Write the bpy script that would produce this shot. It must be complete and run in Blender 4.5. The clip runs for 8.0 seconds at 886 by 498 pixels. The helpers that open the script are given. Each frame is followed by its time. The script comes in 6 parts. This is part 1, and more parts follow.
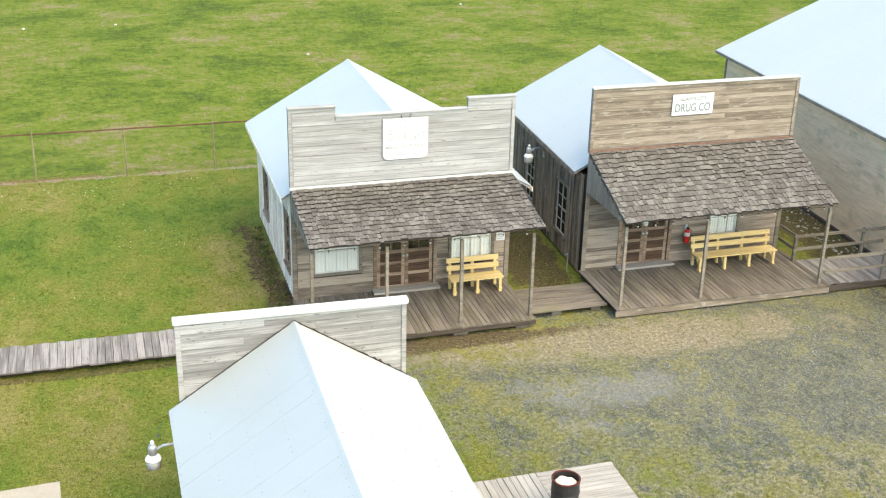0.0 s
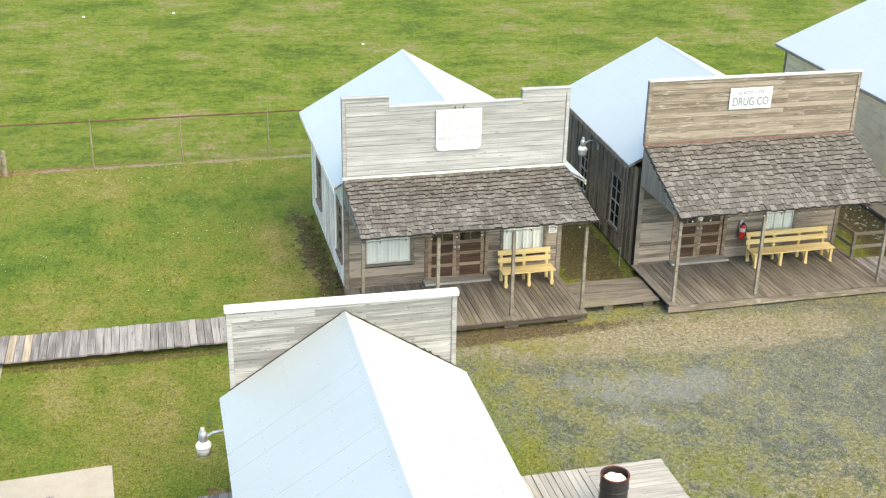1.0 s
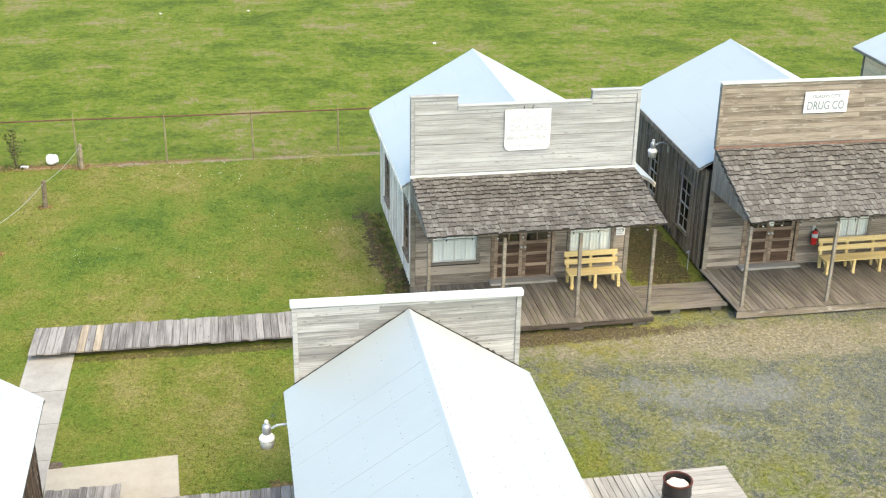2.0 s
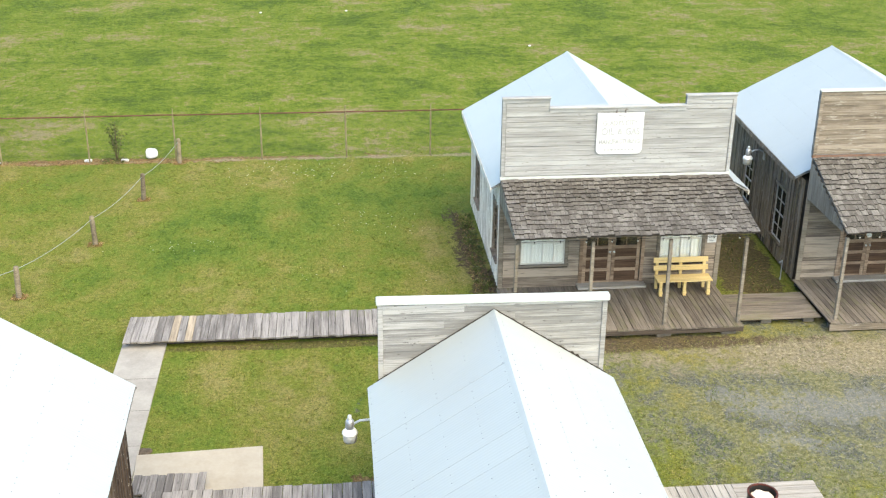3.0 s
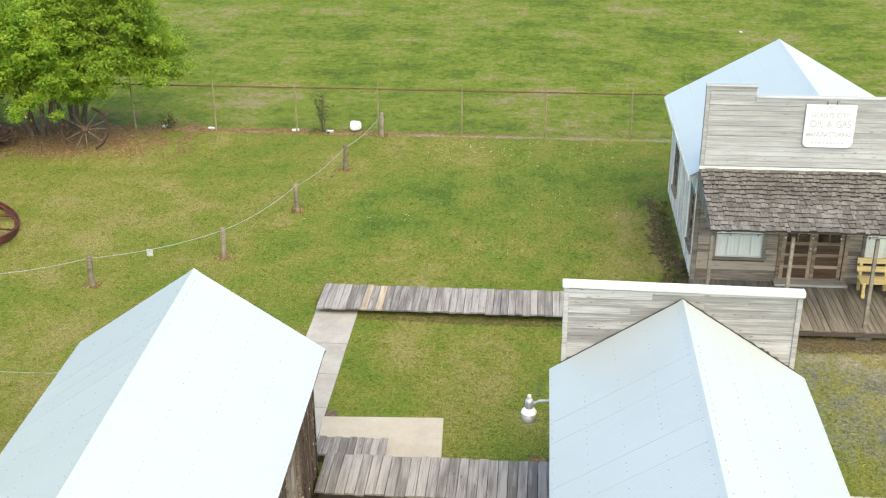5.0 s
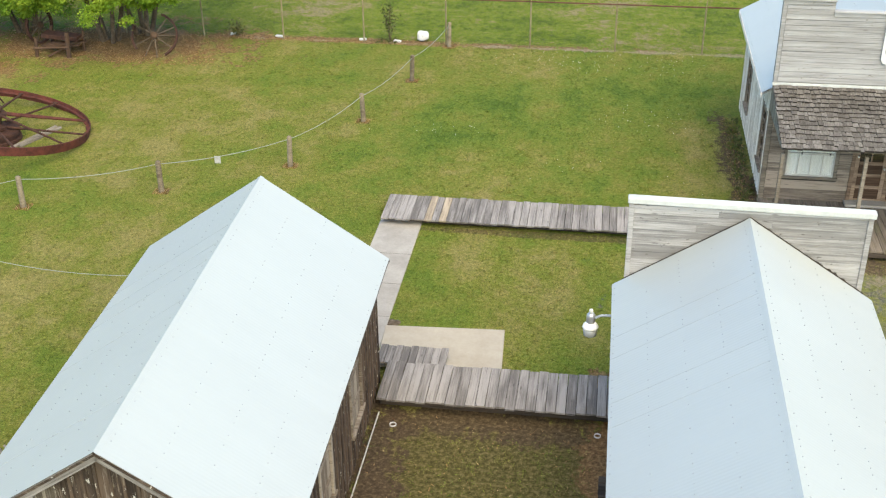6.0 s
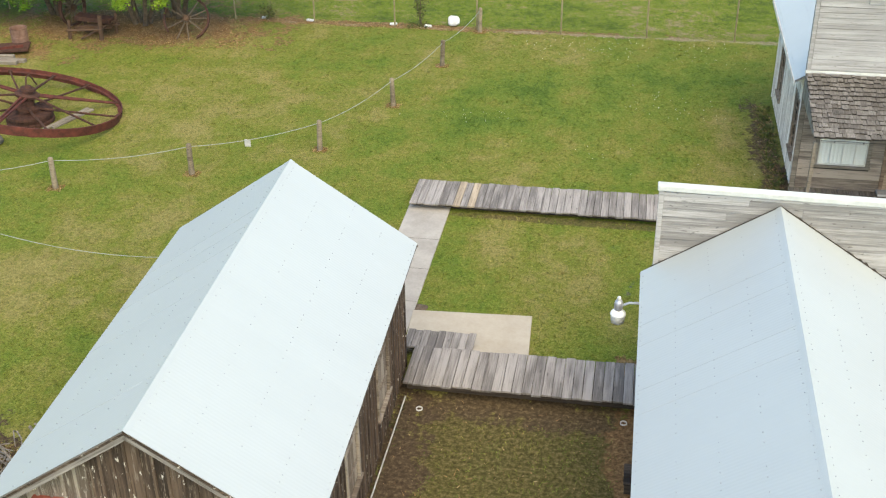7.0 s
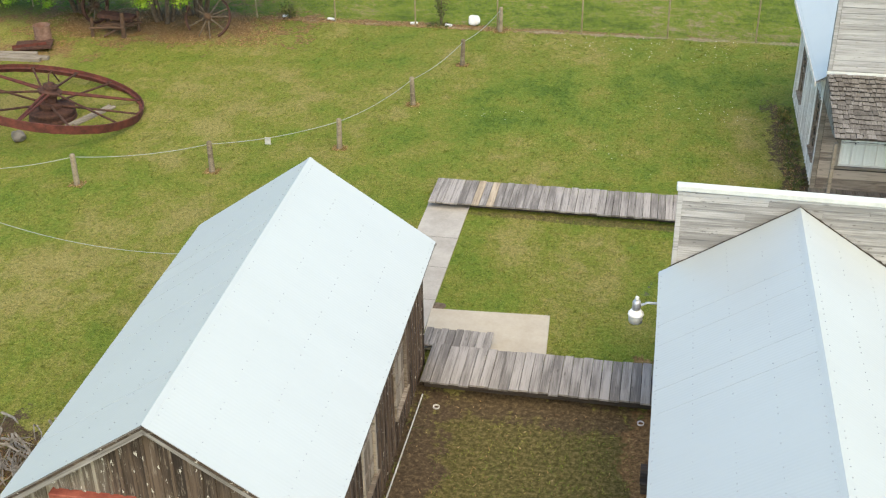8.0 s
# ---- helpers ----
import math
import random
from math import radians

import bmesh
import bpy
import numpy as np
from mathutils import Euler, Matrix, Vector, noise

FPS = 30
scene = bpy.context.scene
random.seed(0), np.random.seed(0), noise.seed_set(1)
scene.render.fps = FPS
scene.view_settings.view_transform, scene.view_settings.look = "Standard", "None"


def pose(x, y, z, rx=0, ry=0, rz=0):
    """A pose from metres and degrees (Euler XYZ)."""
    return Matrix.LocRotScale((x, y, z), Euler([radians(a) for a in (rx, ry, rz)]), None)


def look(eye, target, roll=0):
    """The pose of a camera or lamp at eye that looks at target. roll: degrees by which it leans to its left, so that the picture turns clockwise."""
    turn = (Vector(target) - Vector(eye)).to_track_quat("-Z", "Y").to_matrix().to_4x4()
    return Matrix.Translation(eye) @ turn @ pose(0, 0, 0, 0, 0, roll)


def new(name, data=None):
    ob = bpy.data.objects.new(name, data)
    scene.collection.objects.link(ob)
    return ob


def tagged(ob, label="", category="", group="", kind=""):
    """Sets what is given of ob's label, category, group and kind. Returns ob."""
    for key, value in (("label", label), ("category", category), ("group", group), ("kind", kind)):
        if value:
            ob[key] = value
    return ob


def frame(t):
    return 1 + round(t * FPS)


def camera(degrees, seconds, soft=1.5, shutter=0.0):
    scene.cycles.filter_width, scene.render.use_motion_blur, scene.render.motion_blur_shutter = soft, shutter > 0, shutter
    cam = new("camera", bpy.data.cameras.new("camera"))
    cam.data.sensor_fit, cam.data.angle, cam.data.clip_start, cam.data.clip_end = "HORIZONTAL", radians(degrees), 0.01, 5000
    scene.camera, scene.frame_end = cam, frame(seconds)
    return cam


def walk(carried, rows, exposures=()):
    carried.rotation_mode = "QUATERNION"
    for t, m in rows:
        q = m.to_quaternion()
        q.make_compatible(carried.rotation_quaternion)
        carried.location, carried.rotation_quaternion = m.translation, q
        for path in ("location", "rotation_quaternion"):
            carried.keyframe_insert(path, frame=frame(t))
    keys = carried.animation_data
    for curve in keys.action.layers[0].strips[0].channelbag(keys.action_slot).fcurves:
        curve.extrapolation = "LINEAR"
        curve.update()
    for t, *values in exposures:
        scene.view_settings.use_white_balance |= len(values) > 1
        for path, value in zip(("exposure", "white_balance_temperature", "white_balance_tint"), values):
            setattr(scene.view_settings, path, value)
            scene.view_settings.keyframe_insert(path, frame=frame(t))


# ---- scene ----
cam = camera(41.7, 8.0, soft=1.2)
PATH = [
    (0, (-7.757, -29.356, 14.496), (-7.2643, -27.7371, 13.7733), 1.30),
    (0.5, (-7.756, -29.298, 14.489), (-7.3039, -27.6727, 13.7549), 1.20),
    (1, (-7.728, -29.267, 14.484), (-7.3158, -27.6331, 13.7466), 1.10),
    (1.2, (-7.717, -29.273, 14.481), (-7.3191, -27.6356, 13.7423), 1.02),
    (2.5, (-7.646, -29.312, 14.460), (-7.4088, -27.6432, 13.7218), 0.70),
    (3, (-7.607, -29.352, 14.456), (-7.4419, -27.6736, 13.7181), 0.50),
    (3.5, (-7.563, -29.360, 14.456), (-7.4989, -27.6764, 13.7190), 0.20),
    (4, (-7.506, -29.357, 14.463), (-7.5458, -27.6718, 13.7273), -0.10),
    (4.2, (-7.505, -29.366, 14.461), (-7.5605, -27.6804, 13.7242), -0.17),
    (5.3, (-7.496, -29.412, 14.446), (-7.6715, -27.7624, 13.6502), -0.41),
    (5.5, (-7.494, -29.421, 14.443), (-7.6875, -27.7868, 13.6188), -0.50),
    (5.8, (-7.507, -29.421, 14.443), (-7.7266, -27.8118, 13.5786), -0.55),
    (6, (-7.515, -29.422, 14.443), (-7.7510, -27.8272, 13.5562), -0.60),
    (6.2, (-7.519, -29.421, 14.443), (-7.7719, -27.8376, 13.5404), -0.59),
    (6.5, (-7.525, -29.420, 14.443), (-7.7961, -27.8410, 13.5378), -0.70),
    (7, (-7.514, -29.439, 14.438), (-7.7924, -27.8622, 13.5323), -0.70),
    (7.5, (-7.501, -29.457, 14.436), (-7.7988, -27.8834, 13.5295), -0.80),
    (8, (-7.483, -29.481, 14.436), (-7.7915, -27.9100, 13.5304), -0.80),
]
# the picture darkens a little as the view swings over the roofs
walk(cam, [(t, look(eye, target, roll)) for t, eye, target, roll in PATH], exposures=[(0.0, 2.14, 7560, 9), (4.2, 2.02, 7420, 9), (5.5, 1.9, 7530, 9), (6.3, 1.77, 7520, 10), (8.0, 1.77, 7580, 10)])

# ---------------------------------------------------------------- light: bright overcast day
SUN_FROM = Vector((0.28, -0.5, 0.82)).normalized()
world = bpy.data.worlds.new("overcast_sky")
scene.world = world
world.use_nodes = True
wn, wl = world.node_tree.nodes, world.node_tree.links
wn.clear()
sky = wn.new("ShaderNodeTexSky")
sky.sky_type = "NISHITA"
sky.sun_disc = False
sky.sun_elevation = math.asin(SUN_FROM.z)
sky.sun_rotation = math.atan2(SUN_FROM.x, SUN_FROM.y)
sky.air_density, sky.dust_density, sky.ozone_density = 1.0, 1.0, 1.0
soften = wn.new("ShaderNodeHueSaturation")
soften.inputs["Saturation"].default_value = 1.37
wback = wn.new("ShaderNodeBackground")
wback.inputs["Strength"].default_value = 0.127
wout = wn.new("ShaderNodeOutputWorld")
wl.new(sky.outputs[0], soften.inputs["Color"])
wl.new(soften.outputs[0], wback.inputs[0])
wl.new(wback.outputs[0], wout.inputs[0])

sun = new("sun", bpy.data.lights.new("sun", "SUN"))
sun.data.energy, sun.data.angle, sun.data.color = 1.5, radians(82), (1.0, 0.887, 0.585)
sun.matrix_world = look(SUN_FROM * 60, (0, 0, 0))

# ---------------------------------------------------------------- materials
def nodes_of(name):
    m = bpy.data.materials.new(name)
    m.use_nodes = True
    nt = m.node_tree
    return m, nt, nt.nodes["Principled BSDF"]


def add(nt, kind, **values):
    n = nt.nodes.new("ShaderNode" + kind)
    for key, v in values.items():
        n.inputs[key.replace("_", " ")].default_value = v
    return n


def noise_tex(nt, vec, scale, detail=4.0, rough=0.55):
    n = add(nt, "TexNoise", Scale=scale, Detail=detail, Roughness=rough)
    nt.links.new(vec, n.inputs["Vector"])
    return n.outputs["Fac"]


def stretched(nt, vec, sx, sy, sz):
    n = add(nt, "Mapping")
    n.inputs["Scale"].default_value = (sx, sy, sz)
    nt.links.new(vec, n.inputs["Vector"])
    return n.outputs[0]


def ramp(nt, fac, stops):
    n = nt.nodes.new("ShaderNodeValToRGB")
    els = n.color_ramp.elements
    while len(els) < len(stops):
        els.new(0.5)
    for e, (p, c) in zip(els, stops):
        e.position = p
        e.color = (*c, 1) if isinstance(c, tuple) else (c, c, c, 1)
    nt.links.new(fac, n.inputs[0])
    return n.outputs[0]


def mixc(nt, fac, a, b, blend="MIX"):
    n = nt.nodes.new("ShaderNodeMix")
    n.data_type, n.blend_type = "RGBA", blend
    for sock, v in ((n.inputs[0], fac), (n.inputs[6], a), (n.inputs[7], b)):
        if isinstance(v, (int, float)):
            sock.default_value = v
        elif isinstance(v, tuple):
            sock.default_value = (*v, 1)
        else:
            nt.links.new(v, sock)
    return n.outputs[2]


def calc(nt, op, a, b=0.0, c=0.0, clamp=False):
    n = nt.nodes.new("ShaderNodeMath")
    n.operation, n.use_clamp = op, clamp
    for i, v in enumerate((a, b, c)):
        if isinstance(v, (int, float)):
            n.inputs[i].default_value = v
        else:
            nt.links.new(v, n.inputs[i])
    return n.outputs[0]


def bumped(nt, bsdf, height, strength=0.4, dist=0.01):
    n = add(nt, "Bump", Strength=strength, Distance=dist)
    nt.links.new(height, n.inputs["Height"])
    nt.links.new(n.outputs[0], bsdf.inputs["Normal"])


def wood(name, light, dark, vary=0.5, grain=60.0, knots=True, rough=0.85, peel=None, moss=None, flecks=None):
    """Weathered board: grain along local x, a tone of its own for each board, streaks, knots, worn paint or moss."""
    m, nt, b = nodes_of(name)
    co = nt.nodes.new("ShaderNodeTexCoord").outputs["Object"]
    info = nt.nodes.new("ShaderNodeObjectInfo")
    rnd = info.outputs["Random"]
    shift = nt.nodes.new("ShaderNodeVectorMath")
    shift.operation = "ADD"
    comb = nt.nodes.new("ShaderNodeCombineXYZ")
    nt.links.new(calc(nt, "MULTIPLY", rnd, 37.0), comb.inputs[0])
    nt.links.new(calc(nt, "MULTIPLY", rnd, 91.0), comb.inputs[1])
    nt.links.new(co, shift.inputs[0])
    nt.links.new(comb.outputs[0], shift.inputs[1])
    v = shift.outputs[0]
    fine = noise_tex(nt, stretched(nt, v, 1.0, grain * 0.6, grain * 0.6), 1.0, 6, 0.75)
    broad = noise_tex(nt, stretched(nt, v, 0.9, 5, 5), 1.0, 3, 0.5)
    sharp = calc(nt, "ADD", calc(nt, "MULTIPLY", calc(nt, "SUBTRACT", fine, 0.5), 1.7), 0.5)
    tone = calc(nt, "ADD", calc(nt, "MULTIPLY", sharp, 0.55), calc(nt, "MULTIPLY", broad, 0.6))
    tone = calc(nt, "ADD", tone, calc(nt, "MULTIPLY", calc(nt, "SUBTRACT", rnd, 0.5), vary))
    col = ramp(nt, tone, [(0.4, dark), (0.72, light)])
    crack = ramp(nt, noise_tex(nt, stretched(nt, v, 0.8, 45, 45), 1.0, 3, 0.6), [(0.6, 0.0), (0.66, 1.0)])
    col = mixc(nt, calc(nt, "MULTIPLY", crack, 0.5), col, tuple(c * 0.4 for c in dark))
    if knots:
        k = add(nt, "TexVoronoi", Scale=1.0)
        nt.links.new(stretched(nt, v, 1.5, 5, 5), k.inputs["Vector"])
        spot = ramp(nt, k.outputs["Distance"], [(0.05, 1.0), (0.13, 0.0)])
        col = mixc(nt, calc(nt, "MULTIPLY", spot, 0.65), col, tuple(c * 0.45 for c in dark))
    if peel:
        p = ramp(nt, noise_tex(nt, stretched(nt, v, 2.5, 14, 14), 1.0, 6, 0.7), [(0.56, 0.0), (0.64, 1.0)])
        col = mixc(nt, calc(nt, "MULTIPLY", p, 0.75), col, peel)
    if flecks:
        p = ramp(nt, noise_tex(nt, stretched(nt, v, 7, 14, 14), 1.0, 4, 0.6), [(0.64, 0.0), (0.69, 1.0)])
        col = mixc(nt, calc(nt, "MULTIPLY", p, 0.85), col, flecks)
    if moss:
        p = ramp(nt, noise_tex(nt, v, 1.1, 4, 0.6), [(0.52, 0.0), (0.7, 1.0)])
        col = mixc(nt, calc(nt, "MULTIPLY", p, 0.5), col, moss)
    nt.links.new(col, b.inputs["Base Color"])
    b.inputs["Roughness"].default_value = rough
    b.inputs["Specular IOR Level"].default_value = 0.25
    bumped(nt, b, fine, 0.5, 0.004)
    return m


def mottled(name, a, b_col, scale=3.0, rough=0.8, metal=0.0, bump=0.3, dist=0.004, spec=0.3, detail=6, island=False, vary=0.0):
    """Two tones in patches, with fine relief; vary: a tone of its own for each object or island."""
    m, nt, b = nodes_of(name)
    co = nt.nodes.new("ShaderNodeTexCoord").outputs["Object"]
    f = noise_tex(nt, co, scale, detail, 0.65)
    g = noise_tex(nt, co, scale * 14, 3, 0.6)
    t = calc(nt, "ADD", calc(nt, "MULTIPLY", f, 0.75), calc(nt, "MULTIPLY", g, 0.25))
    if vary:
        r = nt.nodes.new("ShaderNodeNewGeometry").outputs["Random Per Island"] if island else nt.nodes.new("ShaderNodeObjectInfo").outputs["Random"]
        t = calc(nt, "ADD", t, calc(nt, "MULTIPLY", calc(nt, "SUBTRACT", r, 0.5), vary))
    nt.links.new(ramp(nt, t, [(0.35, a), (0.65, b_col)]), b.inputs["Base Color"])
    b.inputs["Roughness"].default_value, b.inputs["Metallic"].default_value = rough, metal
    b.inputs["Specular IOR Level"].default_value = spec
    if bump:
        bumped(nt, b, g, bump, dist)
    return m


def shingle_mat(name, island):
    m, nt, b = nodes_of(name)
    geo = nt.nodes.new("ShaderNodeNewGeometry")
    rnd = geo.outputs["Random Per Island"] if island else nt.nodes.new("ShaderNodeObjectInfo").outputs["Random"]
    pos = geo.outputs["Position"]
    grain_f = noise_tex(nt, stretched(nt, pos, 90, 6, 6), 1.0, 4, 0.7)
    patch = noise_tex(nt, pos, 1.3, 4, 0.6)
    t = calc(nt, "ADD", calc(nt, "MULTIPLY", rnd, 0.17), calc(nt, "MULTIPLY", grain_f, 0.83))
    t = calc(nt, "ADD", t, calc(nt, "MULTIPLY", patch, 0.25))
    col = ramp(nt, t, [(0.38, (0.036, 0.032, 0.028)), (0.62, (0.112, 0.102, 0.09)), (0.92, (0.28, 0.266, 0.245))])
    lich = ramp(nt, noise_tex(nt, pos, 9, 5, 0.7), [(0.6, 0.0), (0.68, 1.0)])
    col = mixc(nt, calc(nt, "MULTIPLY", lich, 0.35), col, (0.3, 0.29, 0.2))
    nt.links.new(col, b.inputs["Base Color"])
    b.inputs["Roughness"].default_value = 0.9
    b.inputs["Specular IOR Level"].default_value = 0.2
    bumped(nt, b, grain_f, 0.6, 0.005)
    return m


def roof_metal():
    m, nt, b = nodes_of("white_sheet_metal")
    geo = nt.nodes.new("ShaderNodeNewGeometry")
    pos = geo.outputs["Position"]
    rnd = nt.nodes.new("ShaderNodeObjectInfo").outputs["Random"]
    f = noise_tex(nt, stretched(nt, pos, 0.6, 1.2, 0.6), 1.0, 5, 0.6)
    s = noise_tex(nt, stretched(nt, pos, 2.0, 22, 2.0), 1.0, 4, 0.6)
    t = calc(nt, "ADD", calc(nt, "MULTIPLY", f, 0.6), calc(nt, "MULTIPLY", s, 0.4))
    t = calc(nt, "ADD", t, calc(nt, "MULTIPLY", calc(nt, "SUBTRACT", rnd, 0.5), 0.12))
    nt.links.new(ramp(nt, t, [(0.3, (0.35, 0.382, 0.378)), (0.7, (0.372, 0.406, 0.4))]), b.inputs["Base Color"])
    b.inputs["Roughness"].default_value = 0.42
    b.inputs["Specular IOR Level"].default_value = 0.45
    return m


def glass_mat():
    m, nt, b = nodes_of("window_glass")
    nt.nodes.remove(b)
    clear = nt.nodes.new("ShaderNodeBsdfTransparent")
    clear.inputs[0].default_value = (0.99, 1.0, 0.99, 1)
    gloss = nt.nodes.new("ShaderNodeBsdfGlossy")
    gloss.inputs["Roughness"].default_value = 0.03
    mix = nt.nodes.new("ShaderNodeMixShader")
    mix.inputs[0].default_value = 0.07
    nt.links.new(clear.outputs[0], mix.inputs[1])
    nt.links.new(gloss.outputs[0], mix.inputs[2])
    nt.links.new(mix.outputs[0], nt.nodes["Material Output"].inputs[0])
    return m


def ellipse_mask(nt, x, y, cx, cy, rx, ry, turn=0.0):
    """Distance from an ellipse's middle: 1 on its edge."""
    c, s = math.cos(radians(turn)), math.sin(radians(turn))
    dx, dy = calc(nt, "SUBTRACT", x, cx), calc(nt, "SUBTRACT", y, cy)
    u = calc(nt, "DIVIDE", calc(nt, "ADD", calc(nt, "MULTIPLY", dx, c), calc(nt, "MULTIPLY", dy, s)), rx)
    v = calc(nt, "DIVIDE", calc(nt, "SUBTRACT", calc(nt, "MULTIPLY", dy, c), calc(nt, "MULTIPLY", dx, s)), ry)
    return calc(nt, "SQRT", calc(nt, "ADD", calc(nt, "MULTIPLY", u, u), calc(nt, "MULTIPLY", v, v)))


def turf(nt, pos, y):
    """Mown lawn before the fence, rough field behind it: patches, clumps and specks of green, olive and straw."""
    def gained(f, gain):
        return calc(nt, "ADD", calc(nt, "MULTIPLY", calc(nt, "SUBTRACT", f, 0.5), gain), 0.5)
    big = noise_tex(nt, stretched(nt, pos, 0.22, 0.17, 1), 1.0, 3, 0.5)
    mid = noise_tex(nt, stretched(nt, pos, 0.9, 0.66, 1), 1.0, 4, 0.6)
    clump = noise_tex(nt, stretched(nt, pos, 4.2, 3.0, 1), 1.0, 6, 0.75)
    fine = noise_tex(nt, pos, 10.0, 5, 0.8)
    patch = calc(nt, "ADD", calc(nt, "MULTIPLY", gained(big, 2.8), 0.5), calc(nt, "MULTIPLY", gained(mid, 2.8), 0.5))
    t = calc(nt, "ADD", calc(nt, "MULTIPLY", patch, 0.66), calc(nt, "MULTIPLY", gained(clump, 2.4), 0.34))
    sep = nt.nodes.new("ShaderNodeSeparateXYZ")
    nt.links.new(pos, sep.inputs[0])
    # greener between the rope and the shop
    green_band = ramp(nt, ellipse_mask(nt, sep.outputs[0], sep.outputs[1], -8.0, 9.0, 6.0, 3.6, -4), [(0.35, 1.0), (1.25, 0.0)])
    for cx, cy, rx, ry in ((-24.8, 6.6, 2.6, 1.3), (-19.0, 9.6, 3.6, 1.5), (-8.2, -5.6, 4.6, 3.0), (-20.0, -6.0, 5.0, 4.0), (-23.0, 3.0, 8.0, 8.0), (-4.6, 3.0, 1.0, 3.8)):
        dry = ramp(nt, ellipse_mask(nt, sep.outputs[0], sep.outputs[1], cx, cy, rx, ry), [(0.2, 1.0), (1.2, 0.0)])
        t = calc(nt, "ADD", t, calc(nt, "MULTIPLY", dry, 0.09))
    lush = ramp(nt, ellipse_mask(nt, sep.outputs[0], sep.outputs[1], -9.5, 4.5, 6.5, 6.0), [(0.5, 1.0), (1.3, 0.0)])
    t = calc(nt, "SUBTRACT", calc(nt, "ADD", t, 0.01), calc(nt, "ADD", calc(nt, "MULTIPLY", green_band, 0.1), calc(nt, "MULTIPLY", lush, 0.1)))
    lawn = ramp(nt, t, [(0.14, (0.06, 0.106, 0.016)), (0.36, (0.1, 0.142, 0.021)), (0.56, (0.14, 0.151, 0.029)), (0.76, (0.198, 0.176, 0.06))])
    streak_big = noise_tex(nt, stretched(nt, pos, 0.22, 0.2, 1), 1.0, 4, 0.62)
    streak = noise_tex(nt, stretched(nt, pos, 0.7, 0.85, 1), 1.0, 5, 0.7)
    tuft = noise_tex(nt, stretched(nt, pos, 3.2, 2.9, 1), 1.0, 5, 0.78)
    # tracks of the mower run slantwise over the field
    rows = nt.nodes.new("ShaderNodeMapping")
    rows.inputs["Rotation"].default_value = (0, 0, radians(38))
    rows.inputs["Scale"].default_value = (0.12, 1.5, 1)
    nt.links.new(pos, rows.inputs["Vector"])
    mown = noise_tex(nt, rows.outputs[0], 1.0, 3, 0.6)
    s = calc(nt, "ADD", calc(nt, "MULTIPLY", gained(streak_big, 4.4), 0.46), calc(nt, "MULTIPLY", gained(streak, 3.8), 0.36))
    s = calc(nt, "ADD", s, calc(nt, "MULTIPLY", gained(mown, 2.4), 0.2))
    s = calc(nt, "ADD", calc(nt, "MULTIPLY", s, 0.62), calc(nt, "MULTIPLY", gained(tuft, 3.6), 0.38))
    field = ramp(nt, s, [(0.14, (0.04, 0.068, 0.01)), (0.35, (0.066, 0.106, 0.011)), (0.5, (0.097, 0.14, 0.014)), (0.6, (0.13, 0.158, 0.02)), (0.68, (0.158, 0.148, 0.055)), (0.8, (0.2, 0.172, 0.095))])
    far = ramp(nt, calc(nt, "MULTIPLY", calc(nt, "SUBTRACT", y, 12.3), 1.5), [(0.0, 0.0), (1.0, 1.0)])
    col = mixc(nt, far, lawn, field)
    dark = ramp(nt, fine, [(0.36, 1.0), (0.5, 0.0)])
    light = ramp(nt, fine, [(0.52, 0.0), (0.66, 1.0)])
    col = mixc(nt, calc(nt, "MULTIPLY", dark, calc(nt, "SUBTRACT", 0.5, calc(nt, "MULTIPLY", far, 0.14))), col, (0.028, 0.046, 0.007))
    col = mixc(nt, calc(nt, "MULTIPLY", light, 0.5), col, mixc(nt, patch, (0.16, 0.22, 0.035), (0.31, 0.285, 0.125)))
    # single blades and gaps
    grain = noise_tex(nt, pos, 27.0, 3, 0.7)
    col = mixc(nt, 1.0, col, ramp(nt, grain, [(0.32, (0.5, 0.54, 0.5)), (0.5, (1.0, 1.0, 1.0)), (0.68, (1.5, 1.42, 1.4))]), "MULTIPLY")
    return col, big, mid, clump, fine


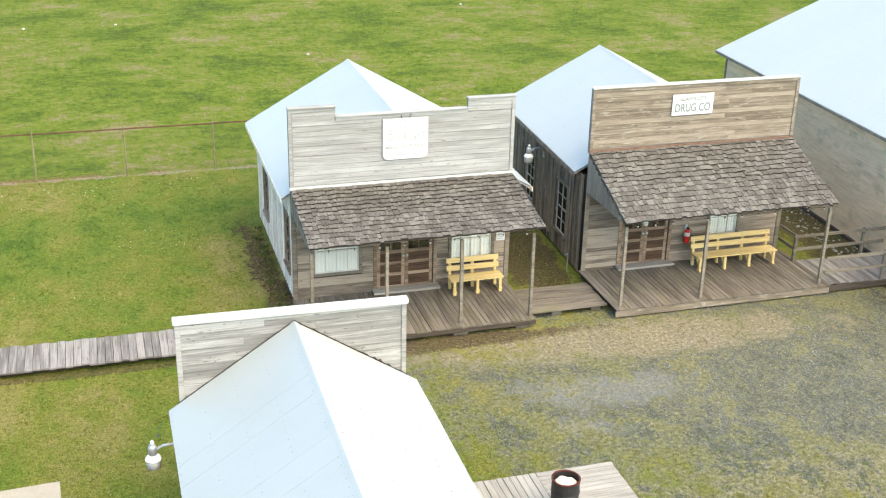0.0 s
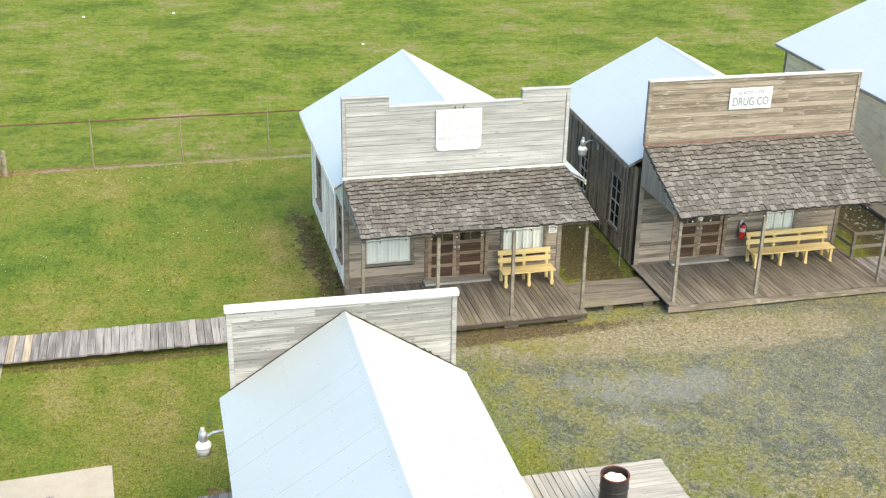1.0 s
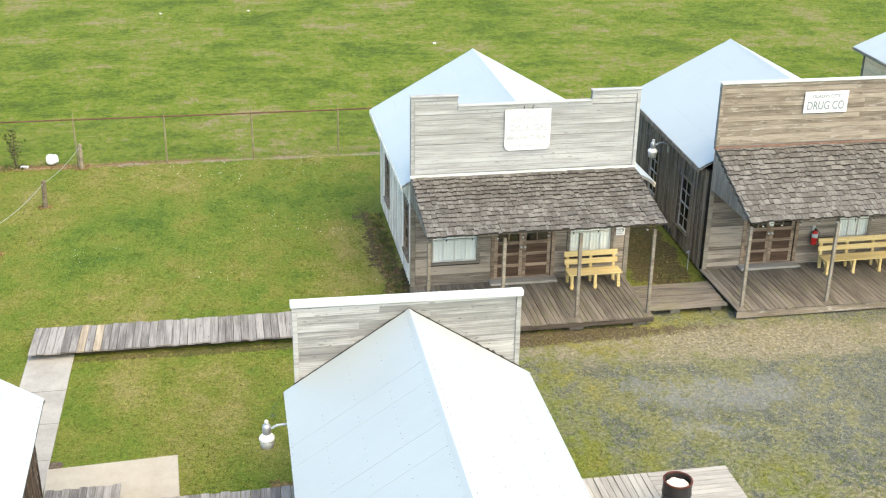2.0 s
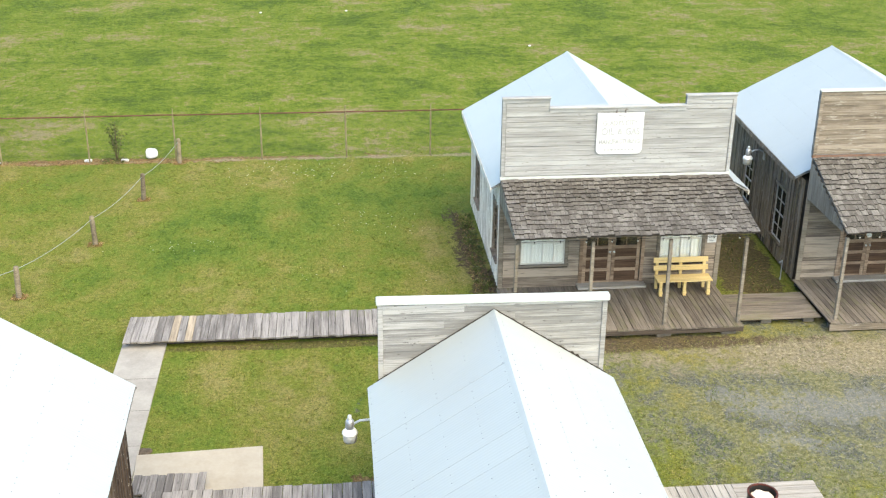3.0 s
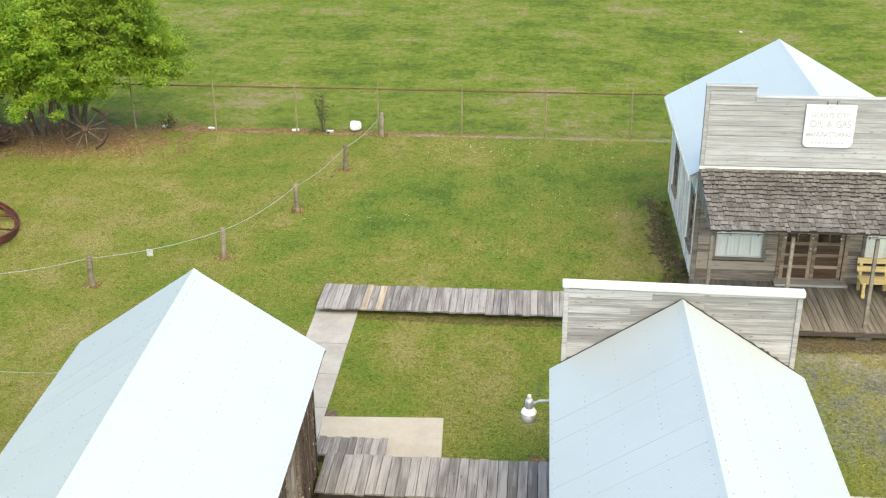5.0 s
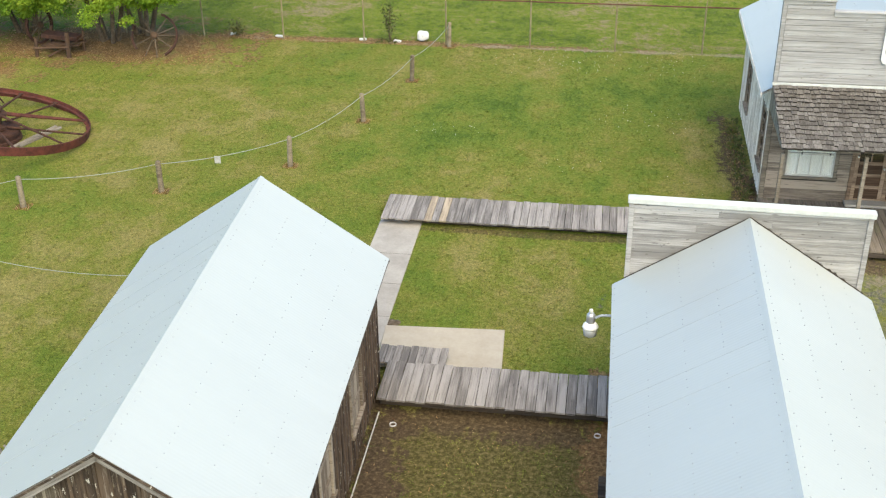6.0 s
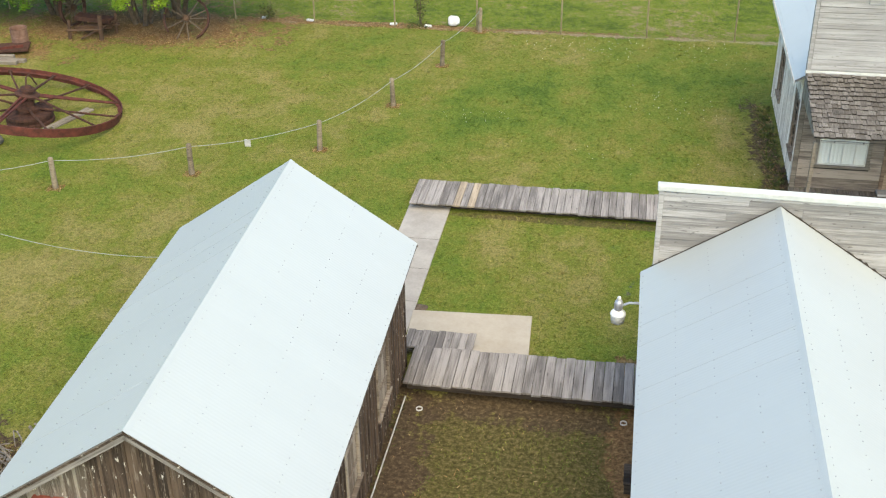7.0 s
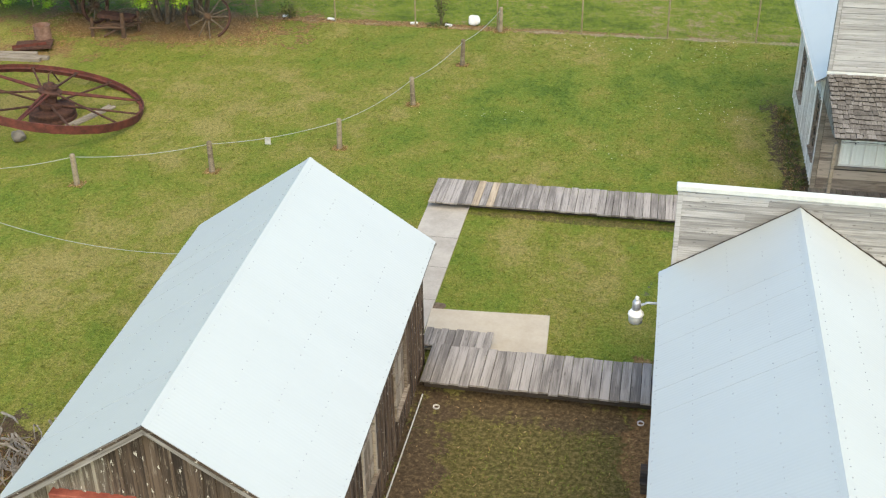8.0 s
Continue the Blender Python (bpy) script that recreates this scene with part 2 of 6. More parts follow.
def ground_mat():
    m, nt, b = nodes_of("lawn_and_gravel")
    pos = nt.nodes.new("ShaderNodeNewGeometry").outputs["Position"]
    sep = nt.nodes.new("ShaderNodeSeparateXYZ")
    nt.links.new(pos, sep.inputs[0])
    x, y = sep.outputs[0], sep.outputs[1]
    col, big, mid, clump, fine = turf(nt, pos, y)
    grit = noise_tex(nt, pos, 38.0, 3, 0.7)
    ragged = calc(nt, "ADD", calc(nt, "ADD", calc(nt, "MULTIPLY", mid, 1.0), calc(nt, "MULTIPLY", clump, 0.8)), calc(nt, "MULTIPLY", fine, 0.3))
    edge = calc(nt, "MULTIPLY", calc(nt, "SUBTRACT", ragged, 1.05), 3.4)

    def lay(col, dist, a, bb, paint, amount=1.0, torn=1.0):
        c = (a + bb) / 2
        k = ramp(nt, calc(nt, "ADD", dist, calc(nt, "MULTIPLY", edge, torn)), [(max(c - 0.16, 0.0), 1.0), (c + 0.16, 0.0)])
        return mixc(nt, calc(nt, "MULTIPLY", k, amount), col, paint)

    stones = add(nt, "TexVoronoi", Scale=36.0)
    nt.links.new(pos, stones.inputs["Vector"])
    gravel = ramp(nt, calc(nt, "ADD", calc(nt, "MULTIPLY", stones.outputs["Color"], 0.55), calc(nt, "MULTIPLY", mid, 0.45)), [(0.25, (0.044, 0.05, 0.043)), (0.5, (0.09, 0.098, 0.084)), (0.7, (0.165, 0.166, 0.142)), (0.82, (0.36, 0.35, 0.31))])
    tufts = ramp(nt, calc(nt, "ADD", calc(nt, "MULTIPLY", clump, 0.6), calc(nt, "MULTIPLY", calc(nt, "ADD", fine, big), 0.2)), [(0.49, 0.0), (0.545, 1.0)])
    gravel = mixc(nt, calc(nt, "MULTIPLY", tufts, 0.72), gravel, mixc(nt, ramp(nt, fine, [(0.38, 0.0), (0.62, 1.0)]), (0.084, 0.088, 0.046), (0.222, 0.207, 0.14)))
    straw = ramp(nt, fine, [(0.33, (0.1, 0.083, 0.055)), (0.5, (0.235, 0.2, 0.135)), (0.68, (0.4, 0.35, 0.25))])
    soil = ramp(nt, fine, [(0.33, (0.03, 0.022, 0.016)), (0.55, (0.085, 0.06, 0.037)), (0.72, (0.19, 0.146, 0.09))])
    litter = ramp(nt, fine, [(0.33, (0.06, 0.035, 0.016)), (0.52, (0.185, 0.112, 0.055)), (0.7, (0.38, 0.25, 0.125))])
    pale = ramp(nt, fine, [(0.33, (0.15, 0.15, 0.142)), (0.62, (0.3, 0.295, 0.275))])
    worn = ramp(nt, fine, [(0.33, (0.07, 0.071, 0.043)), (0.5, (0.145, 0.142, 0.083)), (0.68, (0.28, 0.262, 0.172))])
    col = lay(col, ellipse_mask(nt, x, y, 11.2, -7.2, 14.4, 6.7, -5), 0.6, 1.3, worn, 0.85, 0.35)
    col = lay(col, ellipse_mask(nt, x, y, 11.0, -11.6, 8.5, 2.6, -6), 0.5, 1.2, straw, 0.4)
    col = lay(col, ellipse_mask(nt, x, y, 13.0, -7.5, 12.6, 4.9, -9), 0.55, 1.25, gravel, 0.92)
    col = lay(col, ellipse_mask(nt, x, y, 5.6, -4.0, 5.8, 1.1, -3), 0.6, 1.2, straw, 0.75, 0.7)
    col = lay(col, ellipse_mask(nt, x, y, 3.4, -6.3, 2.6, 0.85, -8), 0.35, 1.0, pale, 0.42)
    col = lay(col, ellipse_mask(nt, x, y, 2.4, -7.9, 1.3, 0.5, -12), 0.25, 0.9, pale, 0.35)
    col = lay(col, ellipse_mask(nt, x, y, -3.5, 2.4, 0.46, 4.0, 3), 0.6, 1.1, soil)
    col = lay(col, ellipse_mask(nt, x, y, 4.35, 4.3, 1.25, 6.3, 0), 0.75, 1.25, soil, 0.85, 0.4)
    col = lay(col, ellipse_mask(nt, x, y, 14.5, 2.0, 1.3, 6.0, 0), 0.6, 1.2, soil, 0.85, 0.4)
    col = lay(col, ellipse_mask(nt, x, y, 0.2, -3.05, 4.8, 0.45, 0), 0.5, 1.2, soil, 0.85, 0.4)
    # brownish yard grass, with the shade between the sheds mixed into its colour
    shaded_yard = ramp(nt, fine, [(0.33, (0.024, 0.022, 0.009)), (0.5, (0.076, 0.064, 0.025)), (0.68, (0.19, 0.152, 0.074))])
    col = lay(col, ellipse_mask(nt, x, y, -9.2, -14.0, 3.4, 5.0, 0), 0.7, 1.3, shaded_yard, 0.92, 0.3)
    # bare soil strips, enlarged so their colour also darkens the enclosed yard
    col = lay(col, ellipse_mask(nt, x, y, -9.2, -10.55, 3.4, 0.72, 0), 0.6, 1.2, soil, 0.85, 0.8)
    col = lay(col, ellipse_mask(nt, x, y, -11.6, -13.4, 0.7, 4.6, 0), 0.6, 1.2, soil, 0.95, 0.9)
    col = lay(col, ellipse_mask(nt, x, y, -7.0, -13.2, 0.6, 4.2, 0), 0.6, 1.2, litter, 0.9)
    # shadow at the lawn boardwalk's edge, painted with the soil colour
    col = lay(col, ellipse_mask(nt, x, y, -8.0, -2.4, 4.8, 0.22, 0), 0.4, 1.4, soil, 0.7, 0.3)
    col = lay(col, ellipse_mask(nt, x, y, -26.6, 11.2, 5.8, 2.4, 3), 0.7, 1.2, litter, 0.9)
    col = lay(col, ellipse_mask(nt, x, y, -16.5, 12.5, 9.5, 0.3, 0), 0.5, 1.4, litter, 0.9)
    col = lay(col, ellipse_mask(nt, x, y, 4.0, 12.4, 22.0, 0.16, 0), 0.3, 1.4, straw, 0.6)
    col = lay(col, ellipse_mask(nt, x, y, -29.8, 7.6, 1.9, 1.3, 0), 0.5, 1.2, litter, 0.9)
    col = lay(col, ellipse_mask(nt, x, y, -19.0, -14.3, 1.5, 1.6, 0), 0.6, 1.2, soil)
    nt.links.new(col, b.inputs["Base Color"])
    b.inputs["Roughness"].default_value = 0.95
    b.inputs["Specular IOR Level"].default_value = 0.1
    bumped(nt, b, calc(nt, "ADD", calc(nt, "MULTIPLY", fine, 0.8), calc(nt, "MULTIPLY", grit, 0.4)), 0.7, 0.05)
    return m


def grass_mat(name, low, high):
    """Blades that take the turf's own tone, each lighter or darker."""
    m, nt, b = nodes_of(name)
    geo = nt.nodes.new("ShaderNodeNewGeometry")
    sep = nt.nodes.new("ShaderNodeSeparateXYZ")
    nt.links.new(geo.outputs["Position"], sep.inputs[0])
    col = turf(nt, geo.outputs["Position"], sep.outputs[1])[0]
    k = ramp(nt, geo.outputs["Random Per Island"], [(0.0, low), (0.6, (1.0, 1.0, 1.0)), (1.0, high)])
    nt.links.new(mixc(nt, 1.0, col, k, "MULTIPLY"), b.inputs["Base Color"])
    b.inputs["Roughness"].default_value = 0.7
    b.inputs["Specular IOR Level"].default_value = 0.15
    return m


def leaf_mat(name, stops, vary_scale=0.0, thin=False):
    m, nt, b = nodes_of(name)
    geo = nt.nodes.new("ShaderNodeNewGeometry")
    r = geo.outputs["Random Per Island"]
    if vary_scale:
        n = noise_tex(nt, stretched(nt, geo.outputs["Position"], vary_scale, vary_scale * 1.6, 1), 1.0, 4, 0.6)
        r = calc(nt, "ADD", calc(nt, "MULTIPLY", r, 0.35), calc(nt, "MULTIPLY", calc(nt, "SUBTRACT", n, 0.34), 2.0))
    tone = ramp(nt, r, stops)
    nt.links.new(tone, b.inputs["Base Color"])
    b.inputs["Roughness"].default_value = 0.6
    b.inputs["Specular IOR Level"].default_value = 0.15
    if thin:
        # light shines through the leaf
        glow = nt.nodes.new("ShaderNodeBsdfTranslucent")
        nt.links.new(tone, glow.inputs[0])
        mix = nt.nodes.new("ShaderNodeMixShader")
        mix.inputs[0].default_value = 0.45
        nt.links.new(b.outputs[0], mix.inputs[1])
        nt.links.new(glow.outputs[0], mix.inputs[2])
        nt.links.new(mix.outputs[0], nt.nodes["Material Output"].inputs[0])
    return m


SILVER_BOARD = wood("silvered_pine_boards", (0.385, 0.385, 0.374), (0.25, 0.247, 0.238), vary=0.22, flecks=(0.19, 0.178, 0.16))
GREY_BOARD = wood("grey_weathered_boards", (0.33, 0.328, 0.315), (0.11, 0.108, 0.103), vary=0.2)
TAN_BOARD = wood("tan_weathered_boards", (0.3, 0.252, 0.198), (0.14, 0.112, 0.084), vary=0.26, peel=(0.38, 0.35, 0.3))
PORCH_BOARD = wood("brown_porch_siding", (0.36, 0.3, 0.24), (0.125, 0.1, 0.079), vary=0.3)
PLAIN_SIDING = wood("sandy_lap_siding", (0.84, 0.61, 0.395), (0.68, 0.475, 0.3), vary=0.12, knots=False, moss=(0.33, 0.27, 0.15))
DARK_BATTEN = wood("dark_brown_batten_boards", (0.11, 0.077, 0.056), (0.03, 0.021, 0.016), vary=0.35, peel=(0.2, 0.165, 0.13), flecks=(0.6, 0.57, 0.5))
FADED_BATTEN = wood("faded_grey_brown_boards", (0.27, 0.235, 0.19), (0.1, 0.08, 0.062), vary=0.35, peel=(0.36, 0.33, 0.28), flecks=(0.6, 0.57, 0.5))
OLD_BATTEN = wood("mossy_grey_batten_boards", (0.24, 0.198, 0.15), (0.08, 0.062, 0.045), vary=0.34, peel=(0.33, 0.305, 0.265), moss=(0.14, 0.135, 0.045))
PALE_BATTEN = wood("peeling_whitewashed_boards", (0.86, 0.79, 0.7), (0.5, 0.425, 0.345), vary=0.3, peel=(0.88, 0.85, 0.79))
DECK_BOARD = wood("worn_deck_boards", (0.215, 0.184, 0.15), (0.09, 0.075, 0.06), vary=0.17, knots=False, moss=(0.135, 0.135, 0.058))
WALK_BOARD = wood("grey_walkway_planks", (0.3, 0.277, 0.255), (0.12, 0.108, 0.098), vary=0.22)
NEW_BOARD = wood("fresh_walkway_plank", (0.4, 0.33, 0.24), (0.22, 0.175, 0.125), vary=0.2)
ROPE_POST = wood("brown_round_posts", (0.26, 0.215, 0.15), (0.11, 0.085, 0.058), vary=0.2)
PALE_DECK = wood("pale_grey_deck_boards", (0.36, 0.34, 0.305), (0.24, 0.222, 0.198), vary=0.12, knots=False)
SHUTTER = wood("bleached_window_boards", (0.33, 0.285, 0.23), (0.135, 0.105, 0.078), vary=0.4)
POST_WOOD = wood("weathered_posts", (0.27, 0.236, 0.19), (0.125, 0.106, 0.083), vary=0.16)
# dark skirt wood; its colour also holds the shade beneath decks and walkways
DARK_SKIRT = wood("dark_skirt_deck_shade", (0.085, 0.066, 0.052), (0.024, 0.019, 0.015), vary=0.3)
DOOR_WOOD = wood("brown_door_wood", (0.36, 0.265, 0.19), (0.12, 0.08, 0.054), vary=0.15, knots=False)
DOOR_PANEL = wood("dark_door_panel", (0.11, 0.065, 0.04), (0.05, 0.03, 0.02), vary=0.1, knots=False)
SASH_PAINT = mottled("flaking_cream_sash_paint", (0.5, 0.48, 0.42), (0.74, 0.72, 0.67), 6.0)
PALE_SASH = mottled("grey_white_sash_paint", (0.26, 0.26, 0.25), (0.42, 0.42, 0.4), 6.0)
WHITE_PAINT = mottled("chalky_white_paint", (0.4, 0.42, 0.4), (0.53, 0.55, 0.52), 4.0)
SIGN_WHITE = mottled("white_sign_paint", (0.56, 0.57, 0.565), (0.64, 0.645, 0.635), 3.0, rough=0.6)
BACK_BOARD = wood("streaked_grey_back_boards", (0.38, 0.372, 0.352), (0.19, 0.184, 0.172), vary=0.34, flecks=(0.11, 0.103, 0.095))
SCREW = mottled("dull_screw_heads", (0.27, 0.295, 0.3), (0.34, 0.365, 0.37), 8.0, rough=0.6, bump=0)
SEAM = mottled("sheet_lap_line", (0.325, 0.36, 0.352), (0.37, 0.407, 0.392), 2.0, rough=0.6, bump=0)
GHOST_GREY = mottled("bleached_lettering", (0.26, 0.275, 0.27), (0.5, 0.51, 0.5), 14.0)
SIGN_GREY = mottled("faded_grey_lettering", (0.13, 0.16, 0.165), (0.27, 0.3, 0.3), 20.0)
CURTAIN = mottled("white_curtain_cloth", (0.86, 0.86, 0.82), (0.93, 0.93, 0.9), 5.0, rough=0.9)
YELLOW = wood("yellow_painted_bench_boards", (0.68, 0.52, 0.25), (0.55, 0.4, 0.17), vary=0.16, knots=False, rough=0.55)
ROOF = roof_metal()
GLASS = glass_mat()
# near-black colour that paints the shadow line under each shingle course
BUTT_SHADE = mottled("shaded_shingle_butts", (0.018, 0.015, 0.013), (0.05, 0.043, 0.037), 20.0, rough=0.95)
SHINGLE = shingle_mat("weathered_wood_shingle", False)
SHINGLE_FIELD = shingle_mat("weathered_wood_shingle_field", True)
RUST = mottled("red_brown_rust", (0.034, 0.01, 0.007), (0.125, 0.034, 0.022), 4.0, rough=0.7)
RED_RUST = mottled("red_rusted_sheet", (0.16, 0.035, 0.025), (0.3, 0.09, 0.06), 5.0, rough=0.8)
DARK_RUST = mottled("dark_rusted_iron", (0.026, 0.014, 0.011), (0.1, 0.046, 0.031), 5.0, rough=0.85, metal=0.2)
RUST_RAIL = mottled("rusted_fence_rail", (0.07, 0.035, 0.022), (0.14, 0.07, 0.044), 3.0, rough=0.9)
RUST_FLASH = mottled("rusted_flashing", (0.12, 0.066, 0.045), (0.22, 0.135, 0.1), 5.0, rough=0.85)
FENCE_POST = mottled("stained_galvanised_posts", (0.15, 0.115, 0.06), (0.28, 0.235, 0.145), 6.0, rough=0.6)
WIRE = mottled("dull_wire", (0.1, 0.09, 0.07), (0.16, 0.145, 0.115), 6.0, rough=0.7)
ROPE = mottled("grey_nylon_rope", (0.2, 0.23, 0.205), (0.32, 0.345, 0.31), 20.0)
CONCRETE = mottled("grey_concrete_path", (0.25, 0.232, 0.205), (0.36, 0.338, 0.3), 1.3, rough=0.9)
SLAB = mottled("sandy_concrete_slab", (0.32, 0.28, 0.22), (0.4, 0.36, 0.29), 1.0, rough=0.9)
BLOCK = mottled("mossy_concrete_block", (0.1, 0.088, 0.072), (0.19, 0.17, 0.145), 4.0, rough=0.9)
GALV = mottled("galvanised_lamp_metal", (0.36, 0.38, 0.4), (0.5, 0.52, 0.54), 8.0, rough=0.4, metal=0.6)
FROST = mottled("dusty_frosted_lens", (0.42, 0.43, 0.4), (0.52, 0.53, 0.5), 8.0, rough=0.3, bump=0)
LENS = mottled("frosted_lamp_lens", (0.75, 0.77, 0.74), (0.85, 0.86, 0.84), 8.0, rough=0.3, bump=0)
RED = mottled("red_enamel", (0.55, 0.02, 0.02), (0.66, 0.04, 0.035), 4.0, rough=0.3, bump=0)
BLACK = mottled("black_enamel", (0.012, 0.012, 0.013), (0.03, 0.03, 0.03), 4.0, rough=0.45)
DARK = mottled("dark_interior_lining", (0.03, 0.026, 0.022), (0.05, 0.043, 0.036), 2.0, rough=0.95)
BARK = mottled("grey_brown_bark", (0.065, 0.047, 0.031), (0.17, 0.126, 0.087), 9.0, rough=0.95, bump=0.8, dist=0.02)
DRIFT = mottled("bleached_dead_wood", (0.09, 0.077, 0.062), (0.29, 0.262, 0.225), 9.0, rough=0.9, bump=0.8, dist=0.01)
TRASH = mottled("white_plastic", (0.5, 0.5, 0.5), (0.72, 0.72, 0.7), 9.0, rough=0.5, bump=0.6, dist=0.02)
STONE = mottled("pale_stone", (0.3, 0.3, 0.28), (0.5, 0.49, 0.46), 7.0, rough=0.9, bump=0.6, dist=0.02)
GRIT = mottled("pale_grit", (0.2, 0.2, 0.185), (0.36, 0.35, 0.325), 3.0, rough=0.9, bump=0)
CREAM_BAG = mottled("cream_crumpled_paper", (0.62, 0.5, 0.4), (0.78, 0.7, 0.6), 9.0)
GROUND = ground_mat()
GRASS = grass_mat("grass_blades", (0.55, 0.62, 0.5), (1.5, 1.42, 1.35))
LITTER_CHIP = leaf_mat("dead_leaf_litter", [(0.0, (0.07, 0.035, 0.016)), (0.5, (0.22, 0.12, 0.055)), (0.85, (0.4, 0.25, 0.115)), (1.0, (0.55, 0.42, 0.25))])
DRY_TUFT = leaf_mat("dry_grass_tufts", [(0.0, (0.08, 0.09, 0.03)), (0.5, (0.17, 0.16, 0.07)), (1.0, (0.3, 0.265, 0.15))])
LEAF = leaf_mat("spring_leaves", [(0.1, (0.11, 0.2, 0.022)), (0.5, (0.2, 0.31, 0.034)), (0.9, (0.31, 0.41, 0.06))], 1.3, thin=True)
LEAF_MID = leaf_mat("fresh_green_leaves", [(0.1, (0.09, 0.19, 0.018)), (0.5, (0.19, 0.31, 0.03)), (0.9, (0.32, 0.42, 0.052))], 1.3, thin=True)
LEAF_DARK = leaf_mat("deep_green_leaves", [(0.1, (0.07, 0.165, 0.018)), (0.5, (0.15, 0.275, 0.03)), (0.9, (0.27, 0.38, 0.048))], 1.3, thin=True)
CLOVER = mottled("white_clover_heads", (0.7, 0.7, 0.62), (0.85, 0.85, 0.8), 30.0, bump=0)
WEED = leaf_mat("weeds", [(0.0, (0.03, 0.045, 0.012)), (0.7, (0.09, 0.105, 0.025)), (1.0, (0.17, 0.17, 0.05))])

# ---------------------------------------------------------------- building blocks
rng = random.Random(7)
WORLD = {}


def thing(name, x, y, z, label, category, group="", kind=""):
    """An empty at the thing's base, to which its parts belong."""
    ob = new(name)
    ob.location = (x, y, z)
    WORLD[ob] = Matrix.Translation((x, y, z))
    return tagged(ob, label, category, group, kind)


def hang(ob, parent, m=None):
    """Make ob, which stands at the world pose m, a part of parent."""
    m = m or Matrix.Identity(4)
    WORLD[ob] = m
    ob.matrix_basis = m
    if parent:
        ob.parent = parent
        ob.matrix_parent_inverse = WORLD[parent].inverted()
    return ob


def mesh_of(name, bm, material, smooth=False):
    me = bpy.data.meshes.new(name)
    bmesh.ops.recalc_face_normals(bm, faces=bm.faces)
    bm.to_mesh(me)
    bm.free()
    me.materials.append(material)
    if smooth:
        me.shade_smooth()
    return me


def part(name, bm, material, parent, label="", smooth=False, m=None):
    ob = hang(new(name, mesh_of(name, bm, material, smooth)), parent, m)
    return tagged(ob, label)


def single(name, bm, material, label, category, group="", kind="", smooth=False):
    return tagged(new(name, mesh_of(name, bm, material, smooth)), label, category, group, kind)


def box(bm, x0, x1, y0, y1, z0, z1, m=None, chamfer=0.0):
    """A box, its edges bevelled by chamfer, in the frame m."""
    g = bmesh.ops.create_cube(bm, size=1.0)
    vs = g["verts"]
    for v in vs:
        v.co = Vector((x0 + (v.co.x + 0.5) * (x1 - x0), y0 + (v.co.y + 0.5) * (y1 - y0), z0 + (v.co.z + 0.5) * (z1 - z0)))
    if chamfer:
        es = list({e for v in vs for e in v.link_edges})
        r = bmesh.ops.bevel(bm, geom=es, offset=chamfer, segments=1, affect="EDGES")
        vs = list({v for f in r["faces"] for v in f.verts})
    if m:
        bmesh.ops.transform(bm, matrix=m, verts=vs)
    return bm


def thicken(bm, shift):
    """Give an open sheet a second side, moved by shift, and close its edges."""
    shift = Vector(shift)
    faces = bm.faces[:]
    twin = {v: bm.verts.new(v.co + shift) for v in bm.verts[:]}
    rim = [e for e in bm.edges if len(e.link_faces) == 1]
    for f in faces:
        bm.faces.new([twin[v] for v in reversed(f.verts)])
    for e in rim:
        a, b = e.verts
        bm.faces.new((a, b, twin[b], twin[a]))
    return bm


def boxed(*args, **kw):
    return box(bmesh.new(), *args, **kw)


def tube(bm, a, b, ra, rb=None, n=8, caps=True):
    """A round bar from a to b."""
    a, b, rb = Vector(a), Vector(b), ra if rb is None else rb
    d = b - a
    q = d.to_track_quat("Z", "Y").to_matrix().to_4x4()
    bmesh.ops.create_cone(bm, cap_ends=caps, segments=n, radius1=ra, radius2=rb, depth=d.length, matrix=Matrix.Translation((a + b) / 2) @ q)
    return bm


def sweep(bm, pts, r, n=6):
    """One round cord through the points."""
    rings = []
    for i, p in enumerate(pts):
        d = (Vector(pts[min(i + 1, len(pts) - 1)]) - Vector(pts[max(i - 1, 0)])).normalized()
        q = d.to_track_quat("Z", "Y").to_matrix()
        rings.append([bm.verts.new(Vector(p) + q @ Vector((r * math.cos(2 * math.pi * k / n), r * math.sin(2 * math.pi * k / n), 0))) for k in range(n)])
    for a, b in zip(rings, rings[1:]):
        for k in range(n):
            bm.faces.new((a[k], a[(k + 1) % n], b[(k + 1) % n], b[k]))
    bm.faces.new(rings[0][::-1])
    bm.faces.new(rings[-1])
    return bm


def lathe(bm, profile, n=20, m=None):
    """Turn the profile (radius, height) round z."""
    rings = []
    for r, z in profile:
        rings.append([bm.verts.new((r * math.cos(2 * math.pi * i / n), r * math.sin(2 * math.pi * i / n), z)) for i in range(n)])
    for lo, hi in zip(rings, rings[1:]):
        for i in range(n):
            bm.faces.new((lo[i], lo[(i + 1) % n], hi[(i + 1) % n], hi[i]))
    bm.faces.new(rings[0][::-1])
    bm.faces.new(rings[-1])
    if m:
        bmesh.ops.transform(bm, matrix=m, verts=[v for r in rings for v in r])
    return bm


PLANKS = {}


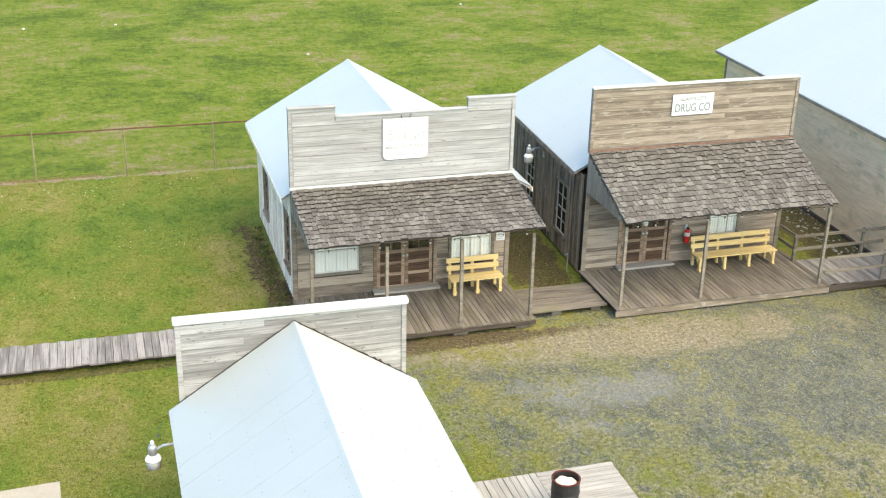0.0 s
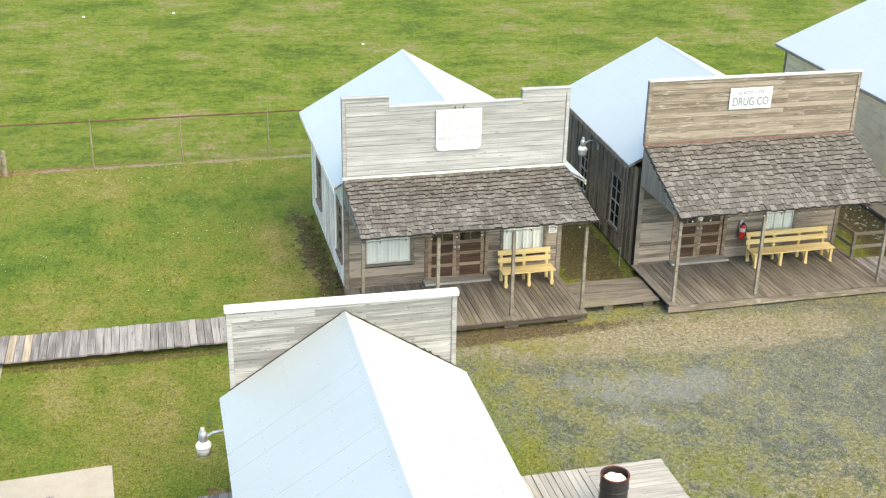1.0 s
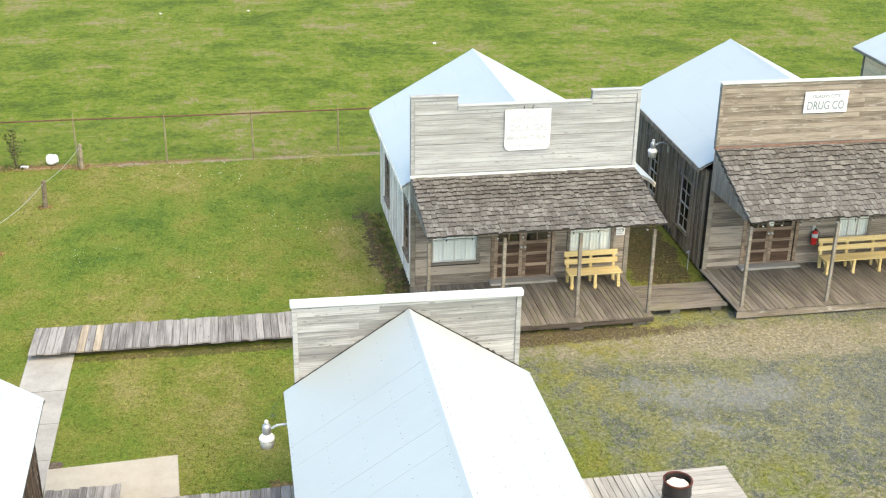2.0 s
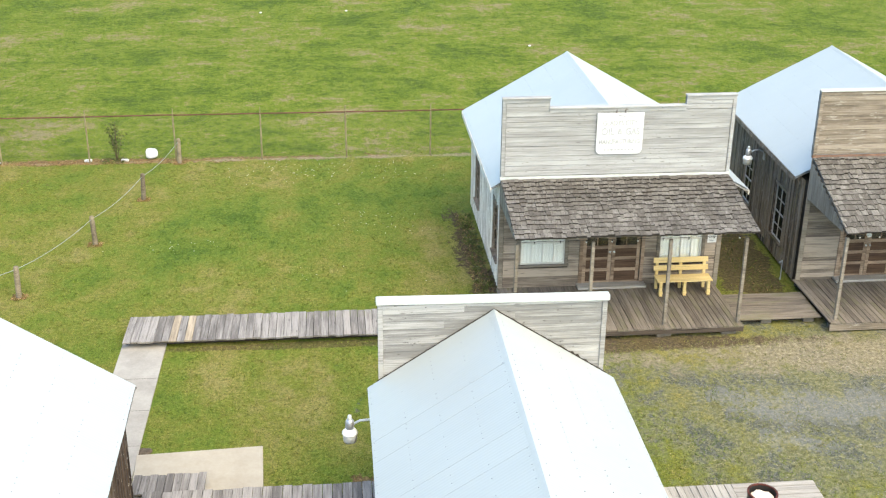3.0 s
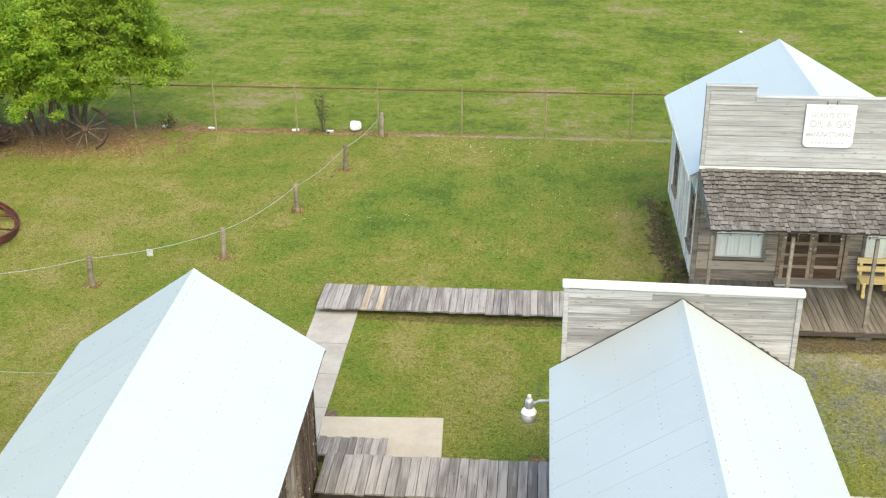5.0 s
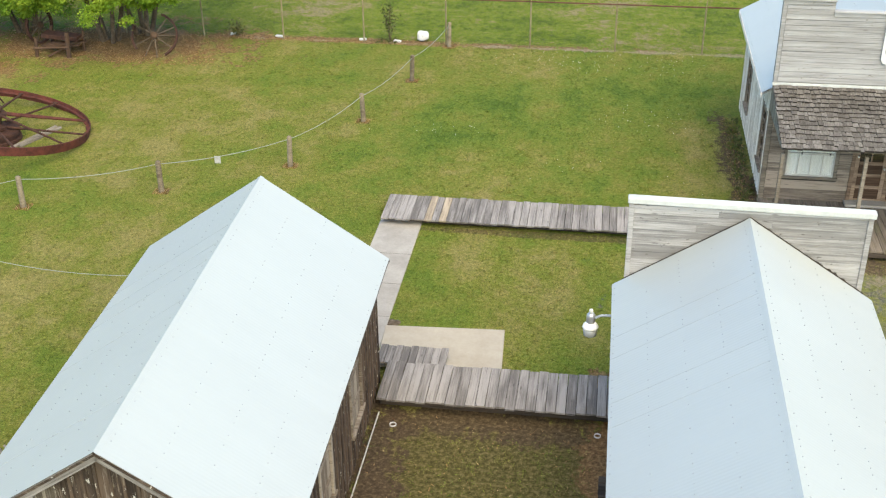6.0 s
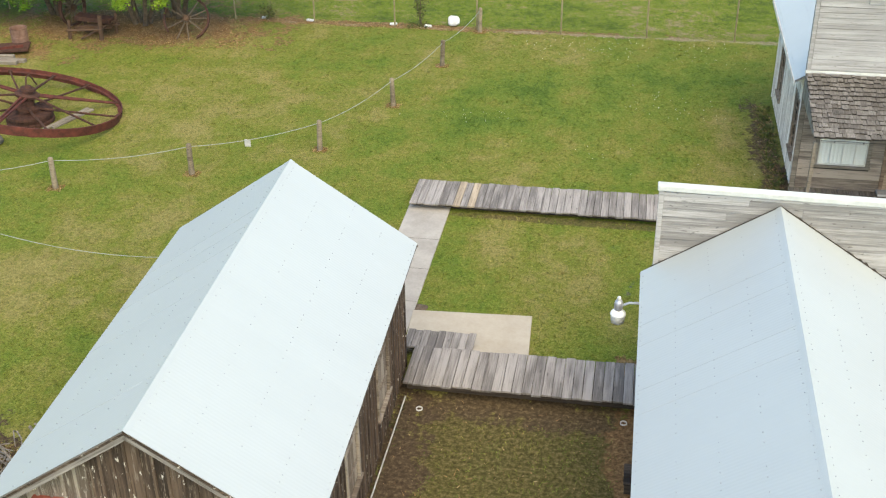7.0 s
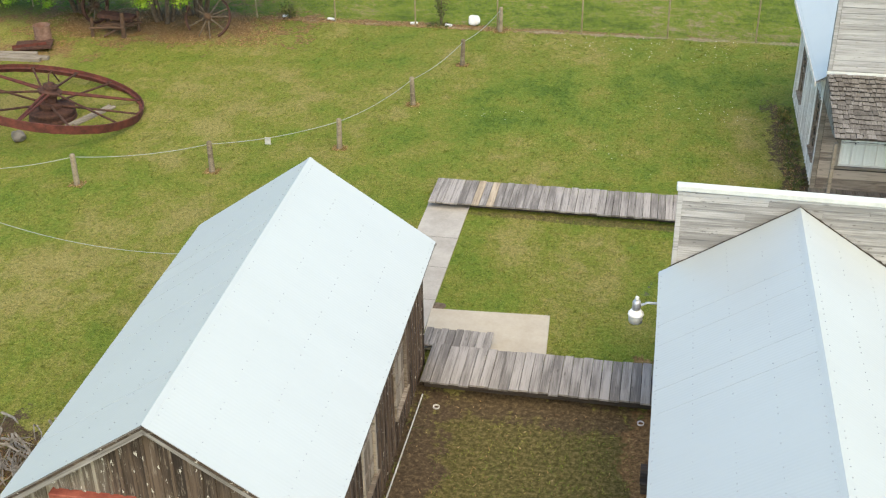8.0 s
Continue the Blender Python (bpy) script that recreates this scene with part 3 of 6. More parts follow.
def plank(name, m, length, width, thick, material, parent, lap=0.0, label=""):
    """One board: length along local x, width along y, thickness along z; boards of one size share a mesh. lap: how much thicker its lower edge is."""
    key = (round(length, 2), round(width, 3), round(thick, 3), material.name, round(lap, 3))
    if key not in PLANKS:
        bm = bmesh.new()
        c = min(0.006, thick * 0.25)
        w = width / 2
        prof = [(-w, 0), (w, 0), (w, thick - c), (w - c, thick), (-w + c, thick + lap), (-w, thick + lap - c)]
        ends = []
        for x in (-length / 2, length / 2):
            ends.append([bm.verts.new((x, p, q)) for p, q in prof])
        k = len(prof)
        for i in range(k):
            bm.faces.new((ends[0][i], ends[0][(i + 1) % k], ends[1][(i + 1) % k], ends[1][i]))
        bm.faces.new(ends[0][::-1])
        bm.faces.new(ends[1])
        PLANKS[key] = mesh_of(name, bm, material)
    return tagged(hang(new(name, PLANKS[key]), parent, m), label)


def frame_of(origin, facing):
    """A wall's frame: x along it (to the right as one faces it), y up, z out of it."""
    u, w = {"-y": ((1, 0, 0), (0, -1, 0)), "+y": ((-1, 0, 0), (0, 1, 0)), "+x": ((0, 1, 0), (1, 0, 0)), "-x": ((0, -1, 0), (-1, 0, 0))}[facing]
    m = Matrix((u, (0, 0, 1), w)).transposed().to_4x4()
    return Matrix.Translation(origin) @ m


def holed(u0, u1, v0, v1, holes, thick, m, top=None):
    """A wall of that thickness behind its face, with openings through it (u0, u1, v0, v1 each). top(u): its upper edge, for gables."""
    bm = bmesh.new()
    us = sorted({u0, u1, *(h[i] for h in holes for i in (0, 1))} | ({(u0 + u1) / 2} if top else set()))
    vs = sorted({v0, v1, *(h[i] for h in holes for i in (2, 3))})
    solid = {}
    for i in range(len(us) - 1):
        for j in range(len(vs) - 1):
            cu, cv = (us[i] + us[i + 1]) / 2, (vs[j] + vs[j + 1]) / 2
            solid[i, j] = not any(h[0] < cu < h[1] and h[2] < cv < h[3] for h in holes)
    cache = {}

    def vert(u, v, w):
        if (u, v, w) not in cache:
            cache[u, v, w] = bm.verts.new(m @ Vector((u, top(u) if top and v == v1 else v, w)))
        return cache[u, v, w]

    for (i, j), s in solid.items():
        if not s:
            continue
        a, b, c, d = us[i], us[i + 1], vs[j], vs[j + 1]
        bm.faces.new([vert(*p, 0) for p in ((a, c), (b, c), (b, d), (a, d))])
        bm.faces.new([vert(*p, -thick) for p in ((a, d), (b, d), (b, c), (a, c))])
        for other, p, q in (((i - 1, j), (a, c), (a, d)), ((i + 1, j), (b, d), (b, c)), ((i, j - 1), (b, c), (a, c)), ((i, j + 1), (a, d), (b, d))):
            if not solid.get(other):
                bm.faces.new([vert(*p, 0), vert(*q, 0), vert(*q, -thick), vert(*p, -thick)])
    return bm


def minus(a, b, cuts):
    """The stretches of a..b that the cuts leave."""
    out = [(a, b)]
    for c, d in cuts:
        out = [s for p, q in out for s in ((p, min(q, c)), (max(p, d), q)) if s[1] - s[0] > 0.03]
    return out


def lap_siding(m, u0, u1, v0, v1, course, holes, material, parent, name="siding_board", joint=3.2, thick=0.012, lap=0.012, slope=None):
    """Courses of boards across a wall, cut at the openings, with joints here and there."""
    v = v0
    while v < v1 - 0.02:
        h = min(course, v1 - v)
        a, b = (u0, u1) if slope is None else slope(v + h * 0.5)
        cuts = [(c[0], c[1]) for c in holes if c[2] < v + h * 0.7 and c[3] > v + h * 0.3]
        if b - a > 0.1:
            for p, q in minus(a, b, cuts):
                stops = [p]
                while q - stops[-1] > joint * 1.35:
                    stops.append(round(stops[-1] + joint * rng.uniform(0.45, 1.2), 1))
                stops.append(q)
                for s, e in zip(stops, stops[1:]):
                    if e - s < 0.02:
                        continue
                    t = m @ Matrix.Translation(((s + e) / 2, v + h / 2, rng.uniform(0.0, 0.004))) @ Matrix.Rotation(rng.gauss(0, 0.0012), 4, "Z")
                    plank(name, t, e - s - 0.003, h - 0.004, thick, material, parent, lap)
        v += course


def battens(m, u0, u1, v0, top, step, holes, material, parent, strip=0.055):
    """Upright boards with a batten over each joint; top: height or a function of u."""
    n = max(1, round((u1 - u0) / step))
    w = (u1 - u0) / n
    upright = Matrix.Rotation(math.pi / 2, 4, "Z")
    for i in range(n + 1):
        for kind in ("board", "batten"):
            u = u0 + w * (i + 0.5) if kind == "board" else u0 + w * i
            if kind == "board" and i == n:
                continue
            width = w - 0.008 if kind == "board" else strip
            hi = top(u) if callable(top) else top
            cuts = [(h[2], h[3]) for h in holes if h[0] - width * 0.3 < u < h[1] + width * 0.3]
            for a, b in minus(v0, hi, cuts):
                z = rng.uniform(0, 0.004) if kind == "board" else 0.018
                t = m @ Matrix.Translation((u, (a + b) / 2, z)) @ upright @ Matrix.Rotation(rng.gauss(0, 0.002), 4, "Z")
                plank("wall_" + kind, t, b - a, width, 0.016 if kind == "board" else 0.02, material, parent)


def deck(parent, x0, x1, y0, y1, z, material, step, thick=0.035, along="y", ragged=0.02, slope=0.0, fresh=(), name="deck_board", tilt=0.0):
    """Boards side by side; along: the way in which each runs."""
    lo, hi = (x0, x1) if along == "y" else (y0, y1)
    n = max(1, round((hi - lo) / step))
    w = (hi - lo) / n
    turn = Matrix.Rotation(math.pi / 2, 4, "Z") if along == "y" else Matrix.Identity(4)
    length = round((y1 - y0) if along == "y" else (x1 - x0), 2)
    for i in range(n):
        c = lo + (i + 0.5) * w
        g = rng.uniform(-ragged, ragged)
        if along == "y":
            p = (c, (y0 + y1) / 2 + g, z - thick + slope * (c - x0) + rng.uniform(-0.004, 0.004))
        else:
            p = ((x0 + x1) / 2 + g, c, z - thick + rng.uniform(-0.004, 0.004))
        t = Matrix.Translation(p) @ turn @ Matrix.Rotation(rng.gauss(0, 0.003), 4, "Z") @ Matrix.Rotation(rng.gauss(0, 0.006) + tilt, 4, "X")
        plank(name, t, length + (rng.choice((0, 0, 0.02, 0.05)) if ragged > 0.01 else 0), w - rng.choice((0.006, 0.009, 0.012)), thick, NEW_BOARD if i in fresh else material, parent)


def sheet_roof(parent, x_ridge, z_ridge, x_eave, z_eave, y0, y1, lap=0.66, seams=False):
    """One slope of a corrugated roof, sheet by sheet, from ridge to eave."""
    d = Vector((x_eave - x_ridge, 0, z_eave - z_ridge))
    up = Vector((-d.z, 0, d.x)) if d.x > 0 else Vector((d.z, 0, -d.x))
    up.normalize()
    pitch, amp = 0.076, 0.0006
    n = max(1, round((y1 - y0) / lap))
    w = (y1 - y0) / n
    waves = round(w / pitch)
    bm = bmesh.new()
    rows = []
    for s in (0.0, 1.0):
        rows.append([bm.verts.new(d * s + Vector((0, w * k / (waves * 4), 0)) + up * (amp * math.sin(math.pi * k / 2))) for k in range(waves * 4 + 1)])
    for k in range(len(rows[0]) - 1):
        bm.faces.new((rows[0][k], rows[0][k + 1], rows[1][k + 1], rows[1][k]))
    thicken(bm, up * -0.004)
    me = mesh_of("roof_sheet", bm, ROOF)
    for i in range(n):
        m = Matrix.Translation(Vector((x_ridge, y0 + i * w, z_ridge)) + up * 0.012 + d.normalized() * rng.uniform(0, 0.01))
        hang(new("roof_sheet", me), parent, m)
        # slightly darker lap line where one sheet ends on the next
        if i and seams and d.x < 0 and rng.random() < 0.4:
            bm = bmesh.new()
            q = [bm.verts.new(v) for v in (Vector((0, -0.003, 0)), Vector((0, 0.003, 0)), d + Vector((0, 0.003, 0)), d + Vector((0, -0.003, 0)))]
            bm.faces.new(q)
            thicken(bm, up * -0.003)
            part("sheet_lap", bm, SEAM, parent, m=Matrix.Translation(Vector((x_ridge, y0 + i * w + 0.01, z_ridge)) + up * 0.0165))
    # screws in rows along the ridge
    bm = bmesh.new()
    rr = random.Random(int(abs(x_eave) * 10))
    rows_n = max(5, round(d.length / 0.62))
    for j in range(rows_n):
        f = 0.04 + 0.94 * j / (rows_n - 1)
        y = y0 + 0.1
        while y < y1 - 0.05:
            p = Vector((x_ridge, y, z_ridge)) + d * f + up * 0.022
            if rr.random() < 0.8:
                bmesh.ops.create_cone(bm, cap_ends=True, segments=6, radius1=0.011, radius2=0.006, depth=0.012, matrix=Matrix.Translation(p))
            y += pitch * rr.choice((2, 3, 3, 4))
    tagged(part("roof_screws", bm, SCREW, parent, "galvanised screw heads in rows"), kind="stuff")


def ridge_cap(parent, x, z, y0, y1, slope_l, slope_r, w=0.075):
    bm = bmesh.new()
    cross = [(x - w, z - w * slope_l + 0.02), (x - 0.03, z - 0.03 * slope_l + 0.022), (x, z + 0.024), (x + 0.03, z - 0.03 * slope_r + 0.022), (x + w, z - w * slope_r + 0.02)]
    rows = [[bm.verts.new((a, y, b)) for a, b in cross] for y in (y0, y1)]
    for k in range(4):
        bm.faces.new((rows[0][k], rows[0][k + 1], rows[1][k + 1], rows[1][k]))
    thicken(bm, (0, 0, -0.004))
    part("ridge_cap", bm, ROOF, parent, "folded white metal ridge cap")


def window(parent, m, u0, u1, v0, v1, cols, rows, paint, curtain=True, casing=None, depth=0.025):
    """A sash window in its opening: casing, sill, frame, glazing bars, panes and a curtain behind."""
    c = 0.09
    casing = casing or paint
    w = part("window", boxed(u0 - c, u1 + c, v1, v1 + c, 0.0, 0.045, m, 0.004), casing, parent, "weathered wooden sash window")
    for a, b in ((u0 - c, u0), (u1, u1 + c)):
        part("casing", boxed(a, b, v0, v1, 0.0, 0.04, m, 0.004), casing, w)
    part("window_sill", boxed(u0 - c - 0.03, u1 + c + 0.03, v0 - 0.06, v0, 0.0, 0.09, m, 0.006), casing, w)
    bm = bmesh.new()
    f = 0.034
    for a, b, p, q in ((u0, u1, v0, v0 + f), (u0, u1, v1 - f, v1), (u0, u0 + f, v0 + f, v1 - f), (u1 - f, u1, v0 + f, v1 - f), (u0 + f, u1 - f, (v0 + v1) / 2 - f / 2, (v0 + v1) / 2 + f / 2)):
        box(bm, a, b, p, q, -depth, -depth + 0.04, m, 0.003)
    part("sash", bm, paint, w)
    for i in range(1, cols):
        u = u0 + (u1 - u0) * i / cols
        part("glazing_bar", boxed(u - 0.008, u + 0.008, v0 + f, v1 - f, -depth + 0.004, -depth + 0.034, m), paint, w)
    for j in range(1, rows):
        v = v0 + (v1 - v0) * j / rows
        if abs(v - (v0 + v1) / 2) > 0.06:
            part("glazing_bar", boxed(u0 + f, u1 - f, v - 0.008, v + 0.008, -depth + 0.006, -depth + 0.032, m), paint, w)
    for i in range(cols):
        for j in range(rows):
            a, b = u0 + (u1 - u0) * i / cols, u0 + (u1 - u0) * (i + 1) / cols
            p, q = v0 + (v1 - v0) * j / rows, v0 + (v1 - v0) * (j + 1) / rows
            g = part("pane", boxed(a + 0.01, b - 0.01, p + 0.01, q - 0.01, -depth + 0.016, -depth + 0.02, m), GLASS, w)
            g.visible_shadow = False
    if curtain:
        bm = bmesh.new()
        n = 40
        lo, hi = [], []
        for i in range(n + 1):
            u = u0 - 0.02 + (u1 - u0 + 0.04) * i / n
            d = -depth - 0.012 + 0.006 * math.sin(i * 1.9) + 0.003 * math.sin(i * 0.7)
            lo.append(bm.verts.new(m @ Vector((u, v0 - 0.02, d))))
            hi.append(bm.verts.new(m @ Vector((u, v1 + 0.02, d * 0.95))))
        for i in range(n):
            bm.faces.new((lo[i], lo[i + 1], hi[i + 1], hi[i]))
        thicken(bm, m.to_3x3() @ Vector((0, 0, -0.003)))
        part("curtain", bm, CURTAIN, w, "white cloth curtain drawn behind the panes")
    return w


def boarded_window(parent, m, u0, u1, v0, v1):
    """An opening closed with upright bleached boards, in a pale casing over a broad sill."""
    w = part("window", boxed(u0 - 0.09, u1 + 0.09, v1, v1 + 0.09, 0.0, 0.06, m, 0.005), SHUTTER, parent, "window closed with bleached boards")
    for a in (u0 - 0.09, u1):
        part("casing", boxed(a, a + 0.09, v0, v1, 0.0, 0.055, m, 0.005), SHUTTER, w)
    part("window_sill", boxed(u0 - 0.13, u1 + 0.13, v0 - 0.05, v0, 0.0, 0.085, m, 0.006), SHUTTER, w, "broad weathered sill")
    n = 4
    for i in range(n):
        u = u0 + (u1 - u0) * (i + 0.5) / n
        t = m @ Matrix.Translation((u, (v0 + v1) / 2, -0.02)) @ Matrix.Rotation(math.pi / 2, 4, "Z")
        plank("window_board", t, v1 - v0 - 0.01, (u1 - u0) / n - 0.006, 0.02, SHUTTER, w)
    for f in (0.3, 0.75):
        v = v0 + (v1 - v0) * f
        part("batten", boxed(u0 + 0.03, u1 - 0.03, v - 0.04, v + 0.04, 0.002, 0.02, m, 0.004), SHUTTER, w)


def panel_door(parent, m, u0, u1, v0, v1, knob_u, glazed=0.42):
    """A door leaf with rails, stiles, three sunk panels and two panes at the top."""
    s = 0.1
    top = v0 + (v1 - v0) * (1 - glazed) - s
    leaf = part("door", boxed(u0 + s, u1 - s, v0 + 0.02, top, -0.045, -0.025, m), DOOR_PANEL, parent, "old brown panelled wooden door with glass above")
    for a, b in ((u0, u0 + s), (u1 - s, u1)):
        part("stile", boxed(a, b, v0, v1, -0.055, -0.01, m, 0.004), DOOR_WOOD, leaf)
    cuts = [v0, v0 + (top - v0) * 0.36, v0 + (top - v0) * 0.68, top]
    for v in cuts:
        part("rail", boxed(u0 + s, u1 - s, v, v + s * 0.9, -0.052, -0.012, m, 0.004), DOOR_WOOD, leaf)
    part("rail", boxed(u0 + s, u1 - s, v1 - s, v1, -0.052, -0.012, m, 0.004), DOOR_WOOD, leaf)
    mid = (u0 + u1) / 2
    part("glazing_bar", boxed(mid - 0.015, mid + 0.015, top + s * 0.9, v1 - s, -0.05, -0.015, m), DOOR_WOOD, leaf)
    for a, b in ((u0 + s, mid - 0.015), (mid + 0.015, u1 - s)):
        g = part("pane", boxed(a, b, top + s * 0.9, v1 - s, -0.036, -0.031, m), GLASS, leaf)
        g.visible_shadow = False
    bm = bmesh.new()
    bmesh.ops.create_uvsphere(bm, u_segments=10, v_segments=8, radius=0.032, matrix=m @ Matrix.Translation((knob_u, v0 + 1.0, 0.035)))
    tube(bm, m @ Vector((knob_u, v0 + 1.0, -0.01)), m @ Vector((knob_u, v0 + 1.0, 0.03)), 0.014)
    part("door_knob", bm, WHITE_PAINT, leaf, "white china door knob", smooth=True)


def shingle_roof(parent, x0, x1, y0, z0, y1, z1, seed):
    """Courses of split shingles, uneven at their lower edges, from the eave (y0, z0) to the wall (y1, z1)."""
    r = random.Random(seed)
    d = Vector((0, y1 - y0, z1 - z0))
    long = d.length
    d.normalize()
    up = Vector((0, -d.z, d.y))
    lie = Matrix((Vector((1, 0, 0)), d, up)).transposed().to_4x4()
    exposure = 0.2
    courses = int(long / exposure) + 1
    meshes = {}
    rest_v, rest_f = [], []
    made = 0
    for c in range(courses):
        x = x0 - r.uniform(0, 0.1)
        s0 = c * exposure - 0.04
        length = min(0.36, long - s0 + 0.02)
        if length < 0.1:
            continue
        while x < x1 - 0.02:
            w = r.choice((0.09, 0.11, 0.13, 0.15, 0.17, 0.2))
            xa, xb = max(x, x0), min(x + w, x1)
            x += w
            if xb - xa < 0.04:
                continue
            off = r.gauss(0, 0.021)
            tilt = r.gauss(0, 0.016)
            lift = 0.022 + r.uniform(0, 0.012)
            pos = Matrix.Translation(Vector(((xa + xb) / 2, y0, z0)) + d * (s0 + off) + up * lift) @ lie @ Matrix.Rotation(-0.1 + r.gauss(0, 0.022), 4, "X") @ Matrix.Rotation(tilt, 4, "Z")
            hw = (xb - xa) / 2 - r.choice((0.003, 0.005, 0.009))
            if made < 300:
                key = (round(hw, 3), round(length, 2))
                if key not in meshes:
                    me = mesh_of("shingle", boxed(-hw, hw, 0, length, -0.012, 0.036), SHINGLE)
                    me.materials.append(BUTT_SHADE)
                    # lower end face takes the painted course shadow
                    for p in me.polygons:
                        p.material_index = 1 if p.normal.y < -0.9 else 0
                    meshes[key] = me
                hang(new("shingle", meshes[key]), parent, pos)
                made += 1
            else:
                b = len(rest_v)
                for q in ((-hw, 0, -0.012), (hw, 0, -0.012), (hw, length, -0.012), (-hw, length, -0.012), (-hw, 0, 0.036), (hw, 0, 0.036), (hw, length, 0.014), (-hw, length, 0.014)):
                    rest_v.append(pos @ Vector(q))
                rest_f += [tuple(b + i for i in f) for f in ((4, 5, 6, 7), (0, 1, 5, 4), (1, 2, 6, 5), (3, 0, 4, 7), (2, 3, 7, 6), (3, 2, 1, 0))]
    me = bpy.data.meshes.new("upper_shingles")
    me.from_pydata(rest_v, [], rest_f)
    me.materials.append(SHINGLE_FIELD)
    me.materials.append(BUTT_SHADE)
    # same painted shadow on each lower end face
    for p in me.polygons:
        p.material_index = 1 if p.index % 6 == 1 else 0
    tagged(hang(new("upper_shingles", me), parent), "rows of weathered wood shingles", kind="stuff")


def lettering(text, parent, m, height, width, material):
    """Raised letters, centred, in the frame m."""
    cu = bpy.data.curves.new("lettering", "FONT")
    cu.body, cu.size, cu.extrude, cu.align_x, cu.align_y, cu.offset = text, 1.0, 0.004, "CENTER", "CENTER", 0.018
    tmp = bpy.data.objects.new("lettering", cu)
    scene.collection.objects.link(tmp)
    bpy.context.view_layer.update()
    me = bpy.data.meshes.new_from_object(tmp)
    bpy.data.objects.remove(tmp)
    xs = [v.co.x for v in me.vertices]
    ys = [v.co.y for v in me.vertices]
    sx, sy = width / (max(xs) - min(xs)), height / (max(ys) - min(ys))
    cx, cy = (max(xs) + min(xs)) / 2, (max(ys) + min(ys)) / 2
    for v in me.vertices:
        v.co = Vector(((v.co.x - cx) * sx, (v.co.y - cy) * sy, v.co.z))
    me.materials.clear()
    me.materials.append(material)
    return tagged(hang(new("lettering", me), parent, m), "faded grey painted words")


def bench(x, y, z, length, legs):
    """A slatted bench that faces -y, on plank trestles."""
    b = thing("porch_bench", x, y, z, "yellow painted slatted wooden bench on a porch", "bench", "porch benches")
    for k in range(3):
        plank("seat_slat", Matrix.Translation((x, y - 0.2 + 0.155 * k, z + 0.42)), length, 0.148, 0.03, YELLOW, b)
    for k, h in enumerate((0.62, 0.84)):
        tilt = Matrix.Translation((x, y + 0.27 + 0.05 * k, z + h)) @ Matrix.Rotation(math.pi / 2 - 0.2, 4, "X")
        plank("back_slat", tilt, length, 0.15, 0.03, YELLOW, b)
    for i in range(legs):
        u = x - length / 2 + 0.1 + (length - 0.2) * i / (legs - 1)
        bm = bmesh.new()
        box(bm, u - 0.04, u + 0.04, y - 0.26, y - 0.18, z + 0.04, z + 0.42, None, 0.004)
        box(bm, u - 0.04, u + 0.04, y - 0.3, y - 0.12, z, z + 0.04, None, 0.004)
        part("front_leg", bm, YELLOW, b)
        part("brace", boxed(-0.03, 0.03, -0.03, 0.03, 0, 0.56, Matrix.Translation((u + 0.045, y - 0.22, z + 0.03)) @ Matrix.Rotation(-0.83, 4, "X"), 0.004), YELLOW, b)
        bm = bmesh.new()
        box(bm, -0.04, 0.04, -0.035, 0.035, 0, 0.9, Matrix.Translation((u, y + 0.24, z)) @ Matrix.Rotation(-0.1, 4, "X"), 0.004)
        part("back_leg", bm, YELLOW, b)
        part("cross_rail", boxed(u - 0.025, u + 0.025, y - 0.2, y + 0.25, z + 0.34, z + 0.42, None, 0.004), YELLOW, b)
    return b


def yard_lamp(x, y, z, wall_x, label):
    """A barn lamp on a bent arm that comes out of a wall."""
    l = thing("wall_lamp", x, y, z, label, "lamp", "barn lamps")
    lathe_m = Matrix.Translation((x, y, z))
    part("globe", lathe(bmesh.new(), [(0.1, -0.09), (0.128, -0.075), (0.14, 0.02), (0.142, 0.1)], 18, lathe_m), FROST, l, "frosted cup-shaped lens", smooth=True)
    part("reflector", lathe(bmesh.new(), [(0.15, 0.085), (0.158, 0.1), (0.15, 0.13), (0.1, 0.19), (0.08, 0.2)], 18, lathe_m), LENS, l, "pale enamel reflector", smooth=True)
    part("ballast_housing", lathe(bmesh.new(), [(0.075, 0.2), (0.085, 0.22), (0.085, 0.36), (0.06, 0.41)], 14, lathe_m), GALV, l, "grey metal housing", smooth=True)
    part("photocell", lathe(bmesh.new(), [(0.035, 0.41), (0.04, 0.43), (0.04, 0.48), (0.025, 0.5)], 12, lathe_m), WHITE_PAINT, l, smooth=True)
    bm = bmesh.new()
    s = 1 if wall_x > x else -1
    pts = [Vector((x + s * 0.07, y, z + 0.3)), Vector((x + s * 0.2, y, z + 0.37)), Vector((wall_x - s * 0.18, y, z + 0.38)), Vector((wall_x - s * 0.06, y, z + 0.32)), Vector((wall_x, y, z + 0.16))]
    sweep(bm, pts, 0.026, 8)
    part("arm", bm, GALV, l, "bent grey pipe arm")
    part("wall_plate", boxed(min(wall_x, wall_x - s * 0.03), max(wall_x, wall_x - s * 0.03), y - 0.06, y + 0.06, z + 0.05, z + 0.25), GALV, l)
    return l

# ---------------------------------------------------------------- ground
bm = bmesh.new()
bmesh.ops.create_grid(bm, x_segments=60, y_segments=60, size=400)
single("ground", bm, GROUND, "mown lawn with dry patches, gravel and bare soil", "ground", kind="structure")


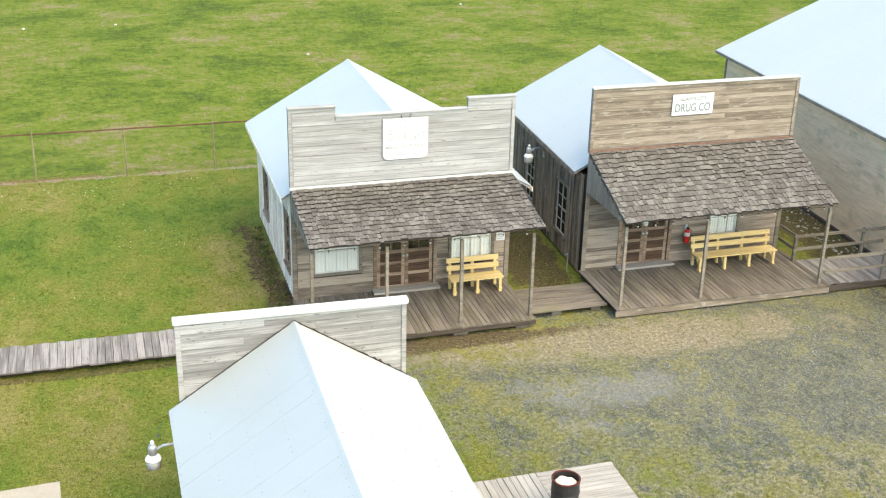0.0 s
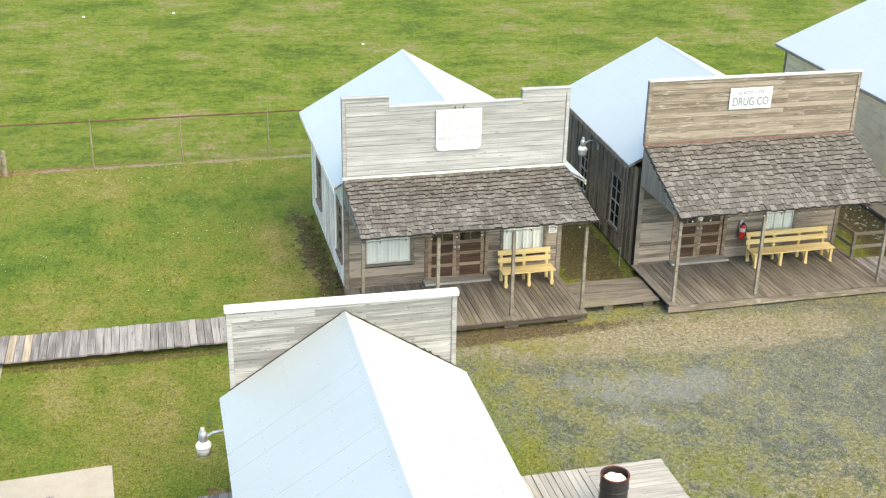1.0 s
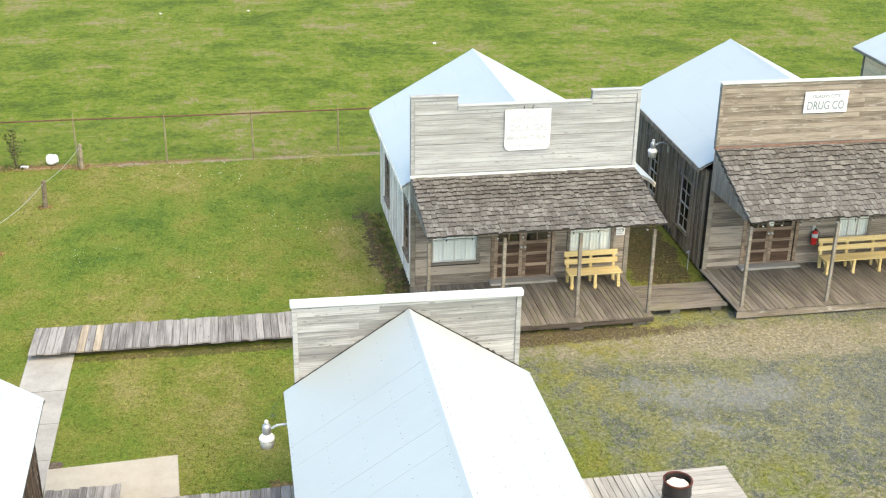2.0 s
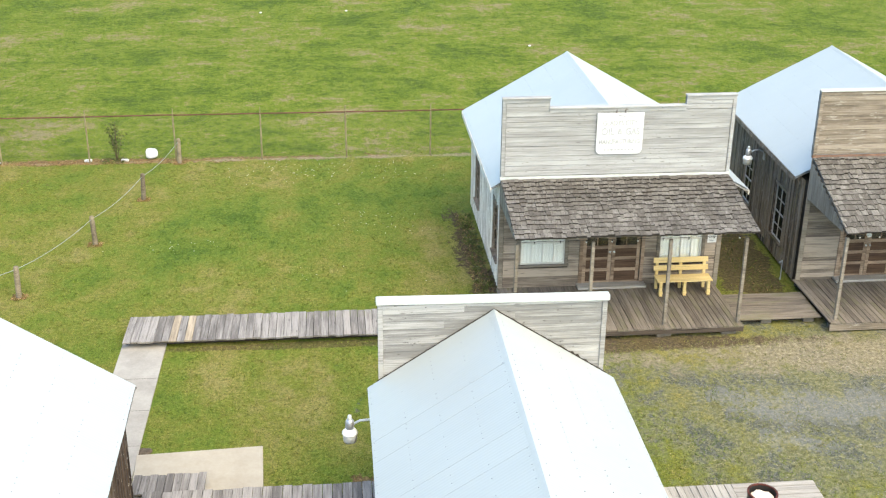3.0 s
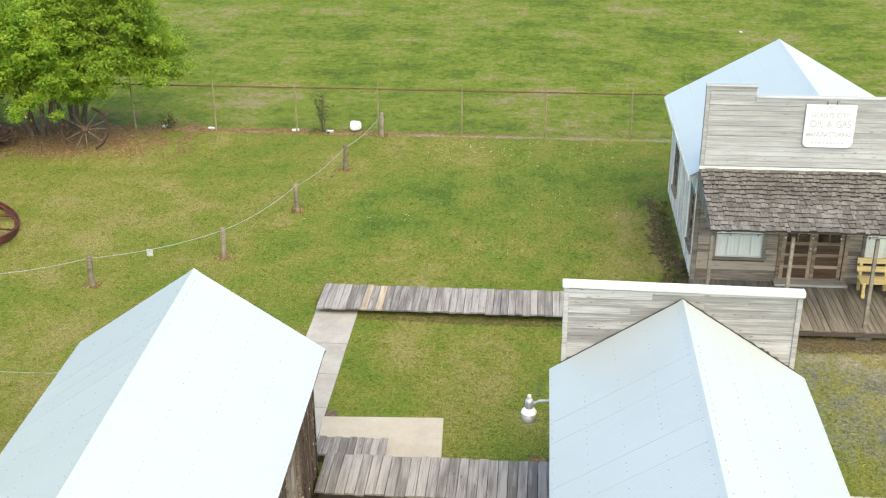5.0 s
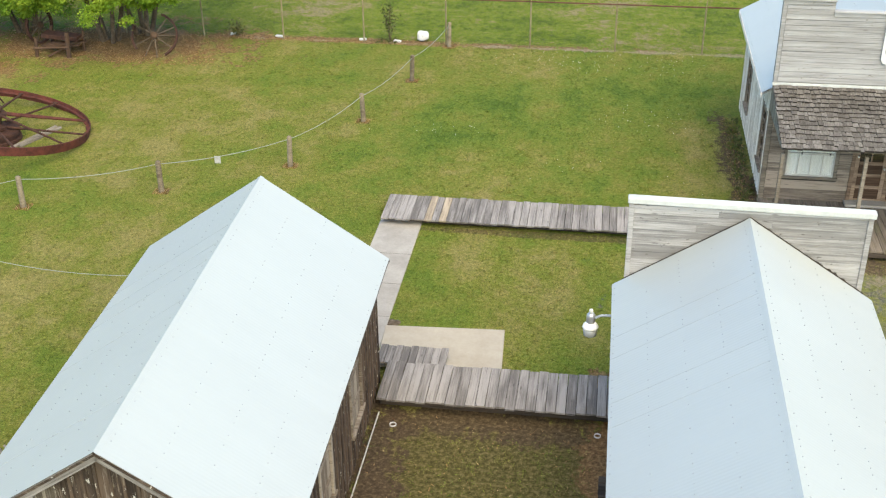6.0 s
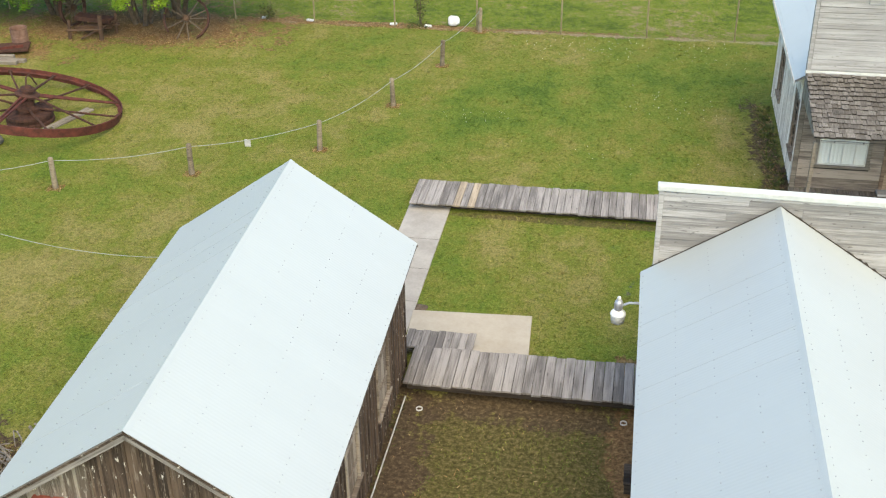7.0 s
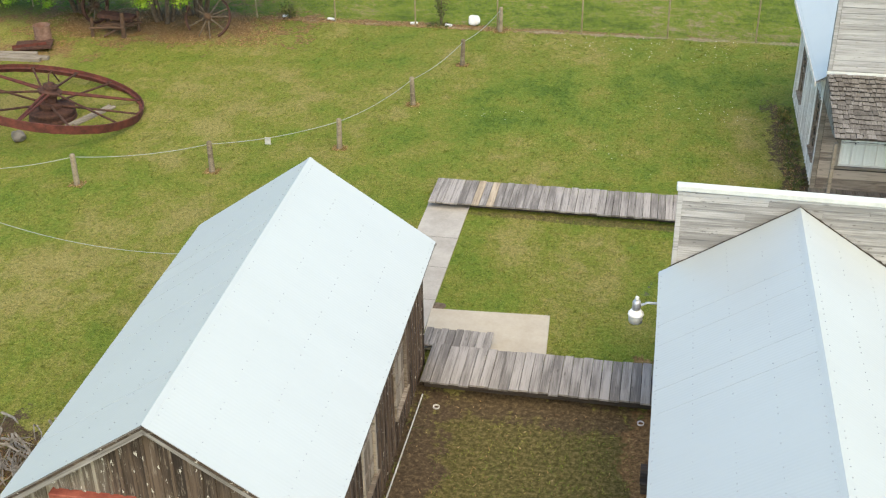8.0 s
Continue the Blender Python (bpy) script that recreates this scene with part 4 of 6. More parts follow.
# ---------------------------------------------------------------- the two storefronts on the street
def storefront(name, label, x0, x1, y, depth, eave, ridge, top_profile, shed_top, shed_y, shed_z, face, side_mat, wins, door, deck_y, deck_x, cap_mat, side_wins, askew=0.0, over_right=0.22):
    """A shop with a false front, a shingled porch and a metal gable roof behind."""
    xm = (x0 + x1) / 2
    b = thing(name, xm, y + depth / 2, 0, label, "building")
    FLOOR = 0.3
    m = frame_of((0, y, 0), "-y")
    holes = [(w[0], w[1], w[2], w[3]) for w in wins] + [(door[0], door[1], FLOOR, door[2])]
    # front wall and false front
    facade = part("front_wall", holed(x0 + 0.06, x1 - 0.06, 0.05, shed_top, holes, 0.12, m), DARK, b, "weathered board front wall under the porch")
    lap_siding(m, x0 + 0.14, x1 - 0.14, 0.12, shed_top - 0.05, 0.125, [(h[0] - 0.1, h[1] + 0.1, h[2] - 0.07, h[3] + 0.1) for h in holes], PORCH_BOARD, facade, joint=2.4)
    for a in (x0, x1 - 0.13):
        part("corner_board", boxed(a, a + 0.13, 0.1, shed_top, 0.0, 0.04, m, 0.004), POST_WOOD, facade)
    bm = bmesh.new()
    for a, c, t in top_profile:
        box(bm, a, c, y, y + 0.1, shed_top, t)
    bmesh.ops.remove_doubles(bm, verts=bm.verts, dist=0.0005)
    front = part("false_front", bm, GREY_BOARD, b, "tall false front of horizontal boards above the porch")
    mid = min(p[2] for p in top_profile)
    lap_siding(m, x0 + 0.11, x1 - 0.11, shed_top + 0.1, mid - 0.07, 0.138, [], face, front, joint=4.6, lap=0.007)
    for a, c, t in top_profile:
        if t > mid + 0.05:
            lap_siding(m, max(a, x0 + 0.11), min(c, x1 - 0.11), mid - 0.07, t - 0.07, 0.14, [], face, front, joint=3, lap=0.014)
        part("top_cap", boxed(a - 0.015, c + 0.015, y - 0.075, y + 0.115, t, t + 0.045, None, 0.008), WHITE_PAINT if face is TAN_BOARD else face, front, "pale weathered cap board")
        part("top_trim", boxed(a + 0.002, c - 0.002, t - 0.1, t, 0.0, 0.04, m, 0.004), face, front)
    for a in (x0, x1 - 0.1):
        t = next(p[2] for p in top_profile if p[0] <= a + 0.05 <= p[1])
        part("edge_trim", boxed(a, a + 0.1, shed_top + 0.08, t - 0.1, 0.0, 0.04, m, 0.004), face, front)
    part("flashing", boxed(x0 - 0.02, x1 + 0.02, shed_top, shed_top + 0.075, 0.0, 0.06, m, 0.006), cap_mat, front)
    # shell behind
    y1 = y + depth
    ml, mr, mb = frame_of((x0 + 0.1, 0, 0), "-x"), frame_of((x1 - 0.1, 0, 0), "+x"), frame_of((0, y1, 0), "+y")
    shell = []
    lh = [(-w[1], -w[0], w[2], w[3]) for w in side_wins]
    left = part("left_wall", holed(-y1, -y - 0.125, 0.08, eave - 0.12, lh, 0.1, ml), DARK, b, "weathered board and batten side wall")
    battens(ml, -y1 + 0.02, -y - 0.13, 0.1, eave - 0.13, 0.24, [(h[0] - 0.09, h[1] + 0.09, h[2] - 0.07, h[3] + 0.1) for h in lh], side_mat, left)
    for w in side_wins:
        shell.append(window(b, ml, -w[1], -w[0], w[2], w[3], 2, 4, DOOR_WOOD if side_mat is PALE_BATTEN else PALE_SASH, curtain=False, casing=DOOR_WOOD if side_mat is PALE_BATTEN else side_mat, depth=0.03))
    right = part("right_wall", holed(y + 0.125, y1, 0.08, eave - 0.12, [], 0.1, mr), DARK, b, "weathered board and batten side wall")
    battens(mr, y + 0.14, y1 - 0.02, 0.1, eave - 0.13, 0.24, [], side_mat, right)
    sl = (ridge - eave) / (xm - x0 + 0.22)
    gable = lambda u: ridge - 0.14 - sl * abs(u + xm)
    back = part("back_wall", holed(-x1 + 0.2, -x0 - 0.2, 0.08, ridge, [], 0.1, mb, top=gable), DARK, b)
    battens(mb, -x1 + 0.2, -x0 - 0.2, 0.1, lambda u: gable(u) - 0.02, 0.26, [], side_mat, back)
    part("floor", boxed(x0 + 0.2, x1 - 0.2, y + 0.13, y1 - 0.12, 0.1, 0.26), DARK, b)
    # metal roof
    e0, e1 = x0 - 0.22, x1 + over_right
    low = {e0: eave, e1: ridge - sl * (e1 - xm)}
    bm = bmesh.new()
    for xe in (e0, e1):
        vs = [bm.verts.new(p) for p in ((xm, y + 0.12, ridge - 0.03), (xe, y + 0.12, low[xe] - 0.03), (xe, y1 + 0.3, low[xe] - 0.03), (xm, y1 + 0.3, ridge - 0.03))]
        bm.faces.new(vs if xe < xm else vs[::-1])
    bmesh.ops.remove_doubles(bm, verts=bm.verts, dist=0.001)
    thicken(bm, (0, 0, -0.04))
    roof = part("roof", bm, GREY_BOARD, b, "gable roof of white corrugated metal sheets")
    for xe in (e0, e1):
        sheet_roof(roof, xm, ridge, xe, low[xe], y + 0.12, y1 + 0.32)
        part("fascia", boxed(min(xe, xe + (0.03 if xe > xm else -0.03)), max(xe, xe + (0.03 if xe > xm else -0.03)), y + 0.12, y1 + 0.3, low[xe] - 0.15, low[xe] - 0.01, None, 0.004), side_mat, roof)
    ridge_cap(roof, xm, ridge, y + 0.12, y1 + 0.33, sl, sl)
    # the shell stands a little askew behind its front
    about = Matrix.Translation((e1, y + 0.12, 0)) @ Matrix.Rotation(radians(askew), 4, "Z") @ Matrix.Translation((-e1, -y - 0.12, 0))
    for ob in shell + [left, right, back, roof]:
        ob.matrix_basis = about @ ob.matrix_basis
    # windows and doors
    for w in wins:
        window(b, m, w[0], w[1], w[2], w[3], w[4], 1, SASH_PAINT, casing=POST_WOOD)
    dm = (door[0] + door[1]) / 2
    panel_door(b, m, door[0] + 0.01, dm - 0.004, FLOOR + 0.02, door[2] - 0.01, dm - 0.06)
    panel_door(b, m, dm + 0.004, door[1] - 0.01, FLOOR + 0.02, door[2] - 0.01, dm + 0.06)
    for a in (door[0] - 0.1, door[1]):
        part("door_casing", boxed(a, a + 0.1, FLOOR, door[2], 0.0, 0.045, m, 0.004), DOOR_WOOD, b)
    part("door_casing", boxed(door[0] - 0.1, door[1] + 0.1, door[2], door[2] + 0.1, 0.0, 0.05, m, 0.004), DOOR_WOOD, b)
    part("door_step", boxed(door[0] - 0.15, door[1] + 0.15, FLOOR + 0.004, FLOOR + 0.075, 0.004, 0.34, m, 0.012), PALE_DECK, b, "pale worn plank at the door")
    # porch roof on posts
    d0, d1 = deck_x
    bm = bmesh.new()
    drop = (shed_top - 0.02 - shed_z) / (y - shed_y)
    vs = [bm.verts.new(p) for p in ((x0 + 0.02, shed_y + 0.09, shed_z + 0.01), (x1 - 0.02, shed_y + 0.09, shed_z + 0.01), (x1 - 0.02, y - 0.005, shed_top - 0.03), (x0 + 0.02, y - 0.005, shed_top - 0.03))]
    bm.faces.new(vs)
    thicken(bm, (0, 0, -0.03))
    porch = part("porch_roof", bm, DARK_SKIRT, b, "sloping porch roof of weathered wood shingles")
    shingle_roof(porch, x0, x1, shed_y, shed_z + 0.02, y - 0.03, shed_top + 0.0, int(xm * 10) + 5)
    part("porch_beam", boxed(x0 + 0.08, x1 - 0.08, shed_y + 0.14, shed_y + 0.24, shed_z - 0.06, shed_z + 0.015, None, 0.006), POST_WOOD, b)
    n = 9
    for i in range(n):
        u = x0 + 0.1 + (x1 - x0 - 0.2) * i / (n - 1)
        bm = bmesh.new()
        vs = []
        for yy, d in ((shed_y + 0.1, 0.05), (y - 0.03, 0.1)):
            zz = shed_z + drop * (yy - shed_y) - 0.025
            vs += [(yy, zz), (yy, zz - d)]
        q = [bm.verts.new((u + s, *p)) for s in (-0.02, 0.02) for p in vs]
        for f in ((0, 1, 3, 2), (4, 6, 7, 5), (0, 4, 5, 1), (2, 3, 7, 6), (0, 2, 6, 4), (1, 5, 7, 3)):
            bm.faces.new([q[k] for k in f])
        part("rafter", bm, PORCH_BOARD, porch)
    # boarded ends of the porch roof
    for xe in (x0 + 0.01, x1 - 0.035):
        k = 12
        for i in range(k):
            ya, yb = shed_y + 0.05 + (y - shed_y - 0.1) * i / k, shed_y + 0.05 + (y - shed_y - 0.1) * (i + 1) / k
            zt = shed_z + drop * (ya - shed_y) - 0.03
            low_z = shed_z - 0.05
            if zt - low_z > 0.06:
                t = Matrix.Translation((xe, (ya + yb) / 2, (zt + low_z) / 2)) @ Matrix(((0, 0, 1, 0), (0, 1, 0, 0), (-1, 0, 0, 0), (0, 0, 0, 1)))
                plank("end_board", t, zt - low_z, yb - ya - 0.006, 0.022, POST_WOOD, porch)
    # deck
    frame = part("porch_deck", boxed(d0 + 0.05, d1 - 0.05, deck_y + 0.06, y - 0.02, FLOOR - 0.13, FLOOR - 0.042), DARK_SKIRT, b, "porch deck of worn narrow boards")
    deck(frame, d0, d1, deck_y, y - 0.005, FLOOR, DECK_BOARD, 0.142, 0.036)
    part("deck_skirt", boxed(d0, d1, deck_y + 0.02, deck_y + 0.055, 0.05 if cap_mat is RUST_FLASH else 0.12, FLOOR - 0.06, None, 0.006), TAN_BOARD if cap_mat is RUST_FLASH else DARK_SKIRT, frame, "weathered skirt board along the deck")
    for s in (d0 + 0.3, (d0 + d1) / 2 - 0.8, (d0 + d1) / 2 + 1.0, d1 - 0.35):
        part("pier", boxed(s - 0.2, s + 0.2, deck_y + 0.12, deck_y + 0.42, -0.05, 0.12, None, 0.015), BLOCK, b, "concrete block pier")
    return b


# oil company shop
storefront("oil_company_shop", "silvery board false-front shop with shingled porch and white metal roof", -3.175, 3.175, 0.0, 7.0, 3.28, 5.2,
           [(-3.175, -1.9, 5.8), (-1.9, 1.8, 5.52), (1.8, 3.175, 5.8)], 3.55, -2.75, 2.93, SILVER_BOARD, PALE_BATTEN,
           [(-2.55, -1.3, 1.0, 2.3, 4), (1.42, 2.62, 1.0, 2.3, 4)], (-0.78, 0.88, 2.36), -2.8, (-3.2, 3.05), WHITE_PAINT,
           [(0.75, 1.6, 0.8, 2.4), (4.9, 5.75, 0.8, 2.4)], over_right=0.68)
# drug store
DY = -0.1
storefront("drug_store", "brown board false-front shop with shingled porch and white metal roof", 5.46, 12.08, DY, 7.35, 3.3, 5.16,
           [(5.46, 12.08, 5.88)], 4.0, -2.8, 2.86, TAN_BOARD, OLD_BATTEN,
           [(9.62, 10.55, 1.05, 2.3, 3)], (6.7, 8.25, 2.36), -2.85, (5.4, 12.25), RUST_FLASH,
           [(1.3, 2.2, 0.68, 2.3), (4.5, 5.3, 0.68, 2.2)], askew=-2.4)


def porch_posts(xs, y, top, group):
    for x in xs:
        lean = rng.gauss(0, 0.006)
        bm = boxed(-0.044, 0.044, -0.044, 0.044, 0, top - 0.3, Matrix.Translation((x, y, 0.3)) @ Matrix.Rotation(lean, 4, "Y"), 0.008)
        single("porch_post", bm, POST_WOOD, "square weathered wooden porch post", "post", group)


porch_posts((-3.1, -1.12, 0.93, 2.93), -2.58, 2.76, "oil company porch posts")
porch_posts((5.6, 8.1, 11.98), -2.64, 2.69, "drug store porch posts")
bench(1.97, -0.62, 0.3, 1.56, 3)
bench(10.18, -0.78, 0.3, 2.68, 4)


# ---------------------------------------------------------------- signs
def sign_oil():
    s = thing("oil_company_sign", 0.02, -0.06, 4.25, "white painted sign with faded grey lettering on boards", "sign")
    m = frame_of((0.02, -0.045, 4.81), "-y")
    bm = bmesh.new()
    w, h, c = 0.635, 0.575, 0.12
    pts = [(-w, h), (-w, -h + c), (-w + c * 0.4, -h + c * 0.3), (-w + c, -h), (w - c, -h), (w - c * 0.4, -h + c * 0.3), (w, -h + c), (w, h)]
    lo, hi = [bm.verts.new((*p, 0)) for p in pts], [bm.verts.new((*p, 0.03)) for p in pts]
    bm.faces.new(lo[::-1])
    bm.faces.new(hi)
    for i in range(len(pts)):
        bm.faces.new((lo[i], lo[(i + 1) % len(pts)], hi[(i + 1) % len(pts)], hi[i]))
    part("panel", bm, SIGN_WHITE, s, "white panel with rounded lower corners", m=m)
    for text, v, hh, ww, u in (("GLADYS CITY", 0.3, 0.14, 0.95, 0), ("OIL", 0.06, 0.2, 0.36, -0.33), ("&", 0.06, 0.16, 0.13, 0.0), ("GAS", 0.06, 0.2, 0.38, 0.35), ("MANUFACTURING", -0.22, 0.13, 1.12, 0)):
        lettering(text, s, m @ Matrix.Translation((u, v, 0.033)), hh, ww, GHOST_GREY)
    bm = bmesh.new()
    for k in range(9):
        box(bm, -0.42 + 0.095 * k, -0.36 + 0.095 * k, -0.475, -0.435, 0.03, 0.035, m)
    for k in range(12):
        d = 0.012 * (k % 3)
        box(bm, -0.4 + 0.068 * k, -0.35 + 0.068 * k, 0.455 + d, 0.475 + d, 0.03, 0.035, m)
    box(bm, -0.08, 0.08, 0.5, 0.53, 0.03, 0.036, m)
    box(bm, -0.07, 0.07, -0.335, -0.315, 0.03, 0.035, m)
    part("faded_lines", bm, GHOST_GREY, s)
    bm = bmesh.new()
    for u in (-0.12, 0.12):
        tube(bm, m @ Vector((u, 0.575, 0.02)), m @ Vector((u, 0.66, 0.02)), 0.012)
    part("hanger", bm, DARK_RUST, s)


def sign_drug():
    s = thing("drug_store_sign", 8.62, DY - 0.06, 4.93, "white painted sign with grey letters on brown boards", "sign")
    m = frame_of((8.59, DY - 0.045, 5.275), "-y")
    part("panel", boxed(-0.655, 0.655, -0.31, 0.31, 0, 0.03, m, 0.004), SIGN_WHITE, s)
    lettering("GLADYS CITY", s, m @ Matrix.Translation((0, 0.17, 0.033)), 0.1, 0.85, SIGN_GREY)
    lettering("DRUG CO", s, m @ Matrix.Translation((0, -0.09, 0.033)), 0.25, 1.12, SIGN_GREY)


sign_oil()
sign_drug()
m = frame_of((2.9, -0.04, 1.62), "-y")
n = thing("paper_notice", 2.9, -0.05, 1.5, "small white notice pinned beside a window", "notice")
part("sheet", boxed(-0.13, 0.13, -0.1, 0.16, 0, 0.008, m), SIGN_WHITE, n)
bm = bmesh.new()
for k in range(4):
    box(bm, -0.1, 0.1 - 0.03 * (k % 2), 0.1 - 0.05 * k, 0.115 - 0.05 * k, 0.008, 0.011, m)
part("faded_lines", bm, SIGN_GREY, n)


def extinguisher(x, y, z):
    e = thing("fire_extinguisher", x, y, z, "red fire extinguisher with white label hung on the wall", "extinguisher")
    t = Matrix.Translation((x, y, z))
    part("cylinder", lathe(bmesh.new(), [(0.08, 0), (0.09, 0.02), (0.09, 0.34), (0.07, 0.4), (0.03, 0.43)], 16, t), RED, e, smooth=True)
    part("label", lathe(bmesh.new(), [(0.0915, 0.22), (0.093, 0.225), (0.093, 0.335), (0.0915, 0.34)], 16, t), WHITE_PAINT, e, "white paper label")
    bm = bmesh.new()
    tube(bm, (x, y, z + 0.42), (x, y, z + 0.48), 0.025)
    box(bm, x - 0.012, x + 0.012, y - 0.12, y + 0.02, z + 0.47, z + 0.5)
    part("valve_handle", bm, BLACK, e)
    bm = bmesh.new()
    pts = [(x + 0.02, y - 0.03, z + 0.45), (x + 0.1, y - 0.05, z + 0.4), (x + 0.11, y - 0.04, z + 0.2), (x + 0.1, y - 0.03, z + 0.1)]
    sweep(bm, pts, 0.012)
    part("hose", bm, BLACK, e)
    part("bracket", boxed(x - 0.05, x + 0.05, y + 0.09, y + 0.11, z + 0.1, z + 0.55), WHITE_PAINT, e, "white backing bracket")


extinguisher(8.82, DY - 0.15, 0.95)


def bulb_string(x0, x1, y, z, n):
    s = thing("string_lights", (x0 + x1) / 2, y, z - 0.1, "small clear bulbs on a cord under the porch edge", "lights", "bulb strings")
    bm = bmesh.new()
    sweep(bm, [(x0 + (x1 - x0) * i / n, y, z + 0.012 * (i % 2)) for i in range(n + 1)], 0.006, 5)
    part("cord", bm, BLACK, s)
    for i in range(n):
        u = x0 + (x1 - x0) * (i + 0.5) / n
        bm = bmesh.new()
        bmesh.ops.create_uvsphere(bm, u_segments=8, v_segments=6, radius=0.024, matrix=Matrix.Translation((u, y, z - 0.05)))
        part("bulb", bm, FROST, s, smooth=True)
        part("bulb_socket", boxed(u - 0.014, u + 0.014, y - 0.014, y + 0.014, z - 0.03, z), BLACK, s)


bulb_string(-3.0, 3.0, -2.72, 2.86, 9)
bulb_string(5.6, 11.95, -2.77, 2.78, 12)


def pendant(x, y, z, top):
    p = thing("porch_light", x, y, z, "small white glass globe hanging under the porch roof", "lamp")
    bm = bmesh.new()
    bmesh.ops.create_uvsphere(bm, u_segments=12, v_segments=9, radius=0.07, matrix=Matrix.Translation((x, y, z)))
    part("globe", bm, LENS, p, smooth=True)
    part("cord", tube(bmesh.new(), (x, y, z + 0.06), (x, y, top), 0.01), BLACK, p)


pendant(6.55, -1.9, 2.42, 3.2)
yard_lamp(5.17, 3.9, 2.5, 5.7, "grey barn lamp on a bent arm above an alley")


# ---------------------------------------------------------------- decks and walkways round them
def walkway(name, label, x0, x1, y0, y1, z, material, step, along="y", fresh=(), piers=(), ragged=0.025):
    w = thing(name, (x0 + x1) / 2, (y0 + y1) / 2, 0, label, "walkway")
    for yy in (y0 + 0.36, (y0 + y1) / 2, y1 - 0.36):
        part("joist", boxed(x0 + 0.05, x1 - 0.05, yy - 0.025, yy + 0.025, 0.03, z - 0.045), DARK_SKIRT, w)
    # added board whose dark colour makes the shadow band below the planks
    part("bearer", boxed(x0 + 0.03, x1 - 0.03, y0 + 0.26, y0 + 0.3, -0.03, z - 0.045), DARK_SKIRT, w, "added edge timber, coloured dark for the shade under the planks")
    deck(w, x0, x1, y0, y1, z, material, step, 0.042, along, ragged, fresh=fresh, name="plank")
    for u in piers:
        part("pier", boxed(u - 0.15, u + 0.15, y0 + 0.12, y0 + 0.4, -0.04, z - 0.06, None, 0.012), BLOCK, w, "low concrete block")
    return w


walkway("lawn_boardwalk", "grey plank boardwalk across the lawn", -13.2, -3.24, -2.33, -0.93, 0.23, WALK_BOARD, 0.196, fresh=(6, 8))
walkway("bridge_walkway", "wide planks bridging two porches", 3.08, 5.36, -2.28, -0.75, 0.22, DECK_BOARD, 0.25, along="x", piers=(3.9, 5.1))
walkway("rear_boardwalk", "grey plank boardwalk between two sheds", -11.74, -6.86, -10.48, -9.13, 0.34, WALK_BOARD, 0.2)
walkway("step_platform", "low plank step beside a boardwalk", -12.0, -10.5, -9.1, -8.45, 0.3, WALK_BOARD, 0.16)
walkway("side_deck", "pale grey plank deck beside a shed", -2.1, 0.43, -14.2, -9.66, 0.22, PALE_DECK, 0.15, ragged=0.006)
walkway("deck_landing", "pale grey plank landing with boards laid crosswise", 0.435, 2.2, -14.2, -9.66, 0.22, PALE_DECK, 0.15, along="x", ragged=0.006)


def ramp_and_rails():
    r = thing("access_ramp", 15, -1.9, 0, "plank ramp with grey timber handrails beside a porch", "ramp")
    part("ramp_frame", boxed(12.3, 19.0, -2.66, -1.0, 0.02, 0.12), DARK_SKIRT, r)
    deck(r, 12.28, 19.0, -2.72, -0.95, 0.29, WALK_BOARD, 0.142, 0.036, slope=-0.016, name="plank")
    part("edge_board", boxed(12.3, 19, -2.78, -2.74, 0.05, 0.24, None, 0.005), DARK_SKIRT, r)
    for y, xs in ((-1.0, (12.15, 14.55, 17.2)), (-2.7, (14.1, 16.6, 18.9))):
        for x in xs:
            part("rail_post", boxed(x - 0.045, x + 0.045, y - 0.045, y + 0.045, 0.05, 1.18, None, 0.006), POST_WOOD, r)
        a = 12.05
        for h in (0.72, 1.14):
            plank("handrail", Matrix.Translation(((a + 19) / 2, y - 0.06, h)) @ Matrix.Rotation(math.pi / 2, 4, "X"), 19 - a, 0.1, 0.035, POST_WOOD, r)
    for h in (0.72, 1.14):
        plank("handrail", Matrix.Translation((12.1, -0.6, h)) @ Matrix.Rotation(math.pi / 2, 4, "Z") @ Matrix.Rotation(math.pi / 2, 4, "X"), 0.9, 0.1, 0.035, POST_WOOD, r)


ramp_and_rails()
bm = boxed(-13.25, -12.12, -9.3, -1.9, -0.1, 0.035, None, 0.012)
single("concrete_path", bm, CONCRETE, "straight grey concrete garden path", "path", kind="structure")
bm = bmesh.new()
for yy in (-3.9, -5.4, -6.9):
    box(bm, -13.24, -12.13, yy - 0.008, yy + 0.008, 0.03, 0.0365)
single("path_joints", bm, BLOCK, "dark joints across the path", "joint", kind="structure")
bm = boxed(-1.37, 1.37, -0.82, 0.8, -0.1, 0.045, Matrix.Translation((-10.735, -8.0, 0)) @ Matrix.Rotation(radians(3.0), 4, "Z"), 0.012)
single("concrete_slab", bm, SLAB, "sandy concrete slab set in the lawn", "slab", kind="structure")


